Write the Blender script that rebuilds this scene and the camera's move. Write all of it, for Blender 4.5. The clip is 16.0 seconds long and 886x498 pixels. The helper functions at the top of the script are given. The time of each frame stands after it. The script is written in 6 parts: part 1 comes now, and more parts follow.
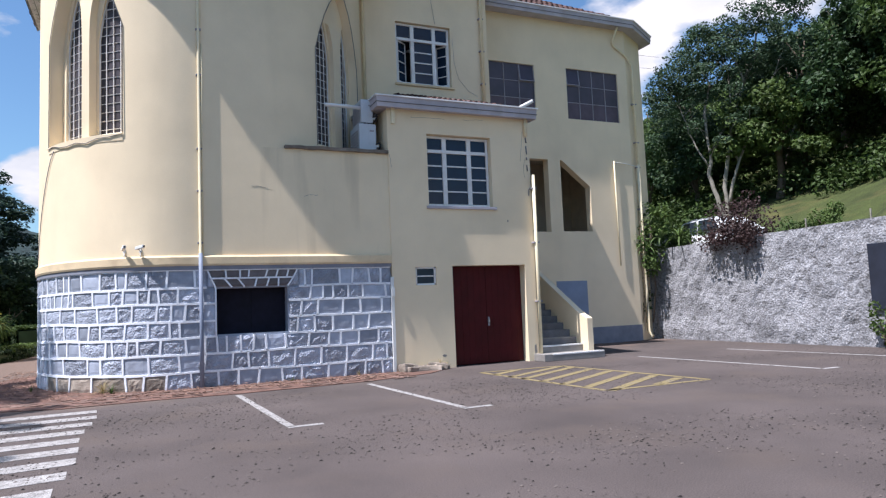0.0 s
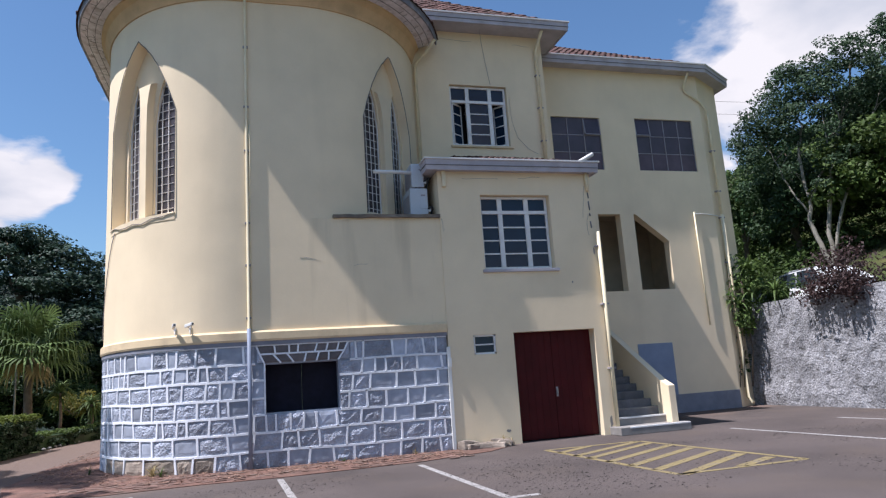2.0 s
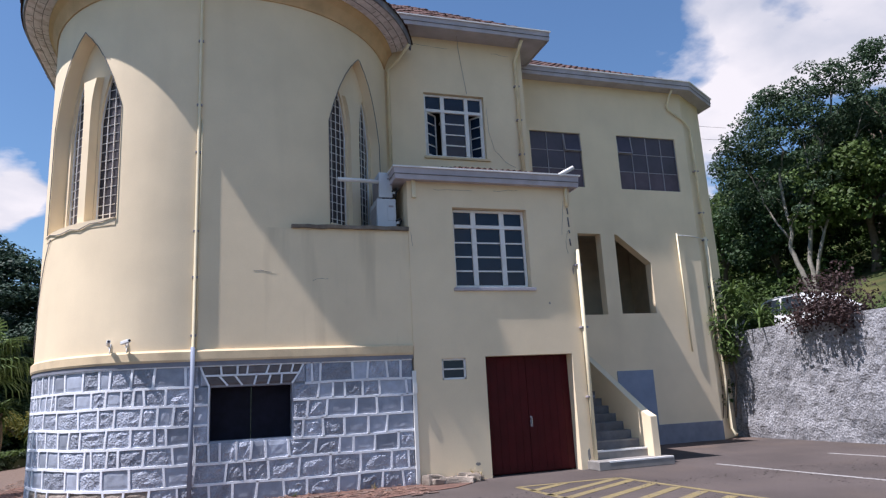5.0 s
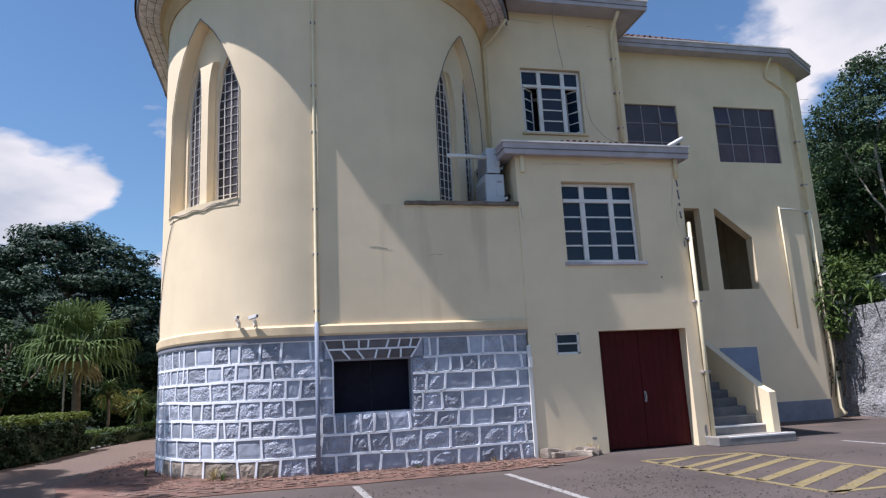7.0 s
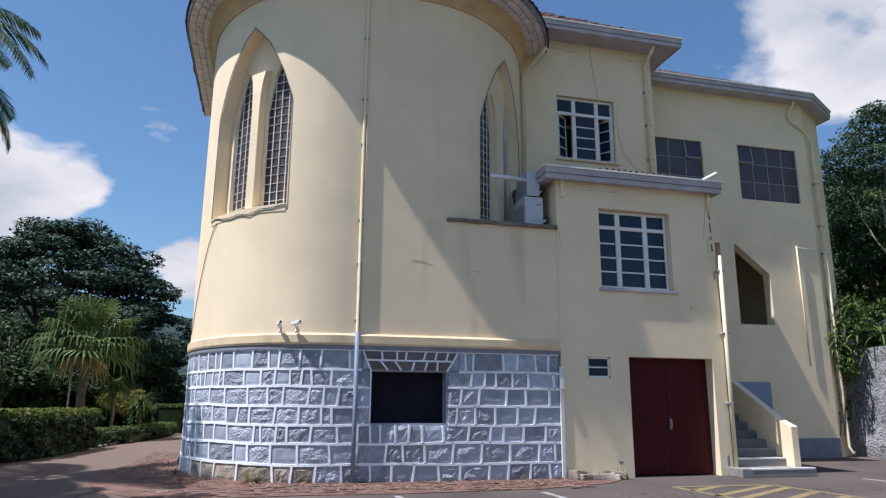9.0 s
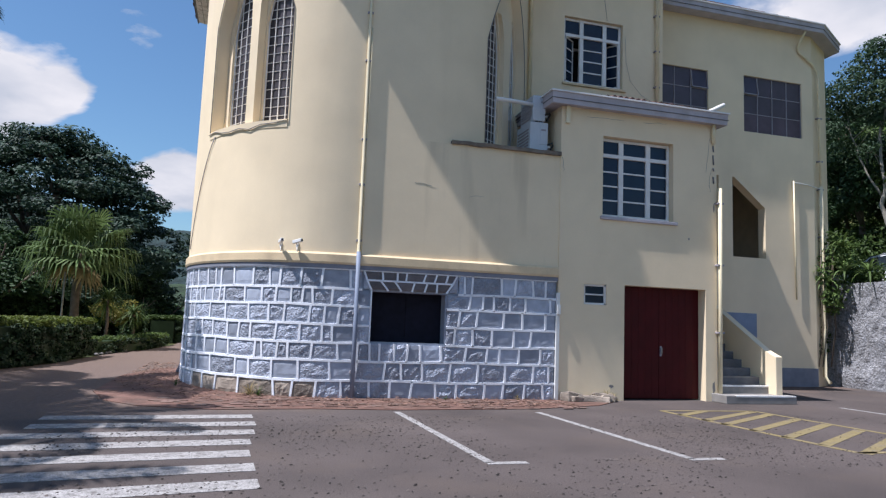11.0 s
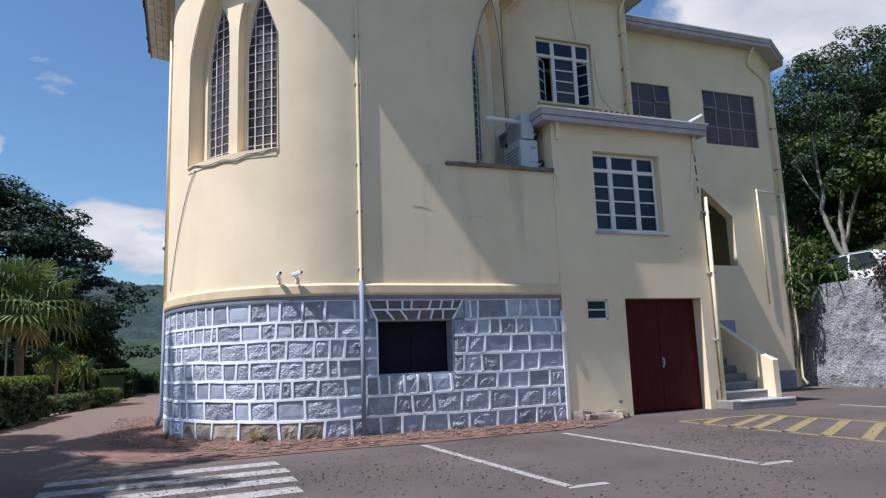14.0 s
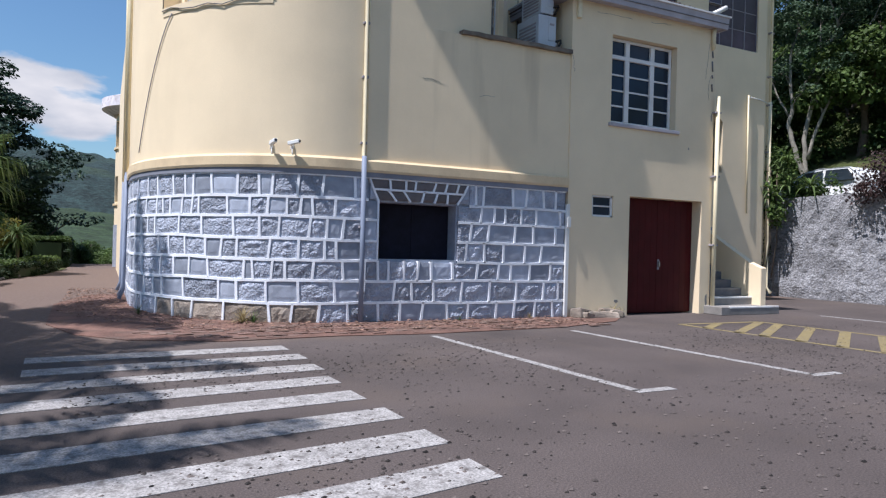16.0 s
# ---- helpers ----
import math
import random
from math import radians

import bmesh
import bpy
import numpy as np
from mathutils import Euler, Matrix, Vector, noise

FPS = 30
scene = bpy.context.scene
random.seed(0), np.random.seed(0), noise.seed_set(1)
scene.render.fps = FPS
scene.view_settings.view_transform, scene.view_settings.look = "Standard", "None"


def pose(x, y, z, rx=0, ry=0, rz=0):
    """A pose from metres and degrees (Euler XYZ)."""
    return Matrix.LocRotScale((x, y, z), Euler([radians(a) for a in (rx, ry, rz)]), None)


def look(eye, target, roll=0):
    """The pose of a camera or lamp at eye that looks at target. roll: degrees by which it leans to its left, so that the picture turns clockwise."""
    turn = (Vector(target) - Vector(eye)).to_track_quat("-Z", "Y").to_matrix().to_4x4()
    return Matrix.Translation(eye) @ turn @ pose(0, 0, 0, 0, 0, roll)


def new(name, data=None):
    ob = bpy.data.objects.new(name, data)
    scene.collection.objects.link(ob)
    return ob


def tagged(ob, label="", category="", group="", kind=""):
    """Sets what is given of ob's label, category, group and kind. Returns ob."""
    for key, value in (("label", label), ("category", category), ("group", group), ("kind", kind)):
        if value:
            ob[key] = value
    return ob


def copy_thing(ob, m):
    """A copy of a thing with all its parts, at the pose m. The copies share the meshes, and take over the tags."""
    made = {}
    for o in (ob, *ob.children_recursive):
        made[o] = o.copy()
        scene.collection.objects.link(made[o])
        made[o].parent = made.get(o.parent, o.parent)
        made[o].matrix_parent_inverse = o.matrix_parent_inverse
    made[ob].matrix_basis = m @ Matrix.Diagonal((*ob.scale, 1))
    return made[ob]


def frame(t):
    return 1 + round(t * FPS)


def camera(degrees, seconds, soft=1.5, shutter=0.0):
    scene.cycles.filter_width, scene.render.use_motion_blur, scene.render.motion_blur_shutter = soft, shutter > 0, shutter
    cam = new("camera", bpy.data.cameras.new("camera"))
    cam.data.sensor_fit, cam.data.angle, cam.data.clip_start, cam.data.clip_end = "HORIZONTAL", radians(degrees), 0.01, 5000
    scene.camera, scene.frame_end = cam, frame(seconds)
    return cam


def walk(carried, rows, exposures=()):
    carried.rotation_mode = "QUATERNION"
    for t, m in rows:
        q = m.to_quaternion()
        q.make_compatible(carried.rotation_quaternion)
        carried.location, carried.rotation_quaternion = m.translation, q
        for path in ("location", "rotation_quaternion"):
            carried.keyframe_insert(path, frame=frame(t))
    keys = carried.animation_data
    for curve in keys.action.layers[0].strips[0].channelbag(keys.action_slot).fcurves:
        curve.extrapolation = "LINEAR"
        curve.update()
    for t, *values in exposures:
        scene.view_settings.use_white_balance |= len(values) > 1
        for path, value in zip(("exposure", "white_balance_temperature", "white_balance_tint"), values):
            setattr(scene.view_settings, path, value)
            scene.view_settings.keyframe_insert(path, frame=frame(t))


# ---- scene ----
cam = camera(66.3, 16.0, soft=1.25)
METRES, EYE, TILT, LEAN, TURN = 9.0, 1.5, 0.0, 0.0, -23.9
ROWS = [
    (0.0, 0.0, 0.0, 0.0, 0.19, 4.72, 2.34),
    (0.5, 0.0227, 0.0257, 0.0115, -0.05, 5.4, 5.88),
    (1.0, 0.0605, 0.0407, -0.0035, 2.28, 11.36, 3.87),
    (1.5, 0.072, 0.0651, 0.0092, 7.61, 11.59, 5.59),
    (2.0, 0.0947, 0.098, 0.0101, 8.47, 10.54, 3.76),
    (2.5, 0.1155, 0.1212, 0.0117, 12.31, 10.46, 2.85),
    (3.0, 0.1381, 0.1513, 0.0169, 8.31, 9.46, 2.42),
    (5.5, 0.0908, 0.2392, 0.0171, 6.34, 14.58, 3.13),
    (6.0, 0.053, 0.2361, 0.014, 7.43, 16.82, 1.67),
    (6.5, 0.0151, 0.2323, 0.0102, 8.95, 15.79, 1.64),
    (7.0, -0.0316, 0.2114, 0.0009, 11.09, 11.29, 2.83),
    (7.5, -0.0581, 0.2033, -0.0, 17.73, 12.35, 6.18),
    (8.0, -0.0883, 0.185, -0.0017, 14.52, 13.3, 2.89),
    (8.5, -0.1201, 0.1711, -0.0022, 11.75, 10.94, 2.53),
    (9.0, -0.1421, 0.1657, -0.0076, 9.45, 12.89, -0.4),
    (9.5, -0.1585, 0.1707, -0.006, 10.56, 8.2, -3.61),
    (12.0, -0.1891, 0.1572, -0.003, 6.73, 6.04, -1.3),
    (12.5, -0.2095, 0.1655, -0.0079, 7.47, 7.47, -1.54),
    (13.0, -0.2408, 0.1715, -0.0123, 7.48, 10.12, -1.67),
    (13.5, -0.2811, 0.1779, -0.0162, 2.14, 8.77, 2.4),
    (14.0, -0.325, 0.1967, -0.0169, 3.11, 9.03, 2.11),
    (14.5, -0.3694, 0.2132, -0.0226, 3.6, 4.71, 0.78),
    (15.0, -0.4045, 0.2371, -0.0242, 0.66, -0.35, 0.73),
    (15.5, -0.4363, 0.2716, -0.0249, -0.85, -0.64, -2.49),
    (16.0, -0.467, 0.3038, -0.023, -2.57, -0.12, -1.49),
]
walk(cam, [(t, pose(0, 0, EYE, TILT, LEAN, TURN) @ pose(METRES * x, METRES * y, METRES * z, 90 + pitch, roll, yaw)) for t, x, y, z, yaw, pitch, roll in ROWS],
     exposures=[(0.0, 0.80, 6250, 18), (0.6, 0.74, 6200, 18), (3.0, 0.61, 6300, 20), (5.5, 0.61, 6300, 21), (6.5, 0.61, 6250, 20), (7.8, 0.49, 6280, 18), (9.0, 0.52, 6250, 17), (12.0, 0.50, 6150, 17), (16.0, 0.47, 6200, 17)])
import collections

# ---- world, sun ----
SUN = Vector((0.51, 0.078, -1.0)).normalized()
sun_data = bpy.data.lights.new("sun", "SUN")
sun_data.energy, sun_data.angle, sun_data.color = 5.0, radians(0.53), (1.0, 0.995, 0.97)
sun_lamp = new("sun", sun_data)
sun_lamp.matrix_world = look((0, 0, 40), Vector((0, 0, 40)) + SUN)

world = bpy.data.worlds.new("sky")
scene.world = world
world.use_nodes = True
wt = world.node_tree
wt.nodes.clear()


def wnode(kind, operation=None):
    n = wt.nodes.new(kind)
    if operation:
        n.operation = operation
    return n


sky = wnode("ShaderNodeTexSky")
sky.sky_type, sky.sun_disc = "NISHITA", False
sky.sun_elevation = math.asin(-SUN.z)
sky.sun_rotation = math.atan2(-SUN.x, -SUN.y)
sky.air_density, sky.dust_density, sky.ozone_density = 1.2, 0.5, 2.2
geo = wnode("ShaderNodeTexCoord")
sep = wnode("ShaderNodeSeparateXYZ")
wt.links.new(geo.outputs["Generated"], sep.inputs[0])
# clouds lie on a sheet high above: direction divided by its height
lift = wnode("ShaderNodeMath", operation="ADD")
lift.inputs[1].default_value = 0.22
wt.links.new(sep.outputs["Z"], lift.inputs[0])
dx = wnode("ShaderNodeMath", operation="DIVIDE")
dy = wnode("ShaderNodeMath", operation="DIVIDE")
wt.links.new(sep.outputs["X"], dx.inputs[0]), wt.links.new(lift.outputs[0], dx.inputs[1])
wt.links.new(sep.outputs["Y"], dy.inputs[0]), wt.links.new(lift.outputs[0], dy.inputs[1])
comb = wnode("ShaderNodeCombineXYZ")
wt.links.new(dx.outputs[0], comb.inputs[0]), wt.links.new(dy.outputs[0], comb.inputs[1])
comb.inputs[2].default_value = 3.7
cn = wnode("ShaderNodeTexNoise")
cn.inputs["Scale"].default_value, cn.inputs["Detail"].default_value = 2.1, 10.0
cn.inputs["Roughness"].default_value, cn.inputs["Distortion"].default_value = 0.52, 0.25
wt.links.new(comb.outputs[0], cn.inputs["Vector"])
cr = wnode("ShaderNodeValToRGB")
cr.color_ramp.elements[0].position, cr.color_ramp.elements[1].position = 0.595, 0.67
# cumulus heaps stand over the wing and over the valley; thin scraps elsewhere; last three heaps unseen, added as white
# fill light
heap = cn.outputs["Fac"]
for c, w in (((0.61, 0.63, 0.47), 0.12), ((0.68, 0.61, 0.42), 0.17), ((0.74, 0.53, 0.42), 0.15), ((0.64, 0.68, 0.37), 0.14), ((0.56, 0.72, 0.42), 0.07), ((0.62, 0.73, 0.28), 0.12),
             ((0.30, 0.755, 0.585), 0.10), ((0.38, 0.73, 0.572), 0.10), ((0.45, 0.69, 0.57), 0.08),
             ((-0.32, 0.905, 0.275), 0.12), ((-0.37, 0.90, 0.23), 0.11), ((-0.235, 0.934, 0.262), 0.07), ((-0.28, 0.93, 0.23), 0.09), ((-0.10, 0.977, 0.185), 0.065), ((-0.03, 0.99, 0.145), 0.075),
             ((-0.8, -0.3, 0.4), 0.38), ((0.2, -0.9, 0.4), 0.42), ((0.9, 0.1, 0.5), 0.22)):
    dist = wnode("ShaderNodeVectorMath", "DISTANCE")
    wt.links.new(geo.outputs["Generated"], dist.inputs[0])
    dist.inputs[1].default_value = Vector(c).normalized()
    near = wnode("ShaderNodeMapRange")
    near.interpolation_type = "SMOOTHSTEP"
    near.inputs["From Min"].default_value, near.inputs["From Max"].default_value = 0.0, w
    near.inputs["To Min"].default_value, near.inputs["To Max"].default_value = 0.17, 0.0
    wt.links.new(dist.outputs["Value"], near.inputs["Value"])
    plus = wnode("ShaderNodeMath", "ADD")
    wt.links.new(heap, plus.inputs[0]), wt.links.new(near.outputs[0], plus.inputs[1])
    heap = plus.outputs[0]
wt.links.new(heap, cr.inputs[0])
bg1 = wnode("ShaderNodeBackground")
bg1.inputs["Strength"].default_value = 0.078
tint = wnode("ShaderNodeMixRGB")
tint.blend_type = "MULTIPLY"
tint.inputs[0].default_value = 1.0
tint.inputs[2].default_value = (0.77, 1.0, 1.12, 1)
wt.links.new(sky.outputs[0], tint.inputs[1])
wt.links.new(tint.outputs[0], bg1.inputs["Color"])
bg2 = wnode("ShaderNodeBackground")
bg2.inputs["Strength"].default_value = 0.60
cn2 = wnode("ShaderNodeTexNoise")
cn2.inputs["Scale"].default_value, cn2.inputs["Detail"].default_value = 3.0, 6.0
wt.links.new(comb.outputs[0], cn2.inputs["Vector"])
cr2 = wnode("ShaderNodeValToRGB")
cr2.color_ramp.elements[0].position, cr2.color_ramp.elements[1].position = 0.35, 0.62
cr2.color_ramp.elements[0].color, cr2.color_ramp.elements[1].color = (0.62, 0.68, 0.76, 1), (1, 1, 1, 1)
wt.links.new(cn2.outputs["Fac"], cr2.inputs[0])
wt.links.new(cr2.outputs[0], bg2.inputs["Color"])
mixw = wnode("ShaderNodeMixShader")
wout = wnode("ShaderNodeOutputWorld")
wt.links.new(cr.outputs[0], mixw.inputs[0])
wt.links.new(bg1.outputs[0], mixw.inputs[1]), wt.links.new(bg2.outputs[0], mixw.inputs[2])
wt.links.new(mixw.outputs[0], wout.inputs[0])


# ---- materials ----
def mat(name, base, rough=0.85, metal=0.0, var=0.12, scale=3.0, grain=0.05, gscale=60.0, bump=0.2, bscale=120.0, bdist=0.004,
        stain=None, stain_amount=0.4, stain_scale=1.2, obj_random=0.0, streak=0.0, island=0.0, spec=0.35):
    """A procedural surface: base colour, large blotches, fine grain, stains and relief, in metres of the world."""
    m = bpy.data.materials.new(name)
    m.use_nodes = True
    nt = m.node_tree
    b = nt.nodes["Principled BSDF"]
    b.inputs["Roughness"].default_value, b.inputs["Metallic"].default_value = rough, metal
    b.inputs["Specular IOR Level"].default_value = spec
    tc = nt.nodes.new("ShaderNodeNewGeometry")
    pos = tc.outputs["Position"]

    def noise_tex(s, detail=5.0, vec=pos):
        n = nt.nodes.new("ShaderNodeTexNoise")
        n.inputs["Scale"].default_value, n.inputs["Detail"].default_value = s, detail
        nt.links.new(vec, n.inputs["Vector"])
        return n.outputs["Fac"]

    def scaled(fac, lo, hi):
        r = nt.nodes.new("ShaderNodeMapRange")
        r.inputs["From Min"].default_value, r.inputs["From Max"].default_value = 0.3, 0.7
        r.inputs["To Min"].default_value, r.inputs["To Max"].default_value = lo, hi
        nt.links.new(fac, r.inputs["Value"])
        return r.outputs[0]

    def times(a, b_):
        x = nt.nodes.new("ShaderNodeMath")
        x.operation = "MULTIPLY"
        nt.links.new(a, x.inputs[0]), nt.links.new(b_, x.inputs[1])
        return x.outputs[0]

    v = times(scaled(noise_tex(scale), 1 - var, 1 + var), scaled(noise_tex(gscale, 3), 1 - grain, 1 + grain))
    if obj_random:
        oi = nt.nodes.new("ShaderNodeObjectInfo")
        r = nt.nodes.new("ShaderNodeMapRange")
        r.inputs["To Min"].default_value, r.inputs["To Max"].default_value = 1 - obj_random, 1 + obj_random
        nt.links.new(oi.outputs["Random"], r.inputs["Value"])
        v = times(v, r.outputs[0])
    if island:
        r = nt.nodes.new("ShaderNodeMapRange")
        r.inputs["To Min"].default_value, r.inputs["To Max"].default_value = 1 - island, 1 + island
        nt.links.new(tc.outputs["Random Per Island"], r.inputs["Value"])
        v = times(v, r.outputs[0])
    col = nt.nodes.new("ShaderNodeVectorMath")
    col.operation = "SCALE"
    col.inputs[0].default_value = base
    nt.links.new(v, col.inputs["Scale"])
    out = col.outputs[0]
    if stain:
        vec = pos
        if streak:
            mp = nt.nodes.new("ShaderNodeMapping")
            mp.inputs["Scale"].default_value = (1, 1, streak)
            nt.links.new(pos, mp.inputs["Vector"])
            vec = mp.outputs[0]
        n = noise_tex(stain_scale, 8, vec)
        r = nt.nodes.new("ShaderNodeMapRange")
        r.inputs["From Min"].default_value, r.inputs["From Max"].default_value = 0.52, 0.74
        r.inputs["To Max"].default_value = stain_amount
        nt.links.new(n, r.inputs["Value"])
        mx = nt.nodes.new("ShaderNodeMixRGB")
        nt.links.new(r.outputs[0], mx.inputs[0])
        nt.links.new(out, mx.inputs[1])
        mx.inputs[2].default_value = (*stain, 1)
        out = mx.outputs[0]
    nt.links.new(out, b.inputs["Base Color"])
    if bump:
        bp = nt.nodes.new("ShaderNodeBump")
        bp.inputs["Strength"].default_value, bp.inputs["Distance"].default_value = bump, bdist
        nt.links.new(noise_tex(bscale, 4), bp.inputs["Height"])
        nt.links.new(bp.outputs[0], b.inputs["Normal"])
    return m


def leaf_mat(name, base, island=0.35, trans=0.35, var=0.25, scale=0.5):
    m = mat(name, base, rough=0.6, var=var, scale=scale, island=island, bump=0, grain=0.0, spec=0.3)
    nt = m.node_tree
    b = nt.nodes["Principled BSDF"]
    src = b.inputs["Base Color"].links[0].from_socket
    tr = nt.nodes.new("ShaderNodeBsdfTranslucent")
    nt.links.new(src, tr.inputs["Color"])
    mx = nt.nodes.new("ShaderNodeMixShader")
    mx.inputs[0].default_value = trans
    nt.links.new(b.outputs[0], mx.inputs[1]), nt.links.new(tr.outputs[0], mx.inputs[2])
    nt.links.new(mx.outputs[0], nt.nodes["Material Output"].inputs["Surface"])
    return m


PLASTER = mat("plaster_yellow", (0.80, 0.66, 0.455), 0.9, var=0.06, scale=0.9, grain=0.03, gscale=90, bump=0.16, bscale=7, bdist=0.012,
              stain=(0.52, 0.42, 0.28), stain_amount=0.13, stain_scale=1.6, streak=0.12)
CORNICE = mat("cornice_ochre", (0.64, 0.43, 0.235), 0.9, var=0.08, stain=(0.35, 0.25, 0.14), stain_amount=0.4, stain_scale=2.0)
BAND = mat("band_cream", (0.70, 0.55, 0.35), 0.88, var=0.06, stain=(0.40, 0.30, 0.2), stain_amount=0.45, stain_scale=2.5)
STONE = mat("stone_painted_blue_grey", (0.355, 0.385, 0.455), 0.75, var=0.22, scale=5, grain=0.16, gscale=38, bump=1.0, bscale=26, bdist=0.05,
            obj_random=0.30, stain=(0.42, 0.45, 0.52), stain_amount=0.5, stain_scale=4.0)
STONE_SMOOTH = mat("stone_dressed_blue_grey", (0.33, 0.362, 0.43), 0.7, var=0.16, scale=5, grain=0.06, bump=0.3, bscale=60, bdist=0.005, obj_random=0.28)
STONE_RAW = mat("stone_bare_brown", (0.30, 0.25, 0.205), 0.9, var=0.3, scale=6, grain=0.15, bump=0.8, bscale=28, bdist=0.02, obj_random=0.25)
STONE_DARK = mat("stone_arch_grey", (0.145, 0.128, 0.128), 0.85, var=0.2, scale=5, bump=0.5, bscale=40, bdist=0.01, obj_random=0.2)
MORTAR = mat("mortar_white", (0.84, 0.86, 0.90), 0.85, var=0.08, scale=4, bump=0.5, bscale=50, bdist=0.008, stain=(0.5, 0.48, 0.45), stain_amount=0.35)
GREYPAINT = mat("grey_paint_strip", (0.22, 0.23, 0.27), 0.8, var=0.15)
WHITE = mat("white_paint", (0.76, 0.75, 0.73), 0.55, var=0.08, stain=(0.5, 0.46, 0.4), stain_amount=0.35, stain_scale=4)
FASCIA = mat("fascia_weathered_white", (0.45, 0.42, 0.45), 0.75, var=0.12, scale=2, stain=(0.30, 0.26, 0.24), stain_amount=0.5, stain_scale=2.5)
SOFFIT = mat("soffit_white_boards", (0.76, 0.71, 0.74), 0.8, var=0.16, scale=4, stain=(0.34, 0.25, 0.23), stain_amount=0.75, stain_scale=5.0)
RIM = mat("fascia_dark_grey", (0.20, 0.20, 0.23), 0.7, var=0.2, stain=(0.5, 0.5, 0.52), stain_amount=0.5, stain_scale=3.0)
TILE = mat("clay_tile", (0.088, 0.047, 0.041), 0.9, var=0.25, scale=3, grain=0.2, gscale=20, bump=0.4, stain=(0.06, 0.055, 0.05), stain_amount=0.7, stain_scale=2.5, obj_random=0.2, island=0.35)
RED = mat("door_dark_red", (0.066, 0.006, 0.008), 0.42, var=0.15, scale=3, grain=0.06, bump=0.15, bscale=60, stain=(0.04, 0.006, 0.006), stain_amount=0.5, spec=0.15)
# near-black for unlit rooms, shade put into the colour
DARK = mat("interior_shade", (0.035, 0.028, 0.03), 0.9, var=0.2)
# near-black blue for the basement opening, its shade put into the colour
DARKVOID = mat("dark_opening_shade", (0.007, 0.007, 0.016), 0.9, var=0.3, scale=8)
ROOM = mat("room_plaster", (0.45, 0.40, 0.30), 0.9, var=0.1)
PIPE = mat("pipe_cream_paint", (0.78, 0.68, 0.46), 0.6, var=0.08, stain=(0.5, 0.4, 0.27), stain_amount=0.2, stain_scale=5)
PIPEW = mat("pipe_white_pvc", (0.72, 0.72, 0.70), 0.4, var=0.04)
PIPEG = mat("pipe_blue_grey", (0.20, 0.235, 0.31), 0.6, var=0.1)
CONC = mat("concrete_grey", (0.17, 0.165, 0.17), 0.9, var=0.2, scale=4, grain=0.1, stain=(0.12, 0.11, 0.10), stain_amount=0.6, stain_scale=3)
CONCL = mat("concrete_pale", (0.24, 0.225, 0.21), 0.9, var=0.15, scale=4, grain=0.1, stain=(0.25, 0.23, 0.2), stain_amount=0.5, stain_scale=3)
ACW = mat("ac_casing", (0.50, 0.54, 0.58), 0.45, var=0.05)
BLACK = mat("black_plastic", (0.03, 0.03, 0.032), 0.6, var=0.1)
METAL = mat("metal_grey", (0.5, 0.5, 0.5), 0.35, metal=1.0, var=0.08)
ASPHALT = mat("asphalt", (0.081, 0.065, 0.060), 0.92, var=0.24, scale=0.5, grain=0.38, gscale=75, bump=0.8, bscale=110, bdist=0.008,
              stain=(0.105, 0.080, 0.066), stain_amount=0.6, stain_scale=0.7)


def dirt_over(m, colour):
    """Reddish dirt carried over the drive, fading out towards the car park."""
    nt = m.node_tree
    bsdf = next(n for n in nt.nodes if n.type == 'BSDF_PRINCIPLED')
    old = bsdf.inputs["Base Color"].links[0].from_socket
    geo = nt.nodes.new("ShaderNodeNewGeometry")
    sep = nt.nodes.new("ShaderNodeSeparateXYZ")
    nt.links.new(geo.outputs["Position"], sep.inputs[0])
    no = nt.nodes.new("ShaderNodeTexNoise")
    no.inputs["Scale"].default_value, no.inputs["Detail"].default_value = 0.7, 8.0
    nt.links.new(geo.outputs["Position"], no.inputs["Vector"])

    def calc(op, a, b):
        n = nt.nodes.new("ShaderNodeMath")
        n.operation = op
        for k, q in enumerate((a, b)):
            if isinstance(q, (int, float)):
                n.inputs[k].default_value = q
            else:
                nt.links.new(q, n.inputs[k])
        return n.outputs[0]
    w = calc('ADD', sep.outputs["Y"], calc('MULTIPLY', sep.outputs["X"], -0.28))
    w = calc('ADD', w, calc('MULTIPLY', no.outputs["Fac"], 3.0))
    ramp = nt.nodes.new("ShaderNodeMapRange")
    ramp.interpolation_type = 'SMOOTHSTEP'
    ramp.inputs["From Min"].default_value, ramp.inputs["From Max"].default_value = 14.2, 16.4
    ramp.inputs["To Max"].default_value = 0.85
    nt.links.new(w, ramp.inputs["Value"])
    mix = nt.nodes.new("ShaderNodeMix")
    mix.data_type = 'RGBA'
    n2 = nt.nodes.new("ShaderNodeTexNoise")
    n2.inputs["Scale"].default_value, n2.inputs["Detail"].default_value = 14.0, 6.0
    nt.links.new(geo.outputs["Position"], n2.inputs["Vector"])
    cr = nt.nodes.new("ShaderNodeValToRGB")
    cr.color_ramp.elements[0].position, cr.color_ramp.elements[1].position = 0.3, 0.7
    cr.color_ramp.elements[0].color = tuple(c * 0.72 for c in colour) + (1,)
    cr.color_ramp.elements[1].color = tuple(c * 1.25 for c in colour) + (1,)
    nt.links.new(n2.outputs["Fac"], cr.inputs["Fac"])
    nt.links.new(ramp.outputs["Result"], mix.inputs["Factor"])
    nt.links.new(old, mix.inputs[6])
    nt.links.new(cr.outputs["Color"], mix.inputs[7])
    nt.links.new(mix.outputs[2], bsdf.inputs["Base Color"])


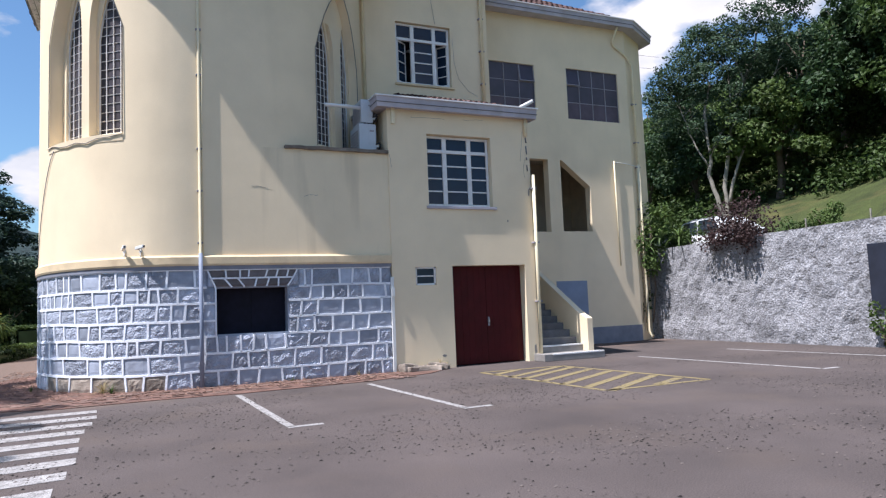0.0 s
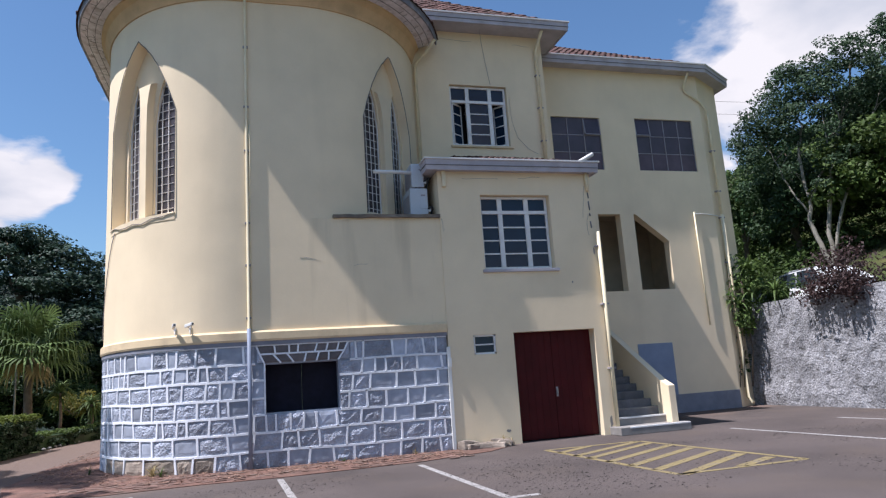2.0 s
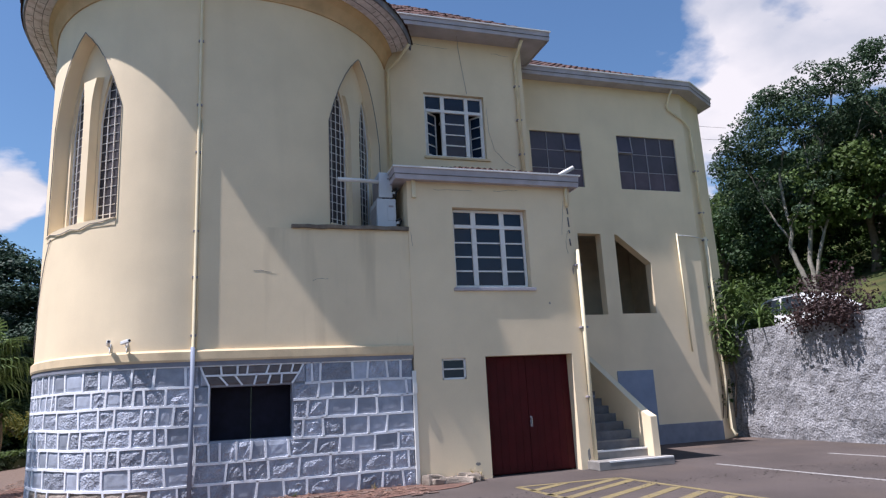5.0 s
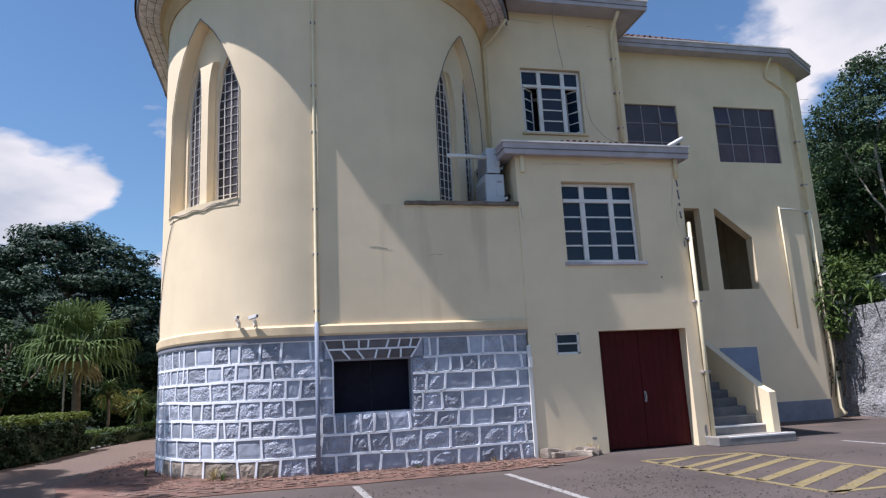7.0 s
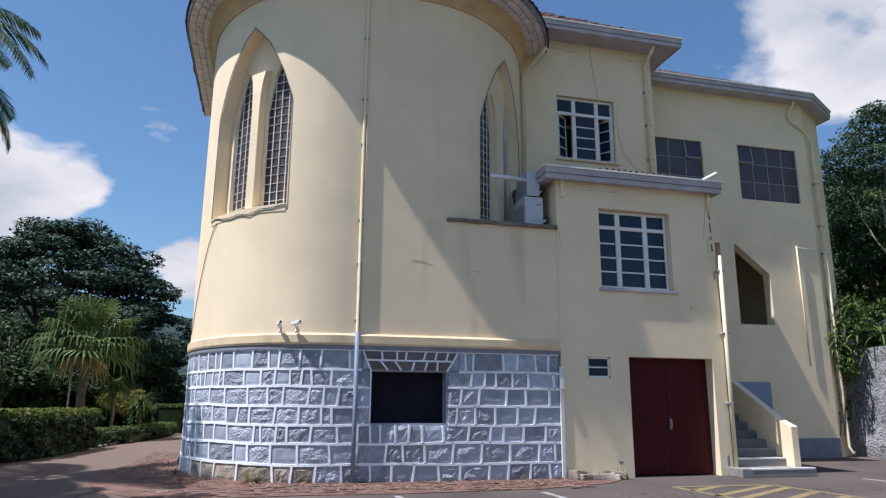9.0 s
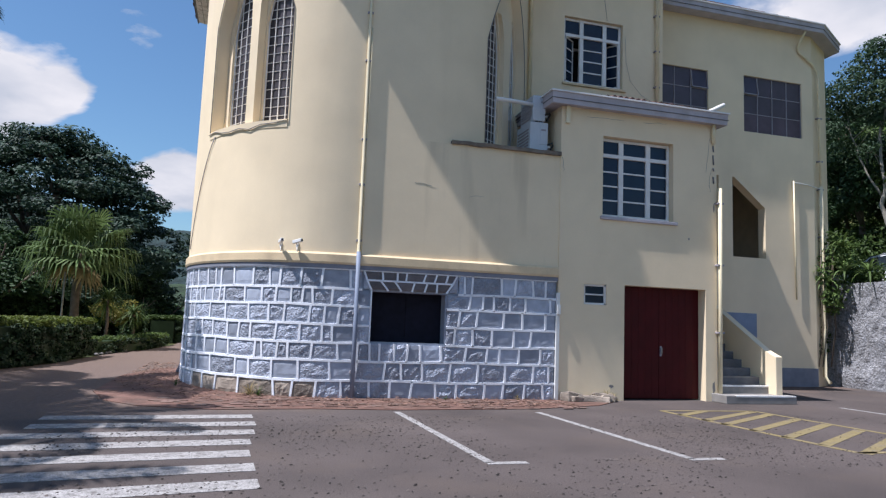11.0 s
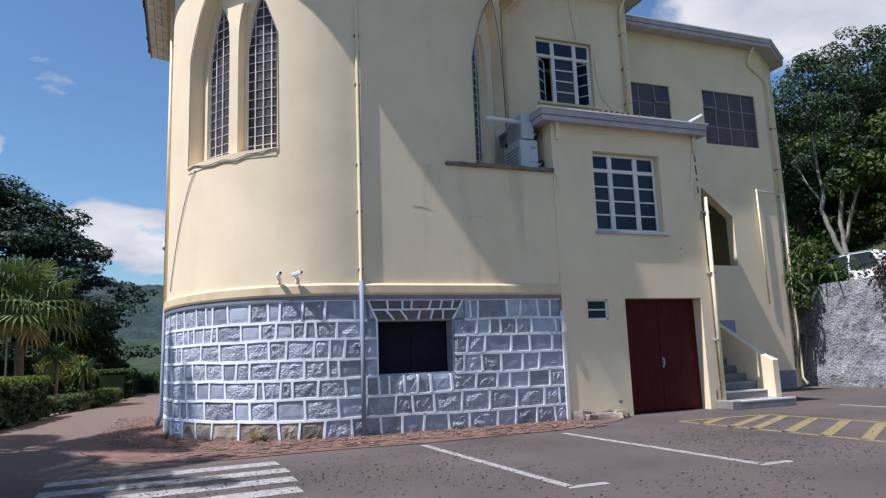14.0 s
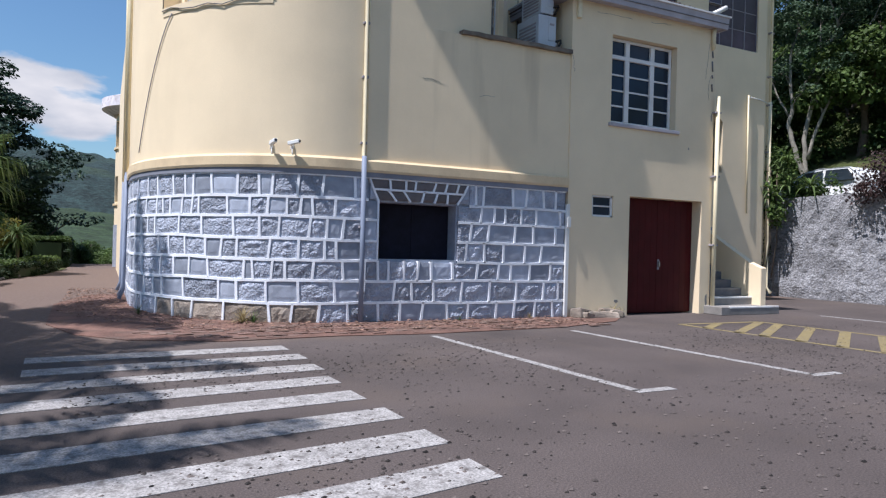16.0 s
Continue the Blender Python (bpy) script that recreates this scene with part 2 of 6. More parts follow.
dirt_over(ASPHALT, (0.142, 0.100, 0.080))
LINE = mat("road_paint_white", (0.285, 0.272, 0.262), 0.85, var=0.2, scale=6, grain=0.45, gscale=70, stain=(0.10, 0.088, 0.082), stain_amount=1.0, stain_scale=13)
YELLOW = mat("road_paint_yellow", (0.21, 0.165, 0.078), 0.85, var=0.15, scale=6, grain=0.2, gscale=50, stain=(0.16, 0.14, 0.12), stain_amount=0.8, stain_scale=5)
BRICKS = mat("paver_red", (0.150, 0.092, 0.074), 0.95, var=0.35, scale=5, grain=0.3, obj_random=0.2, bump=0.5, stain=(0.2, 0.17, 0.14), stain_amount=0.6, stain_scale=3)
SOIL = mat("red_soil", (0.15, 0.083, 0.064), 0.98, var=0.3, scale=2.5, grain=0.25, gscale=40, bump=0.8, bscale=40, bdist=0.02, stain=(0.11, 0.085, 0.07), stain_amount=0.7, stain_scale=1.4)
GRASS = mat("grass_green", (0.043, 0.056, 0.014), 0.95, var=0.3, scale=0.8, grain=0.3, gscale=14, bump=0.8, bscale=20, bdist=0.05, stain=(0.17, 0.12, 0.05), stain_amount=0.5, stain_scale=0.6)
ROUGHCAST = mat("roughcast_whitewash", (0.29, 0.29, 0.305), 0.95, var=0.25, scale=1.0, grain=0.4, gscale=17, bump=1.0, bscale=19, bdist=0.05,
                stain=(0.075, 0.072, 0.072), stain_amount=0.95, stain_scale=3.4, streak=2.4)
BARK = mat("bark_pale", (0.26, 0.24, 0.20), 0.95, var=0.25, scale=6, bump=0.6, bscale=30, bdist=0.02)
BARKD = mat("bark_dark", (0.13, 0.10, 0.075), 0.95, var=0.25, scale=6, bump=0.6, bscale=30, bdist=0.02)
LEAF = leaf_mat("leaf_green", (0.060, 0.100, 0.026), trans=0.35)
LEAFL = leaf_mat("leaf_light", (0.085, 0.132, 0.034), trans=0.35)
LEAFD = leaf_mat("leaf_dark", (0.032, 0.064, 0.022), trans=0.25)
# hedge sides and core: their shade is put into this darker green
LEAFH = leaf_mat("leaf_hedge_shaded", (0.022, 0.044, 0.016), trans=0.12)
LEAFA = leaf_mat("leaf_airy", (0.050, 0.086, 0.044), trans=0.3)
# hedge top: sunlight put into a lighter yellow-green
LEAFT = leaf_mat("leaf_hedge_sunlit", (0.095, 0.125, 0.022))
LEAFB = leaf_mat("leaf_blue_dark", (0.031, 0.060, 0.037), trans=0.16)
LEAFP = leaf_mat("leaf_purple", (0.065, 0.04, 0.038))
LEAFY = leaf_mat("leaf_yellow", (0.15, 0.14, 0.03))
FROND = leaf_mat("palm_frond", (0.095, 0.145, 0.048), trans=0.3)
# darker copy of the frond green, backlit shade put into the colour
FRONDD = leaf_mat("palm_frond_backlit", (0.06, 0.10, 0.045), trans=0.2)
FRONDRY = leaf_mat("palm_frond_dry", (0.33, 0.26, 0.13))
STUCCOF = mat("car_white_paint", (0.75, 0.76, 0.77), 0.25, var=0.02, bump=0)
RUBBER = mat("tyre_rubber", (0.02, 0.02, 0.02), 0.9)
BLUEP = mat("blue_grey_panel", (0.22, 0.27, 0.36), 0.7, var=0.08)
METALG = mat("steel_bar_grey", (0.30, 0.28, 0.30), 0.6, var=0.1)
LEDGE = mat("ledge_weathered", (0.20, 0.165, 0.13), 0.95, var=0.3, scale=5, grain=0.2, stain=(0.07, 0.06, 0.05), stain_amount=0.7, stain_scale=4)
GRIT = mat("grit_dark", (0.075, 0.062, 0.056), 0.9, island=0.9)
LITTER = mat("litter_dry", (0.20, 0.12, 0.085), 0.9, island=0.6)
DARKBLUE = mat("dark_blue_opening", (0.016, 0.02, 0.034), 0.7, var=0.2)


def glass_mat(name, tint_, rough=0.05, spec=0.8):
    m = mat(name, tint_, rough, var=0.25, scale=2.0, grain=0.02, bump=0.05, bscale=3, bdist=0.01, spec=spec)
    return m


GLASS = glass_mat("window_glass_dark", (0.018, 0.026, 0.036), 0.08)
GLASSB = glass_mat("window_glass_blue", (0.010, 0.022, 0.044), 0.12, 0.35)
GLASSM = glass_mat("window_glass_mauve", (0.055, 0.042, 0.058), 0.3, 0.5)
GLASSM2 = glass_mat("window_glass_mauve_frosted", (0.10, 0.075, 0.095), 0.5, 0.4)
GLASSC = glass_mat("window_glass_leaded", (0.065, 0.058, 0.064), 0.4, 0.3)


# ---- mesh helpers ----
def mesh_ob(name, verts, faces, material, parent=None, label="", smooth=False):
    me = bpy.data.meshes.new(name)
    me.from_pydata([tuple(v) for v in verts], [], faces)
    me.materials.append(material)
    if smooth:
        for p in me.polygons:
            p.use_smooth = True
    me.update()
    ob = new(name, me)
    if parent:
        ob.parent = parent
    if label:
        ob["label"] = label
    return ob


def part(name, bm, material, parent=None, label="", smooth=False):
    me = bpy.data.meshes.new(name)
    bmesh.ops.recalc_face_normals(bm, faces=bm.faces)
    bm.to_mesh(me)
    bm.free()
    me.materials.append(material)
    if smooth:
        for p in me.polygons:
            p.use_smooth = True
    ob = new(name, me)
    if parent:
        ob.parent = parent
    if label:
        ob["label"] = label
    return ob


def box_bm(x0, x1, y0, y1, z0, z1, bevel=0.0, bm=None):
    own = bmesh.new()
    bmesh.ops.create_cube(own, size=1.0)
    for v in own.verts:
        v.co = Vector((x0 + (v.co.x + 0.5) * (x1 - x0), y0 + (v.co.y + 0.5) * (y1 - y0), z0 + (v.co.z + 0.5) * (z1 - z0)))
    if bevel:
        bmesh.ops.bevel(own, geom=own.edges[:], offset=bevel, segments=2, affect="EDGES", profile=0.5)
    if bm is None:
        return own
    tmp = bpy.data.meshes.new("tmp")
    own.to_mesh(tmp)
    own.free()
    bm.from_mesh(tmp)
    bpy.data.meshes.remove(tmp)
    return bm


def tube_data(points, radius, sides=10, radii=None, caps=True):
    """Verts and faces of a round tube along points."""
    pts = [Vector(p) for p in points]
    verts, faces = [], []
    n = len(pts)
    up = Vector((0.123, 0.456, 0.88)).normalized()
    for i, p in enumerate(pts):
        d = (pts[min(i + 1, n - 1)] - pts[max(i - 1, 0)]).normalized()
        a = d.cross(up)
        if a.length < 0.05:
            a = d.cross(Vector((1, 0, 0)))
        a.normalize()
        b = d.cross(a)
        r = radii[i] if radii else radius
        for k in range(sides):
            w = 2 * math.pi * k / sides
            verts.append(p + a * (r * math.cos(w)) + b * (r * math.sin(w)))
    for i in range(n - 1):
        for k in range(sides):
            k2 = (k + 1) % sides
            faces.append((i * sides + k, i * sides + k2, (i + 1) * sides + k2, (i + 1) * sides + k))
    if caps:
        faces.append(tuple(range(sides))[::-1])
        faces.append(tuple((n - 1) * sides + k for k in range(sides)))
    return verts, faces


def tube(name, points, radius, material, parent=None, label="", sides=10, radii=None):
    v, f = tube_data(points, radius, sides, radii)
    return mesh_ob(name, v, f, material, parent, label, smooth=True)


def empty(name, loc=(0, 0, 0)):
    e = new(name)
    e.location = loc
    return e


class Line:
    """A straight run of wall in plan, from a to b; its outer side lies to the right of the way."""
    def __init__(self, a, b):
        self.a, self.b = Vector(a), Vector(b)
        self.length = (self.b - self.a).length
        self.d = (self.b - self.a) / self.length

    def at(self, u, off=0.0):
        p = self.a + self.d * u
        return p + Vector((self.d.y, -self.d.x)) * off


class Poly:
    """A run of wall along a chain of plan points, smooth normals."""
    def __init__(self, pts):
        self.p = [Vector(q) for q in pts]
        self.s = [0.0]
        for i in range(1, len(self.p)):
            self.s.append(self.s[-1] + (self.p[i] - self.p[i - 1]).length)
        self.length = self.s[-1]
        n = len(self.p)
        self.n = []
        for i in range(n):
            d = (self.p[min(i + 1, n - 1)] - self.p[max(i - 1, 0)]).normalized()
            self.n.append(Vector((d.y, -d.x)))

    def at(self, u, off=0.0):
        u = min(max(u, 0.0), self.length)
        i = min(max(int(np.searchsorted(self.s, u)) - 1, 0), len(self.p) - 2)
        k = (u - self.s[i]) / (self.s[i + 1] - self.s[i])
        return self.p[i].lerp(self.p[i + 1], k) + self.n[i].lerp(self.n[i + 1], k) * off

    def u_at_x(self, x):
        for i in range(len(self.p) - 1):
            if self.p[i].x <= x <= self.p[i + 1].x and self.p[i + 1].x > self.p[i].x:
                k = (x - self.p[i].x) / (self.p[i + 1].x - self.p[i].x)
                return self.s[i] + k * (self.s[i + 1] - self.s[i])
        return 0.0


def wall_run(name, run, z0, z1, thick, material, openings=(), step=0.4, parent=None, label="", out=0.0, u0=0.0, u1=None):
    """A wall along run between z0 and z1 with openings (ua, ub, low(u), high(u)) that go right through it."""
    u1 = run.length if u1 is None else u1
    cuts = {round(u0, 5), round(u1, 5)}
    for k in range(1, int((u1 - u0) / step) + 1):
        cuts.add(round(u0 + k * step, 5) if u0 + k * step < u1 else round(u1, 5))
    for ua, ub, lo, hi in openings:
        fine = 16 if hi(ua + (ub - ua) * 0.3) != hi(ua + (ub - ua) * 0.6) else 1
        for k in range(fine + 1):
            cuts.add(round(ua + (ub - ua) * k / fine, 5))
    us = sorted(cuts)
    verts, faces = [], []

    def vert(u, z, back):
        q = run.at(u, out - (thick if back else 0.0))
        verts.append((q.x, q.y, z))
        return len(verts) - 1

    def quad(a, b, c, d):
        faces.append((vert(*a), vert(*b), vert(*c), vert(*d)))

    for ua, ub in zip(us[:-1], us[1:]):
        if ub - ua < 1e-4:
            continue
        mid = (ua + ub) / 2
        here = sorted([o for o in openings if o[0] < mid < o[1]], key=lambda o: o[2](mid))
        za, zb = z0, z0
        for o in here + [None]:
            ta, tb = (z1, z1) if o is None else (o[2](ua), o[2](ub))
            if ta - za > 1e-4 or tb - zb > 1e-4:
                quad((ua, za, 0), (ub, zb, 0), (ub, tb, 0), (ua, ta, 0))
                quad((ub, zb, 1), (ua, za, 1), (ua, ta, 1), (ub, tb, 1))
                quad((ua, ta, 0), (ub, tb, 0), (ub, tb, 1), (ua, ta, 1))
                quad((ua, za, 1), (ub, zb, 1), (ub, zb, 0), (ua, za, 0))
            if o is not None:
                za, zb = o[3](ua), o[3](ub)
    for ua, ub, lo, hi in openings:
        for u, side in ((ua, 0), (ub, 1)):
            if hi(u) - lo(u) > 1e-3:
                f = [(u, lo(u), 0), (u, lo(u), 1), (u, hi(u), 1), (u, hi(u), 0)]
                quad(*(f if side == 0 else f[::-1]))
    quad((u0, z0, 1), (u0, z0, 0), (u0, z1, 0), (u0, z1, 1))
    quad((u1, z0, 0), (u1, z0, 1), (u1, z1, 1), (u1, z1, 0))
    bm = bmesh.new()
    me = bpy.data.meshes.new("tmp")
    me.from_pydata(verts, [], faces)
    bm.from_mesh(me)
    bpy.data.meshes.remove(me)
    bmesh.ops.remove_doubles(bm, verts=bm.verts[:], dist=0.0005)
    return part(name, bm, material, parent, label)


def sweep(name, run, profile, material, u0=0.0, u1=None, step=0.2, parent=None, label="", close=True):
    """A profile of (off, z) carried along a run."""
    u1 = run.length if u1 is None else u1
    n = max(2, int((u1 - u0) / step) + 1)
    verts, faces = [], []
    m = len(profile)
    for i in range(n):
        u = u0 + (u1 - u0) * i / (n - 1)
        for off, z in profile:
            q = run.at(u, off)
            verts.append((q.x, q.y, z))
    for i in range(n - 1):
        for k in range(m if close else m - 1):
            k2 = (k + 1) % m
            faces.append((i * m + k, (i + 1) * m + k, (i + 1) * m + k2, i * m + k2))
    if close:
        faces.append(tuple(range(m)))
        faces.append(tuple(range((n - 1) * m, n * m))[::-1])
    return mesh_ob(name, verts, faces, material, parent, label)


def const(z):
    return lambda u: z


# ---- plan of the building ----
FRONT = 14.97
def apse_chain(side_back=18.97, left_far=24.0):
    pts = [(-2.30, left_far)] if left_far else []
    k = 36
    for i in range(k + 1):
        w = math.pi * (1 - 0.5 * i / k)
        pts.append((0.9 + 3.2 * math.cos(w), side_back - 4.0 * math.sin(w)))
    pts.append((1.5, FRONT))
    for i in range(k + 1):
        w = math.pi * 0.5 * (1 - i / k)
        pts.append((2.2 + 3.55 * math.cos(w), side_back - 4.0 * math.sin(w)))
    return pts


APSE = Poly(apse_chain())
UFRONT = APSE.u_at_x(1.5)

# ---- ground ----
ground_v, ground_f = [], []
gx = [-3000, -1200, -500, -200, -100, -60, -40, -30, -20, -10, 0, 10, 20, 40, 80, 200, 800, 3000]
gy = [-3000, -800, -200, -60, -20, 0, 10, 20, 30, 40, 44, 50, 60, 80, 120, 200, 500, 1200, 3000]
for y in gy:
    for x in gx:
        drop = 0.0
        if y > 42:
            drop = -min((y - 42) * 0.10, 9.0)
        ground_v.append((x, y, -0.04 + drop))
for j in range(len(gy) - 1):
    for i in range(len(gx) - 1):
        a = j * len(gx) + i
        ground_f.append((a, a + 1, a + 1 + len(gx), a + len(gx)))
tagged(mesh_ob("ground", ground_v, ground_f, GRASS), "green grass ground reaching to the valley", "ground", kind="structure")


def flat(name, pts, z, material, label="", category="", parent=None, kind="structure", thick=0.0):
    n = len(pts)
    verts = [(x, y, z) for x, y in pts]
    faces = [tuple(range(n))]
    if thick:
        verts += [(x, y, z - thick) for x, y in pts]
        faces += [(i, n + i, n + (i + 1) % n, (i + 1) % n) for i in range(n)]
    ob = mesh_ob(name, verts, faces, material, parent)
    return tagged(ob, label, category, kind=kind) if not parent else ob


flat("road", [(-40, -60), (40, -60), (40, 8), (16.8, 8), (16.8, 22), (-2.2, 22), (-2.2, 43), (-4.2, 43), (-4.2, 36.4), (-4.65, 31), (-5.25, 28.7), (-5.55, 26.3), (-5.9, 22.4), (-6.4, 20.6), (-8.2, 16.6), (-40, 12)],
     0.0, ASPHALT, "grey asphalt car park with scattered grit", "car park", thick=0.1)

def painted(name, pts, material, label, category="road marking", group=""):
    ob = flat(name, pts, 0.005, material, label, category, thick=0.004)
    if group:
        ob["group"] = group
    return ob


def bar(name, a, b, w, material, label, group=""):
    a, b = Vector(a), Vector(b)
    d = (b - a).normalized()
    n = Vector((-d.y, d.x)) * (w / 2)
    return painted(name, [tuple(a - n), tuple(b - n), tuple(b + n), tuple(a + n)], material, label, group=group)


# zebra crossing: stripes across the drive
for i in range(11):
    ya = 12.76 - i * 0.703
    jl, jr = 0.05 * math.sin(i * 2.1), 0.04 * math.sin(i * 1.3)
    yl = 12.60 - i * 0.745
    painted("crossing_stripe", [(-3.45 + jl, yl - 0.36), (-0.70 + jr, ya - 0.36), (-0.72 + jr, ya), (-3.47 + jl, yl)], LINE,
            "worn white painted stripe of a zebra crossing", group="zebra crossing stripes")
# parking bay lines with short feet
for xa, xb in ((1.58, 1.75), (4.08, 4.27), (11.45, 11.8), (14.45, 14.9)):
    bar("parking_line", (xa, 13.1 if xa < 10 else 13.9), (xb, 9.05), 0.11, LINE, "white parking bay line on the asphalt", "parking bay lines")
    bar("parking_line_foot", (xb - 0.05, 9.03), (xb + 0.42, 9.03), 0.12, LINE, "short white end mark of a parking bay line", "parking bay line ends")
# yellow hatched bay
YB = [(6.70, 13.35), (8.74, 13.30), (9.12, 9.22), (6.90, 9.22)]
for a, b in zip(YB, YB[1:] + YB[:1]):
    bar("hatched_bay_border", a, b, 0.11, YELLOW, "yellow border line of a hatched bay", "hatched bay borders")
for i in range(6):
    y0 = 12.85 - i * 0.62
    xr, xl = 8.72 + 0.04 * i, 6.74 + 0.05 * i
    bar("hatched_bay_stripe", (xr, y0), (xl, y0 - 1.22) if i < 5 else (8.0, 9.28), 0.17, YELLOW, "yellow diagonal stripe of a hatched bay", "hatched bay stripes")
bar("hatched_bay_stripe", (8.7, 13.25), (6.72, 12.1), 0.17, YELLOW, "yellow diagonal stripe of a hatched bay", "hatched bay stripes")
bar("hatched_bay_stripe", (7.6, 13.28), (6.72, 12.75), 0.17, YELLOW, "yellow diagonal stripe of a hatched bay", "hatched bay stripes")

# apron of red soil and pavers round the apse
APRON = [(-2.25, 22), (-3.1, 21.5), (-3.6, 19.2), (-3.5, 15.8), (-3.08, 14.45), (-2.45, 13.72), (-1.3, 13.3), (0.26, 13.42), (1.6, 13.3), (4.2, 13.5), (5.8, 14.05), (6.4, 14.6), (6.6, 14.93), (5.2, 15.0), (1.5, 15.0), (0, 15.2), (-1.2, 15.9), (-2.0, 17.2)]
flat("pavement", APRON, 0.012, SOIL, "worn red brick apron strewn with soil", "apron", thick=0.01)

# ---- church apse ----
# plan for the stone base: the left curve, then straight to the annex
BASE = Poly([tuple(p) for p in apse_chain()[:38]] + [(1.5, FRONT - 0.02), (2.2, FRONT - 0.02), (3.4, FRONT - 0.02), (5.28, FRONT - 0.02)])
ubx = BASE.u_at_x
WX0, WX1, WZ0, WZ1 = 1.40, 2.88, 1.07, 2.04
stone_base = wall_run("wall_stone_base", BASE, -0.3, 2.50, 0.40, STONE_SMOOTH, [(ubx(WX0), ubx(WX1), const(WZ0), const(WZ1))], step=0.25, out=-0.05)
tagged(stone_base, "blue-grey painted stone base with white mortar joints", "wall", kind="structure")


def pointed(uc, half, spring, tip, right=None):
    """Height of a pointed arch over its run; the right half may be of another width."""
    h = tip - spring

    def high(u):
        s = min(abs(u - uc) / (half if u < uc or right is None else right), 1.0)
        return spring + h * (1 - (0.55 * s + 0.45 * s ** 3))
    return high


NICHES = []
# the two niches by their edges and crown, along the run of the wall
for ua, ub, uc in ((7.00, 9.36, 8.25), (13.58, 15.53, 14.57)):
    NICHES.append((ua, ub, uc))
apse_open = []
for ua, ub, uc in NICHES:
    apse_open.append((ua, ub, const(5.24), pointed(uc, uc - ua, 7.65, 9.50, ub - uc)))
apse_wall = wall_run("wall_apse", APSE, 2.50, 10.20, 0.52, PLASTER, apse_open, step=0.14)
tagged(apse_wall, "pale yellow plastered curved apse wall", "wall", kind="structure")


def round_normals(me):
    """Shade a curved wall as one round surface: normals averaged up each vertical line, corners kept sharp."""
    lines = collections.defaultdict(list)
    for p in me.polygons:
        p.use_smooth = True
        if abs(p.normal.z) < 0.1:
            for i in p.vertices:
                c = me.vertices[i].co
                lines[(round(c.x, 3), round(c.y, 3))].append(p.normal.copy())
    out = []
    for p in me.polygons:
        for i in p.vertices:
            c = me.vertices[i].co
            n = Vector((0, 0, 0))
            for q in lines[(round(c.x, 3), round(c.y, 3))]:
                if q.dot(p.normal) > 0.93:
                    n += q
            out.append(n.normalized() if n.length > 1e-6 else p.normal.copy())
    me.normals_split_custom_set(out)


round_normals(apse_wall.data)

band = sweep("trim_band", BASE, [(-0.02, 2.52), (0.045, 2.52), (0.06, 2.56), (0.06, 2.70), (0.02, 2.74), (-0.02, 2.74)], BAND, step=0.15)
tagged(band, "cream moulded band above the stone base", "moulding", kind="structure")
strip = sweep("trim_strip", BASE, [(-0.02, 2.44), (0.03, 2.44), (0.03, 2.52), (-0.02, 2.52)], GREYPAINT, step=0.15)
tagged(strip, "dark grey painted strip under the band", "moulding", kind="structure")

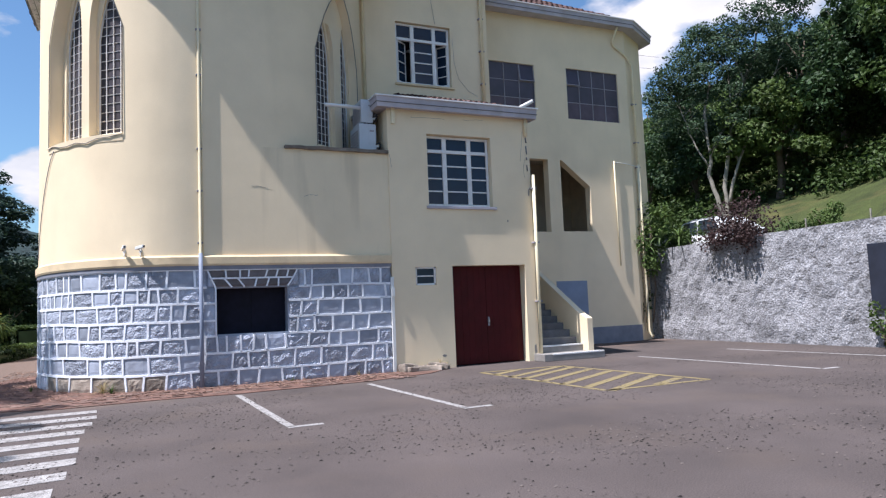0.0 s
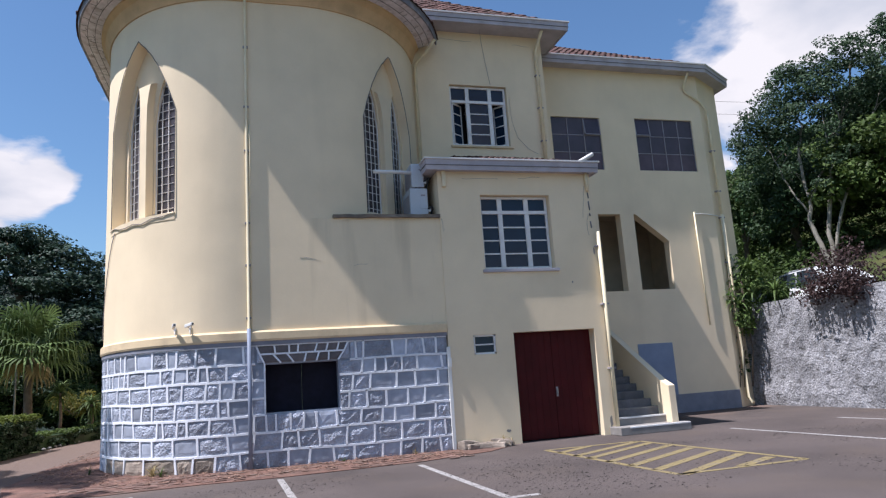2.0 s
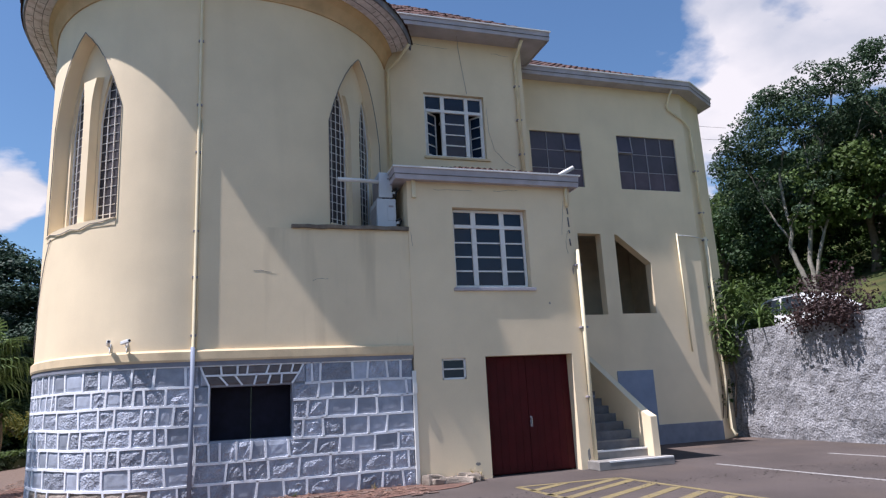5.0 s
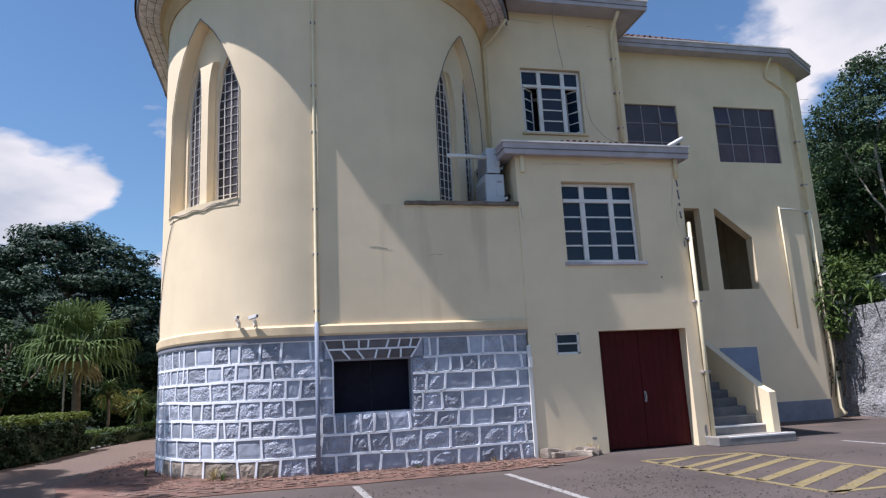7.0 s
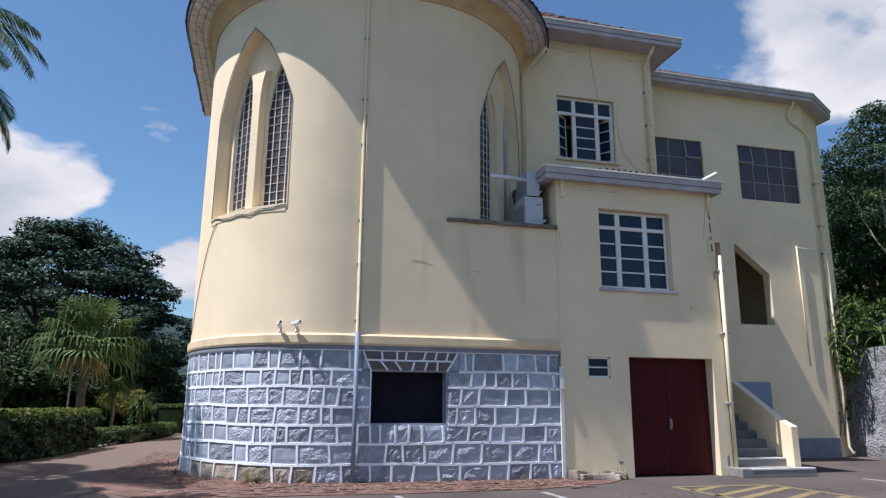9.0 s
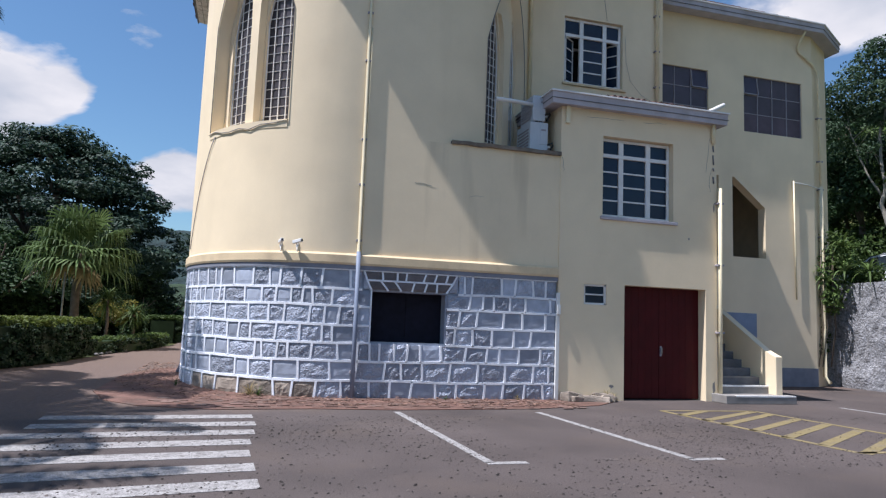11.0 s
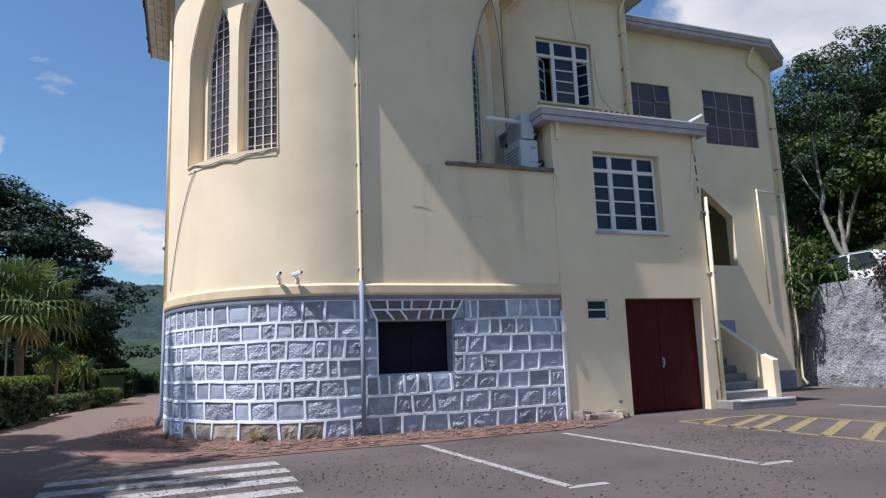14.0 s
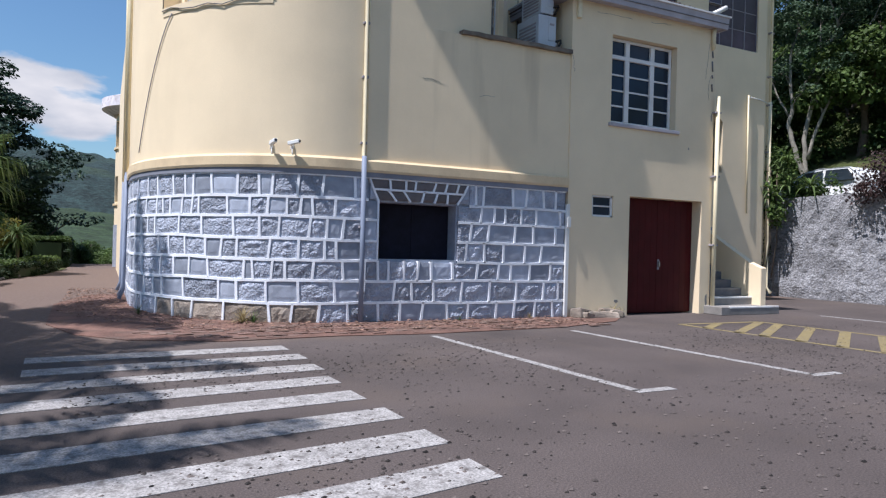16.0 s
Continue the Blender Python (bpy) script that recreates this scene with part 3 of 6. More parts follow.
for (ua, ub, uc), (um, hw, deep) in zip(NICHES, ((8.31, 0.115, 0.28), (14.52, 0.16, 0.21))):
    lanc = []
    win = empty("window_lancet")
    tagged(win, "pair of leaded lancet windows in a deep pointed niche", "window", "lancet windows", "structure")
    for lo_u, hi_u in ((ua + 0.05 + deep * 0.5, um - hw - 0.03), (um + hw + 0.04, ub - 0.08)):
        lanc.append((lo_u, hi_u, const(5.40), pointed((lo_u + hi_u) / 2, (hi_u - lo_u) / 2, 7.55, 8.70)))
    wall_run("niche_panel", APSE, 5.20, 9.52, 0.12, PLASTER, lanc, step=0.14, parent=win, out=-deep, u0=ua - 0.05, u1=ub + 0.05, label="yellow plastered niche back")
    # mullion that splays into the two arch heads
    mv, mf = [], []
    for z, w, off in ((5.30, hw, -0.10), (7.55, hw, -0.10), (7.95, hw * 1.15, -0.10), (8.25, hw * 1.5, -0.11), (8.45, hw * 1.95, -0.12), (8.52, hw * 2.1, -deep)):
        for du, o in ((-w, -deep - 0.02), (-w, off), (w, off), (w, -deep - 0.02)):
            q = APSE.at(um + du, o)
            mv.append((q.x, q.y, z))
    for i in range(5):
        for k in range(3):
            mf.append((4 * i + k, 4 * i + k + 1, 4 * i + k + 5, 4 * i + k + 4))
    mf.append((20, 21, 22, 23))
    mesh_ob("mullion", mv, mf, PLASTER, win, "pale plastered mullion with a splayed head")
    sill = sweep("sill", APSE, [(-0.45, 5.18), (0.012, 5.18), (0.02, 5.33), (-deep - 0.01, 5.44), (-0.45, 5.44)], PLASTER, ua, ub, parent=win)
    for lo_u, hi_u, lo, hi in lanc:
        n = 10
        verts, faces = [], []
        for i in range(n + 1):
            u = lo_u + (hi_u - lo_u) * i / n
            q = APSE.at(u, -deep - 0.10)
            verts += [(q.x, q.y, 5.34), (q.x, q.y, hi(u) + 0.03)]
        for i in range(n):
            faces.append((2 * i, 2 * i + 2, 2 * i + 3, 2 * i + 1))
        pane = mesh_ob("pane", verts, faces, GLASSC, win, "dark leaded glass")
        v2, f2 = [], []

        def strip3(pa, pb, r):
            v, f = tube_data([pa, pb], r, 4)
            o = len(v2)
            v2.extend(v)
            f2.extend([tuple(k + o for k in q) for q in f])
        for k in range(1, 4):
            u = lo_u + (hi_u - lo_u) * k / 4
            q = APSE.at(u, -deep - 0.07)
            strip3((q.x, q.y, 5.34), (q.x, q.y, hi(u)), 0.011)
        z = 5.36
        while z < 8.5:
            us = [u for u in np.linspace(lo_u, hi_u, 41) if hi(u) >= z]
            if len(us) > 2:
                qa, qb = APSE.at(us[0], -deep - 0.07), APSE.at(us[-1], -deep - 0.07)
                strip3((qa.x, qa.y, z), (qb.x, qb.y, z), 0.011)
            z += 0.19
        edge = [(lo_u, 5.36)] + [(u, hi(u)) for u in np.linspace(lo_u, hi_u, 21)] + [(hi_u, 5.36)]
        for (ua_, za), (ub_, zb) in zip(edge[:-1], edge[1:]):
            qa, qb = APSE.at(ua_, -deep - 0.065), APSE.at(ub_, -deep - 0.065)
            strip3((qa.x, qa.y, za), (qb.x, qb.y, zb), 0.022)
        mesh_ob("lattice", v2, f2, WHITE, win, "white painted window lattice")
    rim = [(ua, 5.33)] + [(u, apse_open[NICHES.index((ua, ub, uc))][3](u)) for u in np.linspace(ua, ub, 31)] + [(ub, 5.33)] + [(ub + (ua - ub) * k / 8, 5.31 - 0.10 * math.sin(math.pi * k / 8) - 0.02 * math.sin(k * 2.6)) for k in range(1, 9)]
    rim_pts = []
    for k, (u, z) in enumerate(rim):
        q = APSE.at(u, 0.014 + (0.016 if k > 31 else 0.0))
        rim_pts.append((q.x, q.y, z + 0.012 * math.sin(k * 2.3)))
    tube("cord", rim_pts, 0.009, CONC, win, "thin dark cord round the niche edge", sides=5)
# near-black core behind the lancets: the unlit inside is put into its colour
core = Poly([(-1.6, 22), (-1.6, 18.6), (-0.6, 16.6), (1.5, 15.9), (3.6, 16.6), (4.8, 18.6)])
tagged(wall_run("wall_core", core, 3.0, 10.2, 0.1, DARK, step=1.0), "near-black core standing for the unlit inside behind the leaded windows", "wall", kind="structure")

# eaves of the apse
UEAVE1 = [u for u in np.linspace(UFRONT, APSE.length, 400) if APSE.at(u).y < 17.5][-1]
cor = sweep("trim_cornice", APSE, [(-0.05, 10.12), (0.03, 10.12), (0.05, 10.20), (0.13, 10.42), (0.22, 10.52), (0.22, 10.58), (-0.05, 10.58)], CORNICE, 0, UEAVE1, 0.12)
tagged(cor, "ochre plaster cove under the apse eaves", "cornice", kind="structure")
sof = sweep("soffit", APSE, [(0.1, 10.58), (0.22, 10.58), (0.70, 10.66), (0.70, 10.70), (0.1, 10.70)], SOFFIT, 0, UEAVE1, 0.12)
tagged(sof, "weathered white boarded soffit", "soffit", kind="structure")
fas = sweep("fascia", APSE, [(0.70, 10.62), (0.74, 10.62), (0.76, 10.78), (0.70, 10.80)], RIM, 0, UEAVE1, 0.12)
tagged(fas, "weathered dark grey fascia of the apse roof", "fascia", kind="structure")
# board joints under the eaves
for off in (0.36, 0.53):
    zj = 10.58 + (off - 0.22) / 0.48 * 0.08
    tagged(sweep("trim_board_joint", APSE, [(off, zj - 0.006), (off + 0.012, zj - 0.006), (off + 0.012, zj + 0.01), (off, zj + 0.01)], CONC, 0, UEAVE1, 0.12),
           "dark joint between soffit boards", "joint", kind="structure")
# cross joints and flaked edges of the soffit boards
rj = random.Random(29)
jv, jf = [], []
for k in range(130):
    u = rj.uniform(0.3, UEAVE1 - 0.2)
    o0 = rj.choice((0.23, 0.372, 0.542))
    o1 = o0 + rj.choice((0.13, 0.15, 0.05, 0.03))
    du = rj.uniform(-0.02, 0.02) if o1 - o0 > 0.1 else rj.uniform(0.05, 0.16)
    pts = []
    for m in range(4):
        off = o0 + (o1 - o0) * m / 3
        q = APSE.at(u + du * m / 3, off)
        pts.append((q.x, q.y, 10.578 + (off - 0.22) / 0.48 * 0.08))
    tv, tf = tube_data(pts, rj.uniform(0.003, 0.007), 4)
    o = len(jv)
    jv += tv
    jf += [tuple(i + o for i in q) for q in tf]
tagged(mesh_ob("soffit_cracks", jv, jf, CONC), "dark cracks and cross joints in the soffit boards", "crack", kind="stuff")
rof = sweep("roof_apse", APSE, [(0.78, 10.80), (0.80, 10.76), (-2.0, 12.2), (-2.0, 12.3)], TILE, 0, UEAVE1, 0.12)
tagged(rof, "brown clay tiled roof of the apse", "roof", kind="structure")
# uneven tile ends along the rim of the apse roof
tile_me = bpy.data.meshes.new("roof_tile")
tv_, tf_ = [], []
for yy in (-0.20, 0.10):
    for k in range(7):
        a = math.pi * k / 6
        tv_ += [(-0.105 * math.cos(a), yy, 0.042 * math.sin(a)), (-0.085 * math.cos(a), yy, 0.022 * math.sin(a))]
for k in range(6):
    a, b = 2 * k, 2 * k + 2
    tf_ += [(a, b, b + 14, a + 14), (a + 1, a + 15, b + 15, b + 1), (a, a + 1, b + 1, b), (a + 14, b + 14, b + 15, a + 15)]
tile_me.from_pydata(tv_, [], tf_)
tile_me.materials.append(TILE)
rt = random.Random(23)
uu = 0.15
while uu < UEAVE1 - 0.1:
    qa, qb = APSE.at(uu, 0.695), APSE.at(uu, 0.0)
    o_ = (qa - qb).normalized()
    tl = new("roof_tile", tile_me)
    tl.parent = rof
    tl.matrix_local = pose(qa.x + o_.x * rt.uniform(-0.05, 0.03), qa.y + o_.y * rt.uniform(-0.05, 0.03), 10.79 + rt.uniform(-0.012, 0.018),
                           -20 + rt.uniform(-5, 5), rt.uniform(-5, 5), math.degrees(math.atan2(o_.y, o_.x)) - 90 + rt.uniform(-6, 6))
    uu += 0.215

# ---- lower block with a flat top in front of the apse ----
LOW = Line((2.2, FRONT), (5.30, FRONT))
PLASTER_RUN = mat("plaster_yellow_streaked", (0.80, 0.66, 0.455), 0.9, var=0.06, scale=0.9, grain=0.03, gscale=90, bump=0.16, bscale=7, bdist=0.012,
                  stain=(0.36, 0.28, 0.18), stain_amount=0.34, stain_scale=2.6, streak=0.10)
tagged(wall_run("wall_low_block", LOW, 2.50, 5.12, 0.9, PLASTER_RUN, step=3), "pale yellow plastered lower wall", "wall", kind="structure")
bml = box_bm(2.88, 5.30, FRONT - 0.07, 16.9, 5.115, 5.19)
bmesh.ops.subdivide_edges(bml, edges=bml.edges[:], cuts=14, use_grid_fill=True)
for v in bml.verts:
    if v.co.y < FRONT + 0.1:
        v.co.y += 0.03 * noise.noise(v.co * 5)
        v.co.z += 0.018 * noise.noise(v.co * 6 + Vector((3, 0, 0)))
led = part("ledge", bml, LEDGE)
tagged(led, "weathered brown concrete ledge slab", "ledge", kind="structure")

# ---- annex ----
AY = FRONT - 0.03
AX0, AX1 = 5.30, 9.18
ANN = Line((AX0, AY), (AX1, AY))
def U(x):
    return x - AX0
DX0, DX1, DZ = 6.85, 8.88, 2.44
W1 = (6.30, 8.05, 3.90, 5.67)
VENT = (5.89, 6.42, 1.99, 2.42)
ann = wall_run("wall_annex", ANN, -0.3, 6.36, 0.35, PLASTER, [(U(DX0), U(DX1), const(-0.3), const(DZ)), (U(W1[0]), U(W1[1]), const(W1[2]), const(W1[3])), (U(VENT[0]), U(VENT[1]), const(VENT[2]), const(VENT[3]))], step=5)
tagged(ann, "pale yellow plastered annex wall", "wall", kind="structure")
ANS = Line((AX1, AY), (AX1, 18.9))
tagged(wall_run("wall_annex_side", ANS, -0.3, 6.36, 0.35, PLASTER, step=5, u0=0.36, out=0.0), "yellow plastered annex side wall beside the stairs", "wall", kind="structure")
# near-black stands for the unlit annex room
tagged(part("wall_annex_back", box_bm(AX0, AX1 - 0.36, 15.9, 16.0, -0.3, 6.3), DARK), "inner annex wall coloured near-black for the unlit room", "wall", kind="structure")

# ---- upper block ----
UY, UX1, UZ = 17.55, 9.50, 11.42
UPP = Line((4.9, UY), (UX1, UY))
W2 = (6.57, 8.28, 7.82, 9.62)
tagged(wall_run("wall_upper", UPP, 5.0, UZ, 0.3, PLASTER, [(W2[0] - 4.9, W2[1] - 4.9, const(W2[2]), const(W2[3]))], step=6), "pale yellow plastered upper wall", "wall", kind="structure")
tagged(wall_run("wall_upper_side", Line((UX1, UY), (UX1, 19.5)), 5.0, UZ, 0.3, PLASTER, step=6, u0=0.31), "yellow plastered return of the upper block", "wall", kind="structure")
# room shade is in the near-black wall colour
tagged(part("wall_upper_back", box_bm(5.0, UX1 - 0.4, 18.6, 18.7, 5.0, 11.0), DARK), "inner wall of the upper room coloured near-black for its shade", "wall", kind="structure")

# ---- wing ----
GY = 18.9
GX1 = 15.80
WING = Line((9.18, GY), (GX1, GY))
P1 = (10.26, 11.97, 7.64, 9.37)
P2 = (13.24, 15.40, 7.64, 9.41)
def slant(u):
    x = u + 9.18
    return 6.19 - max(0.0, (x - 12.86)) * 0.79
OPEN1 = (11.55, 12.32, 3.76, 6.19)
OPEN2 = (12.80, 13.97, 3.78)
wing = wall_run("wall_wing", WING, -0.3, 11.06, 0.3, PLASTER, [
    (P1[0] - 9.18, P1[1] - 9.18, const(P1[2]), const(P1[3])), (P2[0] - 9.18, P2[1] - 9.18, const(P2[2]), const(P2[3])),
    (OPEN1[0] - 9.18, OPEN1[1] - 9.18, const(OPEN1[2]), const(OPEN1[3])), (OPEN2[0] - 9.18, OPEN2[1] - 9.18, const(OPEN2[2]), slant),
    (9.5 - 9.18, 10.5 - 9.18, const(2.2), const(4.6))], step=8)
tagged(wing, "pale yellow plastered wing wall with stair openings", "wall", kind="structure")
CH = Line((GX1, GY), (17.15, 19.72))
tagged(wall_run("wall_wing_chamfer", CH, -0.3, 11.06, 0.3, PLASTER, step=8), "yellow plastered splayed corner of the wing", "wall", kind="structure")
tagged(wall_run("wall_wing_side", Line((17.15, 19.72), (17.15, 30)), -0.3, 11.06, 0.3, PLASTER, step=12), "yellow plastered wing side wall", "wall", kind="structure")
tagged(part("wall_stairwell_back", box_bm(9.2, 15.4, 21.6, 21.75, -0.3, 10.7), ROOM), "inner stairwell wall", "wall", kind="structure")
tagged(part("floor_upper", box_bm(9.2, 15.4, 19.2, 21.6, 6.6, 6.8), ROOM), "floor slab over the stairwell", "floor", kind="structure")
tagged(part("wall_stairwell_side", box_bm(15.0, 15.15, 19.2, 21.6, 0, 10.7), ROOM), "inner stairwell side wall", "wall", kind="structure")
tagged(part("ceiling_wing", box_bm(9.2, 15.4, 19.2, 22, 10.6, 10.75), ROOM), "ceiling of the wing", "ceiling", kind="structure")
plinth = sweep("trim_plinth", WING, [(0.0, 0), (0.03, 0), (0.03, 0.55), (0.0, 0.55)], GREYPAINT, 1.6, WING.length, 6)
tagged(plinth, "dark grey painted plinth of the wing", "plinth", kind="structure")


class Corner(Poly):
    """A run with square mitred corners."""
    def at(self, u, off=0.0):
        u = min(max(u, 0.0), self.length)
        for i, s in enumerate(self.s):
            if abs(u - s) < 1e-4:
                n = len(self.p)
                if 0 < i < n - 1:
                    d0 = (self.p[i] - self.p[i - 1]).normalized()
                    d1 = (self.p[i + 1] - self.p[i]).normalized()
                    n0, n1 = Vector((d0.y, -d0.x)), Vector((d1.y, -d1.x))
                    b = (n0 + n1)
                    return self.p[i] + b * (off * 2 / b.length_squared)
                d = (self.p[1] - self.p[0]) if i == 0 else (self.p[-1] - self.p[-2])
                d.normalize()
                return self.p[i] + Vector((d.y, -d.x)) * off
        i = min(max(int(np.searchsorted(self.s, u)) - 1, 0), len(self.p) - 2)
        d = (self.p[i + 1] - self.p[i]).normalized()
        return self.p[i] + d * (u - self.s[i]) + Vector((d.y, -d.x)) * off


def sweep_corner(name, run, profile, material, parent=None, label=""):
    verts, faces = [], []
    m = len(profile)
    for s in run.s:
        for off, z in profile:
            q = run.at(s, off)
            verts.append((q.x, q.y, z))
    for i in range(len(run.s) - 1):
        for k in range(m):
            k2 = (k + 1) % m
            faces.append((i * m + k, (i + 1) * m + k, (i + 1) * m + k2, i * m + k2))
    faces.append(tuple(range(m)))
    faces.append(tuple(range((len(run.s) - 1) * m, len(run.s) * m))[::-1])
    return mesh_ob(name, verts, faces, material, parent, label)


def boxed_eave(run, over, z, h):
    f = sweep_corner("fascia", run, [(over - 0.04, z), (over, z), (over + 0.02, z + h), (over - 0.04, z + h)], FASCIA)
    tagged(f, "weathered pale fascia board with gutter", "fascia", kind="structure")
    j = sweep_corner("trim_fascia_joint", run, [(over - 0.01, z + h * 0.40), (over + 0.022, z + h * 0.40), (over + 0.022, z + h * 0.46), (over - 0.01, z + h * 0.46)], CONC)
    tagged(j, "dark weathered joint along the fascia", "joint", kind="structure")
    s = sweep_corner("soffit", run, [(-0.35, z + 0.02), (over - 0.04, z + 0.02), (over - 0.04, z + 0.05), (-0.35, z + 0.05)], FASCIA)
    tagged(s, "pale soffit boards", "soffit", kind="structure")
    g = sweep_corner("gutter_lip", run, [(over + 0.02, z + h - 0.012), (over + 0.05, z + h - 0.012), (over + 0.05, z + h + 0.022), (over + 0.02, z + h + 0.022)], WHITE)
    tagged(g, "thin pale metal gutter lip", "gutter", kind="structure")


def tile_slope(name, a, b, up, n_cols, n_rows, label):
    """Clay tiles as overlapping barrel rows on a slope: a-b is the eave edge, up the vector to the ridge."""
    a, b, up = Vector(a), Vector(b), Vector(up)
    across, upn = (b - a), up.normalized()
    nrm = across.cross(up).normalized()
    if nrm.z < 0:
        nrm = -nrm
    verts, faces = [], []
    rng = random.Random(5)
    for r in range(n_rows):
        for c in range(n_cols):
            k0 = c / n_cols
            o = len(verts)
            j = rng.uniform(-0.012, 0.012)
            for e, lift in ((0.0, 0.045), (1.18, 0.0)):
                base = a + up * ((r + e) / n_rows)
                for s, h in ((0.0, 0.0), (0.25, 0.045), (0.5, 0.062), (0.75, 0.045), (1.0, 0.0)):
                    verts.append(base + across * (k0 + s / n_cols) + nrm * (h + lift + j))
            faces += [(o + i, o + i + 1, o + i + 6, o + i + 5) for i in range(4)]
            faces.append((o, o + 1, o + 2, o + 3, o + 4))
    ob = mesh_ob(name, verts, faces, TILE)
    return tagged(ob, label, "roof tiles", kind="stuff")


# annex roof
tagged(wall_run("wall_annex_left", Line((AX0, 17.55), (AX0, AY + 0.36)), 5.15, 6.36, 0.25, PLASTER, step=5), "yellow plastered annex side wall above the ledge", "wall", kind="structure")
AE = Corner([(AX0 - 0.10, 17.4), (AX0 - 0.10, AY), (AX1 - 0.06, AY), (AX1 - 0.06, 17.4)])
boxed_eave(AE, 0.20, 6.20, 0.26)
roofA = mesh_ob("roof_annex", [(AX0 - 0.28, AY - 0.18, 6.44), (AX1 + 0.12, AY - 0.18, 6.44), (AX1 + 0.12, 17.55, 7.36), (AX0 + 1.5, 17.55, 7.36), (AX0 - 0.28, AY - 0.18, 6.38), (AX1 + 0.12, AY - 0.18, 6.38), (AX1 + 0.12, 17.55, 6.36), (AX0 - 0.36, 17.55, 6.36)],
                [(0, 1, 2, 3), (0, 3, 7, 4), (1, 5, 6, 2), (4, 7, 6, 5), (0, 4, 5, 1)], TILE)
tagged(roofA, "lean-to clay tiled annex roof", "roof", kind="structure")
tile_slope("annex_roof_tiles", (AX0 + 1.1, AY - 0.15, 6.45), (AX0 + 3.1, AY - 0.15, 6.43), (0, 2.74, 0.95), 14, 9, "weathered red clay roof tiles of the annex")
# upper roof
UE = Corner([(4.9, UY), (UX1, UY), (UX1, 26)])
boxed_eave(UE, 0.62, 11.20, 0.26)
rU = mesh_ob("roof_upper", [(4.0, UY - 0.62, 11.46), (UX1 + 0.62, UY - 0.62, 11.46), (UX1 + 0.62, 27, 11.46), (7.0, 19.75, 13.4), (4.0, 19.75, 13.4), (7.0, 27, 13.4), (4, 27, 13.4)],
             [(0, 1, 3, 4), (1, 2, 5, 3), (3, 5, 6, 4)], TILE)
tagged(rU, "hipped clay tiled roof of the upper block", "roof", kind="structure")
tile_slope("upper_roof_tiles", (5.2, UY - 0.56, 11.40), (UX1 + 0.5, UY - 0.56, 11.40), (-3.1, 2.76, 2.05), 22, 12, "weathered red clay roof tiles of the upper block")
# wing roof
WE = Corner([(9.3, GY), (GX1, GY), (17.15, 19.72), (17.15, 30)])
boxed_eave(WE, 0.40, 11.0, 0.27)
rW = mesh_ob("roof_wing", [(9.0, GY - 0.40, 11.26), (GX1 + 0.10, GY - 0.40, 11.26), (17.55, 19.45, 11.26), (17.55, 30, 11.26), (12.0, 22.4, 13.6), (9.0, 22.4, 13.6), (12, 30, 13.6), (9, 30, 13.6)],
             [(0, 1, 4, 5), (1, 2, 4), (2, 3, 6, 4), (4, 6, 7, 5)], TILE)
tagged(rW, "hipped clay tiled roof of the wing", "roof", kind="structure")
tile_slope("wing_roof_tiles", (9.3, GY - 0.34, 11.22), (GX1 - 0.1, GY - 0.34, 11.22), (-3.5, 3.82, 2.38), 30, 14, "weathered red clay roof tiles of the wing")

# ---- nave flank and round bay further along ----
FL = Line((-2.30, 37.0), (-2.30, 24.0))
tagged(wall_run("wall_flank", FL, -0.3, 7.4, 0.4, PLASTER, step=20), "pale yellow plastered church flank", "wall", kind="structure")
# ---- retaining wall and hill ----
ret_pts, ret_f = [], []
rng = random.Random(3)
nu, nz = 120, 16
for i in range(nu + 1):
    y = 20.2 - 18.0 * i / nu
    top = 3.15 + 0.02 * i / nu * 10
    for j in range(nz + 1):
        z = -0.3 + (top + 0.3) * j / nz
        ret_pts.append((16.8 + 0.05 * noise.noise((y * 1.7, z * 1.9, 0.3)) + 0.05 * noise.noise((y * 5, z * 5, 4)), y, z))
for i in range(nu):
    for j in range(nz):
        a = i * (nz + 1) + j
        ret_f.append((a, a + nz + 1, a + nz + 2, a + 1))
n0 = len(ret_pts)
for i in range(nu + 1):
    x, y, z = ret_pts[i * (nz + 1) + nz]
    ret_pts.append((17.2, y, z))
for i in range(nu):
    ret_f.append((i * (nz + 1) + nz, (i + 1) * (nz + 1) + nz, n0 + i + 1, n0 + i))
ret = mesh_ob("wall_retaining", ret_pts, ret_f, ROUGHCAST)
tagged(ret, "rough whitewashed retaining wall with dark weathering", "retaining wall", kind="structure")


def hill_z(x, y):
    """Height of the hillside behind the retaining wall."""
    d = x - 17.1
    base = 2.72 + 0.02 * (20 - y) * 0.5
    start = 1.5 + 2.8 * min(1.0, max(0.0, (y - 13.0) / 3.0))
    if d > start:
        base += (d - start) * (0.40 + 0.025 * min(8.0, max(0.0, 20 - y)))
    return base + 0.18 * noise.noise((x * 0.35, y * 0.35, 0)) * min(1, d / 3)


hv, hf = [], []
xs = [17.1 + 0.5 * i for i in range(20)] + [27 + 2 * i for i in range(50)]
ys = [-20 + 1.0 * j for j in range(60)] + [40 + 6 * j for j in range(20)]
for y in ys:
    for x in xs:
        hv.append((x, y, hill_z(x, y)))
for j in range(len(ys) - 1):
    for i in range(len(xs) - 1):
        a = j * len(xs) + i
        hf.append((a, a + 1, a + 1 + len(xs), a + len(xs)))
tagged(mesh_ob("hillside", hv, hf, GRASS, smooth=True), "grassy hillside above the retaining wall", "hill", kind="structure")


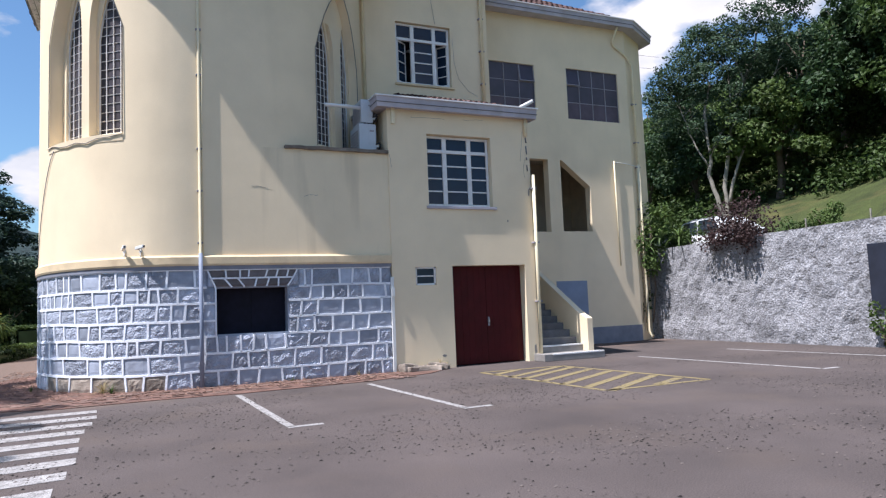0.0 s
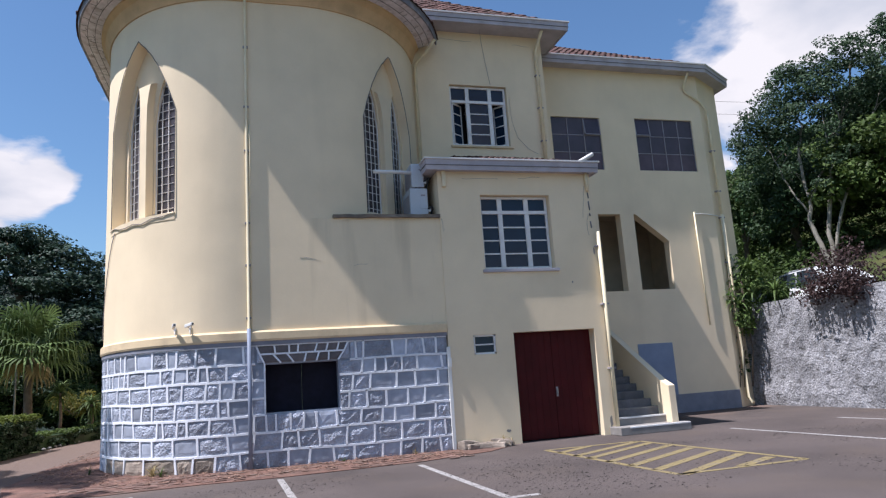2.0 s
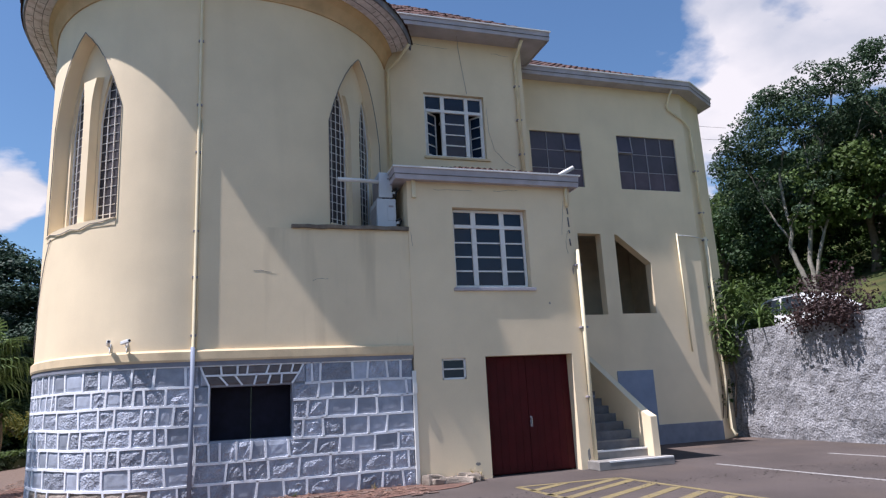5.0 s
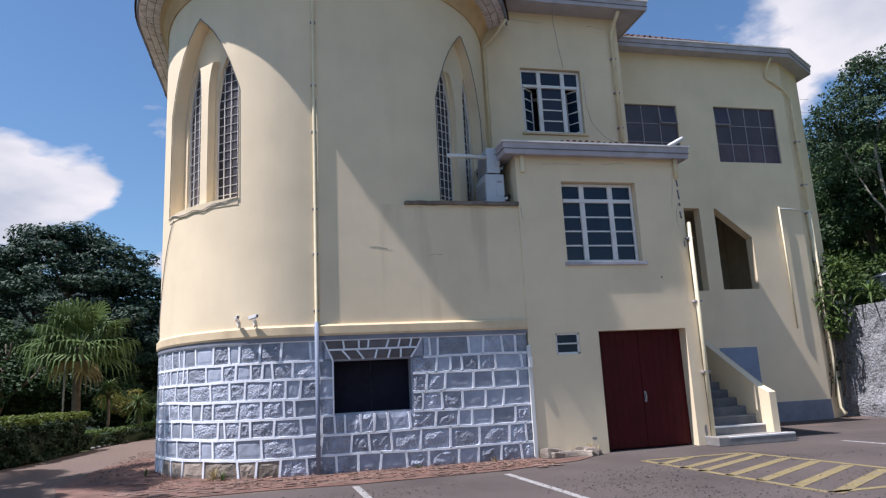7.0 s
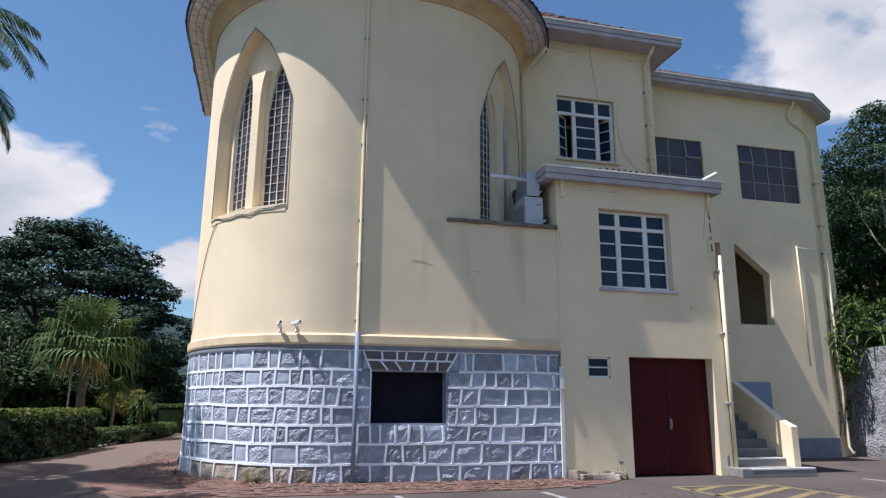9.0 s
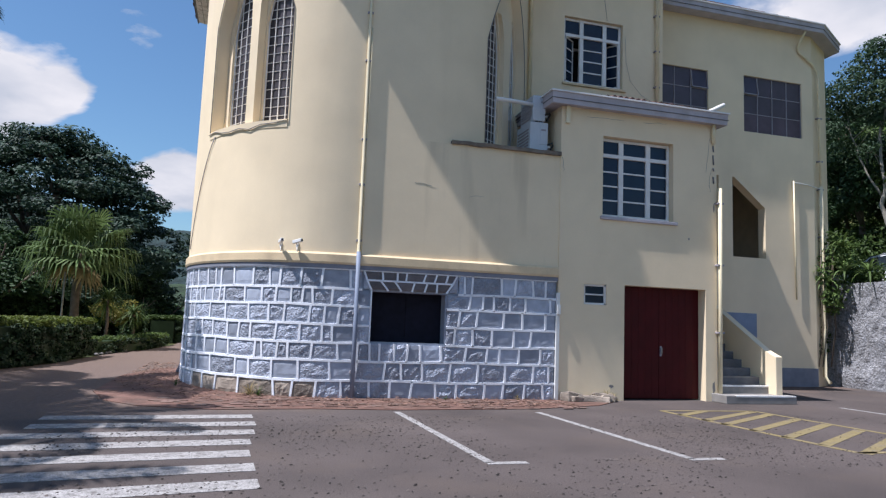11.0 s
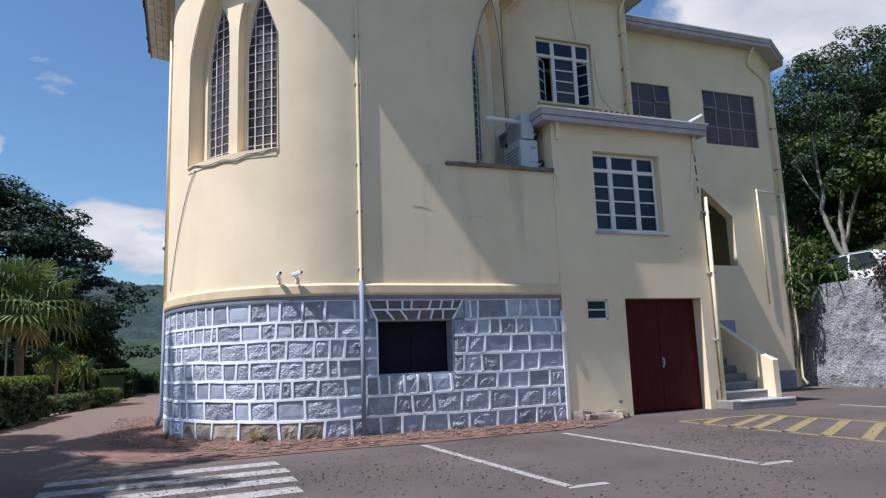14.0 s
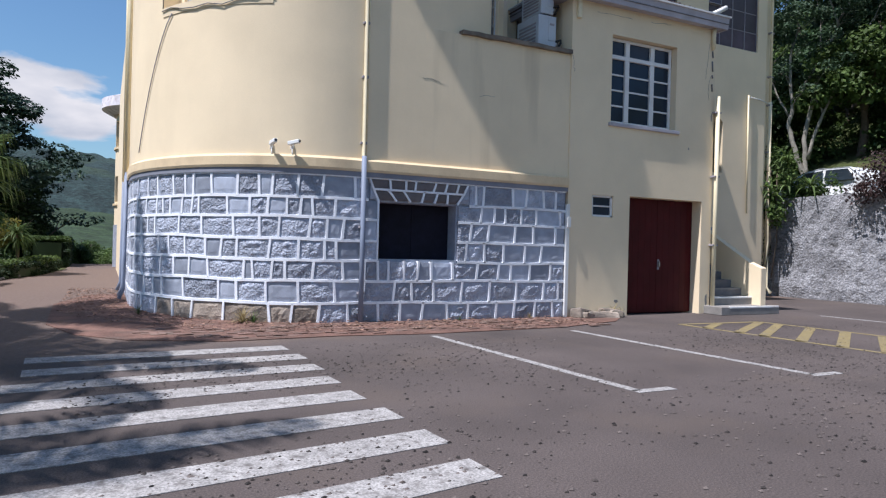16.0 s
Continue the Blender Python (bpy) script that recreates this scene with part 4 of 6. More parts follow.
# ---- stairs beside the annex ----
st = empty("staircase", (9.2, 14.6, 0))
tagged(st, "concrete outdoor stairs with a plastered parapet beside the annex", "staircase")
st_x0, st_x1 = 9.24, 10.52
def st_part(name, bm, m, label=""):
    ob = part(name, bm, m, None, label)
    ob.parent = st
    ob.matrix_parent_inverse = st.matrix_basis.inverted()
    return ob
for i in range(13):
    y0 = 14.62 + i * 0.29
    x1 = st_x1 + (0.32 if i == 0 else 0.18 if i == 1 else 0)
    st_part("step", box_bm(st_x0 - (0.22 if i == 0 else 0.0), x1, y0 if i else 14.45, y0 + 0.33 if i < 12 else 18.9, 0.0 if i < 2 else i * 0.178 - 0.1, (i + 1) * 0.178, 0.012), CONCL if i < 2 else CONC)
for i in range(3):
    y0 = 14.45 if i == 0 else 14.62 + i * 0.29
    st_part("nosing", box_bm(st_x0 + 0.02, st_x1 + (0.31 if i == 0 else 0.17 if i == 1 else 0.0) - 0.01, y0 - 0.006, y0 + 0.05, (i + 1) * 0.178 - 0.03, (i + 1) * 0.178 + 0.004, 0.003), WHITE if i < 2 else CONCL, "worn white painted step edge")
bm = bmesh.new()
prof = [(14.68, 0.0), (14.68, 1.02), (15.0, 1.12), (18.9, 3.45), (18.9, 0.0)]
vs = [[bm.verts.new((x, y, z)) for y, z in prof] for x in (10.50, 10.68)]
bm.faces.new(vs[0]), bm.faces.new(vs[1][::-1])
for i in range(5):
    j = (i + 1) % 5
    bm.faces.new((vs[0][i], vs[1][i], vs[1][j], vs[0][j]))
bmesh.ops.bevel(bm, geom=bm.edges[:], offset=0.012, segments=1, affect="EDGES")
st_part("parapet", bm, PLASTER, "yellow plastered sloping parapet")


# ---- garage door ----
gd = empty("door_1", (DX0, AY + 0.28, 0))
tagged(gd, "closed dark red double garage door", "door", kind="structure")
def child(ob, par):
    ob.parent = par
    ob.matrix_parent_inverse = par.matrix_basis.inverted()
    return ob
mid = (DX0 + DX1) / 2
for x0, x1 in ((DX0, mid - 0.004), (mid + 0.004, DX1)):
    bm = box_bm(x0, x1, AY + 0.27, AY + 0.32, 0.02, DZ, 0.004)
    nb = 6
    child(part("leaf", bm, RED, None, "dark red boarded door leaf"), gd)
    for k in range(nb):
        xa = x0 + (x1 - x0) * k / nb
        child(part("board", box_bm(xa + 0.0015, x0 + (x1 - x0) * (k + 1) / nb - 0.0015, AY + 0.262, AY + 0.27, 0.03, DZ - 0.01, 0.003), RED), gd)
child(part("handle", box_bm(mid + 0.03, mid + 0.055, AY + 0.2, AY + 0.255, 1.0, 1.12, 0.008), METAL, None, "metal door handle"), gd)
child(part("lock_plate", box_bm(mid + 0.02, mid + 0.07, AY + 0.245, AY + 0.255, 0.94, 1.16, 0.003), METALG, None, "metal lock plate"), gd)


# ---- windows ----
def sash_window(name, x0, x1, z0, z1, y, cols, rows, transom, label, glass, opened=()):
    """A white timber window: frame, mullions, a transom row on top, glazing bars and panes. opened: columns whose casement stands out."""
    w = empty(name, (x0, y, z0))
    tagged(w, label, "window", kind="structure")
    d0, d1 = y, y + 0.07
    t = 0.06
    for b in ((x0, x0 + t, z0, z1), (x1 - t, x1, z0, z1), (x0 + t, x1 - t, z1 - t, z1), (x0 + t, x1 - t, z0, z0 + t)):
        child(part("frame", box_bm(b[0], b[1], d0, d1, b[2], b[3], 0.006), WHITE), w)
    cx = [x0 + t + (x1 - x0 - 2 * t) * c for c in cols]
    zt = z0 + (z1 - z0) * transom
    for c in cx[1:-1]:
        child(part("mullion", box_bm(c - 0.055, c + 0.055, d0 - 0.012, d1, z0 + t, z1 - t, 0.006), WHITE), w)
    child(part("transom", box_bm(x0 + t, x1 - t, d0 - 0.02, d1 - 0.004, zt - 0.04, zt + 0.04, 0.006), WHITE), w)
    for i in range(len(cx) - 1):
        a = cx[i] + (0.055 if i else 0)
        b = cx[i + 1] - (0.055 if i < len(cx) - 2 else 0)
        child(part("pane", box_bm(a, b, y + 0.035, y + 0.041, zt + 0.04, z1 - t), glass, None, "dark window glass"), w)
        lo, hi = z0 + t, zt - 0.04
        if i in opened:
            hinge = a if i == 0 else b
            sgn = 1 if i == 0 else -1
            cas = empty("casement")
            child(cas, w)
            ang = radians(36 if sgn > 0 else 52) * sgn
            m = Matrix.Translation((hinge, y + 0.0, 0)) @ Matrix.Rotation(ang, 4, "Z") @ Matrix.Translation((-hinge, -y, 0))
            wd = b - a
            xa, xb = (hinge, hinge + wd) if sgn > 0 else (hinge - wd, hinge)
            bits = [(xa, xa + 0.035, lo, hi), (xb - 0.035, xb, lo, hi), (xa, xb, lo, lo + 0.04), (xa, xb, hi - 0.04, hi)]
            bits += [(xa, xb, lo + (hi - lo) * k / rows - 0.012, lo + (hi - lo) * k / rows + 0.012) for k in range(1, rows)]
            bmc = bmesh.new()
            for q in bits:
                box_bm(q[0], q[1], y - 0.02, y + 0.02, q[2], q[3], 0, bmc)
            bmc.transform(m)
            cas_f = part("casement_frame", bmc, WHITE)
            child(cas_f, w)
            bmg = box_bm(xa + 0.03, xb - 0.03, y - 0.003, y + 0.003, lo + 0.03, hi - 0.03)
            bmg.transform(m)
            child(part("pane", bmg, glass), w)
            bpy.data.objects.remove(cas)
            continue
        for k in range(rows):
            za, zb = lo + (hi - lo) * k / rows, lo + (hi - lo) * (k + 1) / rows
            child(part("pane", box_bm(a, b, y + 0.035, y + 0.041, za, zb), glass, None, "dark window glass"), w)
            if k:
                child(part("glazing_bar", box_bm(a, b, y + 0.015, y + 0.05, za - 0.017, za + 0.017, 0.004), WHITE), w)
    return w


sash_window("window_1", W1[0] + 0.01, W1[1] - 0.01, W1[2] + 0.01, W1[3] - 0.01, AY + 0.15, (0, 0.28, 0.70, 1), 4, 0.78, "white timber window with barred panes, closed", GLASSB)
tagged(part("window_sill_1", box_bm(W1[0] - 0.06, W1[1] + 0.09, AY - 0.05, AY + 0.1, W1[2] - 0.075, W1[2] - 0.003, 0.012), FASCIA), "chipped greyish white window sill", "sill", kind="structure")
sash_window("window_2", W2[0] + 0.01, W2[1] - 0.01, W2[2] + 0.01, W2[3] - 0.01, UY + 0.10, (0, 0.30, 0.73, 1), 4, 0.74, "white timber window with both side casements open", GLASSB, (0, 2))
tagged(part("window_sill_2", box_bm(W2[0] - 0.05, W2[1] + 0.08, UY - 0.05, UY + 0.1, W2[2] - 0.07, W2[2] - 0.003, 0.012), BAND), "cream window sill", "sill", kind="structure")


def steel_window(name, x0, x1, z0, z1, y, nx, nz, label, vent):
    """Steel casement window; vent names the column of the top pane that is tilted out."""
    w = empty(name, (x0, y, z0))
    tagged(w, label, "window", kind="structure")
    for i in range(nx):
        for k in range(nz):
            xa, xb = x0 + (x1 - x0) * i / nx, x0 + (x1 - x0) * (i + 1) / nx
            za, zb = z0 + (z1 - z0) * k / nz, z0 + (z1 - z0) * (k + 1) / nz
            pane_bm = box_bm(xa + 0.008, xb - 0.008, y, y + 0.008, za + 0.008, zb - 0.008)
            if k == nz - 1 and i == vent:
                tilt = Matrix.Translation((0, y, zb)) @ Matrix.Rotation(radians(-7), 4, "X") @ Matrix.Translation((0, -y, -zb))
                pane_bm.transform(tilt)
                frame_bm = bmesh.new()
                for q in ((xa, xa + 0.03, za, zb), (xb - 0.03, xb, za, zb), (xa, xb, za, za + 0.03)):
                    box_bm(q[0], q[1], y - 0.015, y + 0.015, q[2], q[3], 0, frame_bm)
                frame_bm.transform(tilt)
                child(part("vent_frame", frame_bm, METALG, None, "grey steel frame of a tilted vent"), w)
            child(part("pane", pane_bm, GLASSM2 if k == 0 else GLASSM, None, "dusty mauve glass pane"), w)
    for i in range(nx + 1):
        x = x0 + (x1 - x0) * i / nx
        child(part("glazing_bar", box_bm(x - 0.014, x + 0.014, y - 0.02, y + 0.02, z0, z1, 0.003), METALG if 0 < i < nx else GREYPAINT), w)
    for k in range(nz + 1):
        z = z0 + (z1 - z0) * k / nz
        child(part("glazing_bar", box_bm(x0, x1, y - 0.015, y + 0.018, z - 0.012, z + 0.012, 0.003), METALG if 0 < k < nz else GREYPAINT), w)
    return w


steel_window("window_3", P1[0], P1[1], P1[2], P1[3], GY + 0.07, 3, 3, "dark steel framed window with dusty panes", 2)
steel_window("window_4", P2[0], P2[1], P2[2], P2[3], GY + 0.07, 4, 3, "dark steel framed window with dusty panes", 0)
# vent
vw = empty("vent_window", (VENT[0], AY, VENT[2]))
tagged(vw, "small louvred ventilation window in a pale frame", "vent", kind="structure")
for b in ((VENT[0], VENT[0] + 0.045, VENT[2], VENT[3]), (VENT[1] - 0.045, VENT[1], VENT[2], VENT[3]), (VENT[0], VENT[1], VENT[2], VENT[2] + 0.04), (VENT[0], VENT[1], VENT[3] - 0.04, VENT[3]), (VENT[0], VENT[1], 2.19, 2.22)):
    child(part("frame", box_bm(b[0], b[1], AY + 0.03, AY + 0.1, b[2], b[3], 0.004), WHITE), vw)
for z in (2.06, 2.25):
    child(part("pane", box_bm(VENT[0] + 0.04, VENT[1] - 0.04, AY + 0.06, AY + 0.068, z - 0.03, z + 0.14), GLASSB), vw)
# basement window: near-black panels deep in the stone stand for its unlit inside
bs = empty("window_basement", (WX0, FRONT + 0.3, WZ0))
tagged(bs, "basement window in the stone base closed by near-black panels for its unlit inside", "window", kind="structure")
for x0, x1 in ((WX0, 2.138), (2.142, WX1)):
    child(part("shutter", box_bm(x0, x1, FRONT + 0.33, FRONT + 0.37, WZ0 - 0.01, WZ1 + 0.01, 0.006), DARKVOID), bs)

# ---- plants ----
def leaf_cloud(name, clumps, per, size, material, parent=None, label="", seed=1, flat_=0.5, aspect=0.6):
    """Many small folded leaves round clump centres (x, y, z, rx, ry, rz), one mesh."""
    rg = np.random.RandomState(seed)
    cl = np.array(clumps, float)
    n = len(cl) * per
    idx = np.repeat(np.arange(len(cl)), per)
    d = rg.normal(size=(n, 3))
    d /= np.linalg.norm(d, axis=1)[:, None]
    rad = rg.uniform(0.45, 1.05, n) ** 0.6
    c = cl[idx, :3] + d * cl[idx, 3:6] * rad[:, None]
    nrm = d * 0.6 + rg.normal(size=(n, 3)) * 0.55 + np.array([0, 0, flat_])
    nrm /= np.linalg.norm(nrm, axis=1)[:, None]
    t = np.cross(nrm, rg.normal(size=(n, 3)))
    t /= np.linalg.norm(t, axis=1)[:, None] + 1e-9
    b = np.cross(nrm, t)
    s = (size * rg.uniform(0.6, 1.3, n))[:, None]
    v = np.empty((n, 4, 3))
    v[:, 0] = c - t * s
    v[:, 1] = c + b * s * aspect - nrm * s * 0.15
    v[:, 2] = c + t * s
    v[:, 3] = c - b * s * aspect - nrm * s * 0.15
    me = bpy.data.meshes.new(name)
    me.from_pydata(v.reshape(-1, 3).tolist(), [], np.arange(n * 4).reshape(-1, 4).tolist())
    me.materials.append(material)
    ob = new(name, me)
    if parent:
        ob.parent = parent
    if label:
        ob["label"] = label
    return ob


def crown_clumps(rg, n, r, h, z0, clump, hollow=0.5, squash=0.7):
    out = []
    for _ in range(n):
        a, c = rg.uniform(0, 2 * math.pi), rg.uniform(-0.55, 1.0)
        k = rg.uniform(hollow, 1.0)
        w = math.sqrt(max(0, 1 - c * c)) if c > 0 else 1.0
        s = clump * rg.uniform(0.6, 1.3)
        out.append((r * k * w * math.cos(a), r * k * w * math.sin(a), z0 + h * 0.5 * (1 + c * k), s, s, s * squash))
    return out


def branches(rg, base, height, spread, n, r0, depth=2):
    """Trunk and forking limbs, as one list of tubes."""
    v, f = [], []

    def add(pts, r_a, r_b, sides):
        radii = [r_a + (r_b - r_a) * i / (len(pts) - 1) for i in range(len(pts))]
        tv, tf = tube_data(pts, 0, sides, radii)
        o = len(v)
        v.extend(tv)
        f.extend([tuple(k + o for k in q) for q in tf])

    def grow(p, d, length, r, level):
        pts = [p]
        q = p.copy()
        dd = d.copy()
        for i in range(5):
            dd = (dd + Vector((rg.uniform(-1, 1), rg.uniform(-1, 1), rg.uniform(-0.2, 0.7))) * 0.16).normalized()
            q = q + dd * (length / 5)
            pts.append(q.copy())
        add(pts, r, r * 0.55, 7 if level == 0 else 5)
        if level < depth:
            for k in range(n):
                at = pts[rg.choice((3, 4, 5))]
                a = rg.uniform(0, 2 * math.pi)
                side = Vector((math.cos(a), math.sin(a), 0)) * spread
                grow(at.copy(), (dd + side + Vector((0, 0, 0.25))).normalized(), length * rg.uniform(0.5, 0.75), r * 0.5, level + 1)
    grow(Vector(base), Vector((0, 0, 1)), height, r0, 0)
    return v, f


def make_tree(seed, height, radius, leaf_m, bark_m, label, leaves=70, n_clumps=60, size=0.175, trunk=0.3, squash=0.75, clump=0.24, hollow=0.5):
    rg = random.Random(seed)
    t = empty("tree")
    tagged(t, label, "tree", "hillside trees")
    v, f = branches(rg, (0, 0, -0.5), height * 0.5, 0.7, 3, trunk)
    mesh_ob("trunk", v, f, bark_m, t, smooth=True)
    cl = crown_clumps(rg, n_clumps, radius, height * 0.88, height * 0.12, radius * clump * 1.2, hollow, squash)
    leaf_cloud("crown", cl, leaves, size, leaf_m, t, seed=seed)
    return t


rgf = random.Random(11)
protos = [make_tree(21, 9.5, 3.6, LEAF, BARKD, "leafy green tree on the wooded hillside", 150, 70),
          make_tree(22, 11.0, 3.9, LEAFD, BARKD, "dark green tree on the wooded hillside", 150, 75),
          make_tree(23, 8.0, 3.4, LEAFL, BARKD, "light green tree on the wooded hillside", 140, 65),
          make_tree(24, 10.0, 4.2, LEAFD, BARKD, "broad dark green tree on the wooded hillside", 150, 80)]
spots = []
for row in range(9):
    for k in range(11):
        x = 30.6 + row * 4.6 + rgf.uniform(-1.5, 1.5)
        y = 15.5 + k * 4.7 + rgf.uniform(-1.7, 1.7) + row * 1.2
        spots.append((x, y))
for y in (29.0, 32, 35, 38, 42, 46):
    spots.append((21.5 + rgf.uniform(-1, 1), y)), spots.append((24.6 + rgf.uniform(-1, 1), y + 1.6))
for i, (x, y) in enumerate(spots):
    s = rgf.uniform(0.8, 1.05)
    lean = (x - 1.3) / max(1.0, y - 1.75)
    s *= 0.68 if lean < 1.0 else 0.76 if lean < 1.12 else 0.93
    if x < 27:
        s *= 0.8
    m = pose(x, y, hill_z(x, y) - 0.1, 0, 0, rgf.uniform(0, 360))
    p = protos[i % 4]
    if i < 4:
        p.matrix_basis = m @ Matrix.Diagonal((s, s, s, 1))
    else:
        c = copy_thing(p, m)
        c.scale = (s, s, s * rgf.uniform(0.9, 1.15))

# open-crowned tree with pale bare stems above the retaining wall
rg = random.Random(7)
bt = empty("tree", (28.0, 26.3, hill_z(28.0, 26.3) - 0.1))
bt.scale = (1.12, 1.12, 1.08)
tagged(bt, "open tree with pale bare forking stems and an airy crown", "tree")


def fan(d, z, k=0.0):
    """A point of the tree: d along its broad side, z up, k across it."""
    return Vector((0.67 * d + 0.74 * k, -0.74 * d + 0.67 * k, z))


stems = [((0.05, 0), (-0.25, 1.0), (-0.62, 2.5), (-0.50, 3.6), (-0.66, 5.6), (-0.3, 7.0), (-0.9, 8.4)),
         ((0.12, 0), (0.0, 1.8), (0.5, 4.6), (1.1, 6.6), (1.65, 8.0), (1.9, 9.4)),
         ((0.15, 0.9), (0.62, 2.7), (1.3, 4.4), (2.1, 6.2), (2.9, 8.0)),
         ((-0.48, 3.4), (0.05, 4.4), (0.55, 5.6), (0.5, 7.4), (0.2, 8.8)),
         ((-0.60, 2.9), (-1.3, 4.4), (-1.7, 6.0), (-2.3, 7.2)),
         ((1.2, 6.8), (0.8, 8.0), (0.9, 9.4)),
         ((0.75, 3.0), (0.35, 3.7), (0.25, 4.3))]
ends = []
for k, pts in enumerate(stems):
    fine = []
    P = [fan(d, z, 0.25 * math.sin(k * 2.1) * z / 8) for d, z in pts]
    for a, b in zip(P[:-1], P[1:]):
        for q in range(4):
            fine.append(a.lerp(b, q / 4) + Vector((rg.uniform(-1, 1), rg.uniform(-1, 1), 0)) * 0.05)
    fine.append(P[-1])
    r0 = (0.125, 0.115, 0.08)[k] if k < 3 else 0.05
    tube("limb", fine, 0, BARK, bt, sides=8, radii=[r0 * (1 - 0.82 * i / (len(fine) - 1)) for i in range(len(fine))])
    for e in fine[len(fine) // 2:]:
        q = e + Vector((rg.uniform(-1.2, 1.2), rg.uniform(-1.2, 1.2), rg.uniform(0.1, 1.1)))
        tube("twig", [e, e.lerp(q, 0.5) + Vector((0, 0, 0.1)), q], 0, BARK, bt, sides=4, radii=[0.022, 0.014, 0.006])
        ends.append((*q, 0.5, 0.5, 0.22))
# the crown: low on the side of the house, high over the slope
for _ in range(150):
    d = rg.uniform(-2.9, 3.8)
    top = 7.0 + 2.2 * min(1.0, max(0.0, (d + 2.9) / 1.4)) + 0.32 * max(0.0, d + 1.5)
    p = fan(d, top - 2.9 * rg.random() ** 1.3, rg.uniform(-1.6, 1.6))
    ends.append((*p, rg.uniform(0.4, 0.75), rg.uniform(0.4, 0.75), rg.uniform(0.18, 0.3)))
leaf_cloud("crown", ends, 100, 0.075, LEAFA, bt, "thin airy foliage", seed=5)

# undergrowth on the hillside edge
ug = []
rg = random.Random(17)
for _ in range(330):
    x, y = rg.uniform(26.0, 37), rg.uniform(9, 46)
    if x < 29.5 and y < 27:
        continue
    s = rg.uniform(0.6, 1.3)
    ug.append((x, y, hill_z(x, y) + s * 0.6, s, s, s * 0.9))
for _ in range(60):
    x, y = rg.uniform(17.4, 21), rg.uniform(21.5, 34)
    s = rg.uniform(0.4, 0.9)
    ug.append((x, y, hill_z(x, y) + s * 0.7, s, s, s))
tagged(leaf_cloud("undergrowth", ug, 130, 0.115, LEAF, seed=9), "dense green undergrowth at the foot of the woods", "undergrowth", kind="stuff")


def shrub(name, x, y, z, r, h, material, label, seed, n=22, per=60, size=0.06, stems=True, category="shrub"):
    rg = random.Random(seed)
    e = empty(name, (x, y, z))
    tagged(e, label, category)
    cl = [(rg.uniform(-r, r) * 0.75, rg.uniform(-r, r) * 0.75, rg.uniform(0.15, 1.0) * h * (1 - 0.3 * rg.random()), r * 0.33, r * 0.33, h * 0.22) for _ in range(n)]
    if stems:
        v, f = [], []
        for c in cl:
            tv, tf = tube_data([(0, 0, 0), (c[0] * 0.5, c[1] * 0.5, c[2] * 0.6), c[:3]], 0, 4, [0.02, 0.014, 0.006])
            o = len(v)
            v += tv
            f += [tuple(k + o for k in q) for q in tf]
        mesh_ob("stems", v, f, BARKD, e)
    leaf_cloud("foliage", cl, per, size, material, e, seed=seed)
    return e


pb = shrub("shrub", 17.2, 15.5, 2.75, 1.15, 1.75, LEAFP, "purple-brown bushy shrub spilling over the retaining wall", 31, 46, 80, 0.05)
hang = [(-0.65 + random.Random(i).uniform(-0.2, 0.15), random.Random(i + 50).uniform(-0.9, 0.9), random.Random(i + 90).uniform(0.35, 0.8), 0.16, 0.2, 0.16) for i in range(26)]
leaf_cloud("hanging_foliage", hang, 40, 0.045, LEAFP, pb, seed=33)
shrub("shrub", 17.6, 12.9, 2.8, 0.5, 1.1, LEAFL, "small rounded light green shrub above the wall", 34, 20, 60, 0.05)
shrub("shrub", 17.5, 14.0, 2.78, 0.6, 0.9, LEAF, "low green shrub above the wall", 35, 20, 60, 0.05)
shrub("shrub", 17.4, 17.9, 2.73, 0.5, 1.05, LEAF, "rounded green shrub beside the parked car", 36, 20, 60, 0.05)
shrub("shrub", 17.6, 19.2, 2.7, 0.8, 1.2, LEAF, "green shrub on top of the retaining wall", 37, 24, 60, 0.06)
shrub("shrub", 16.6, 10.9, 0.0, 0.45, 1.1, LEAFL, "leafy green plant at the foot of the retaining wall", 38, 18, 50, 0.06)
# opening drawn as a solid box, its darkness put into the colour
tagged(part("wall_niche", box_bm(16.70, 16.95, 9.3, 11.3, 0.95, 2.6, 0.01), DARKBLUE), "dark blue-grey box standing for the dark opening in the retaining wall", "shutter", kind="structure")
for i in range(4):
    tagged(part("fence_post", box_bm(17.29, 17.325, 13.4 - i * 1.9, 13.435 - i * 1.9, 2.7, 3.55, 0.005), BARK), "thin weathered wooden fence post", "fence post", "fence posts")


def blades(name, n, length, width, material, parent, seed, droop=0.6, z=0.0, up=0.5, center=(0, 0)):
    """Strap leaves that arch out from one point, one mesh."""
    rg = random.Random(seed)
    v, f = [], []
    for _ in range(n):
        a, el = rg.uniform(0, 2 * math.pi), rg.uniform(up - 0.5, up + 0.8)
        L = length * rg.uniform(0.7, 1.15)
        dirv = Vector((math.cos(a), math.sin(a), 0))
        sidev = Vector((-math.sin(a), math.cos(a), 0))
        p = Vector((center[0], center[1], z))
        o = len(v)
        segs = 5
        for i in range(segs + 1):
            k = i / segs
            w = width * (1 - k) ** 0.6 * (0.6 + 0.8 * min(1, k * 4))
            v += [p - sidev * w / 2, p + sidev * w / 2]
            ang = el - droop * 2.0 * k
            p = p + (dirv * math.cos(ang) + Vector((0, 0, 1)) * math.sin(ang)) * (L / segs)
        for i in range(segs):
            f.append((o + 2 * i, o + 2 * i + 1, o + 2 * i + 3, o + 2 * i + 2))
    return mesh_ob(name, v, f, material, parent)


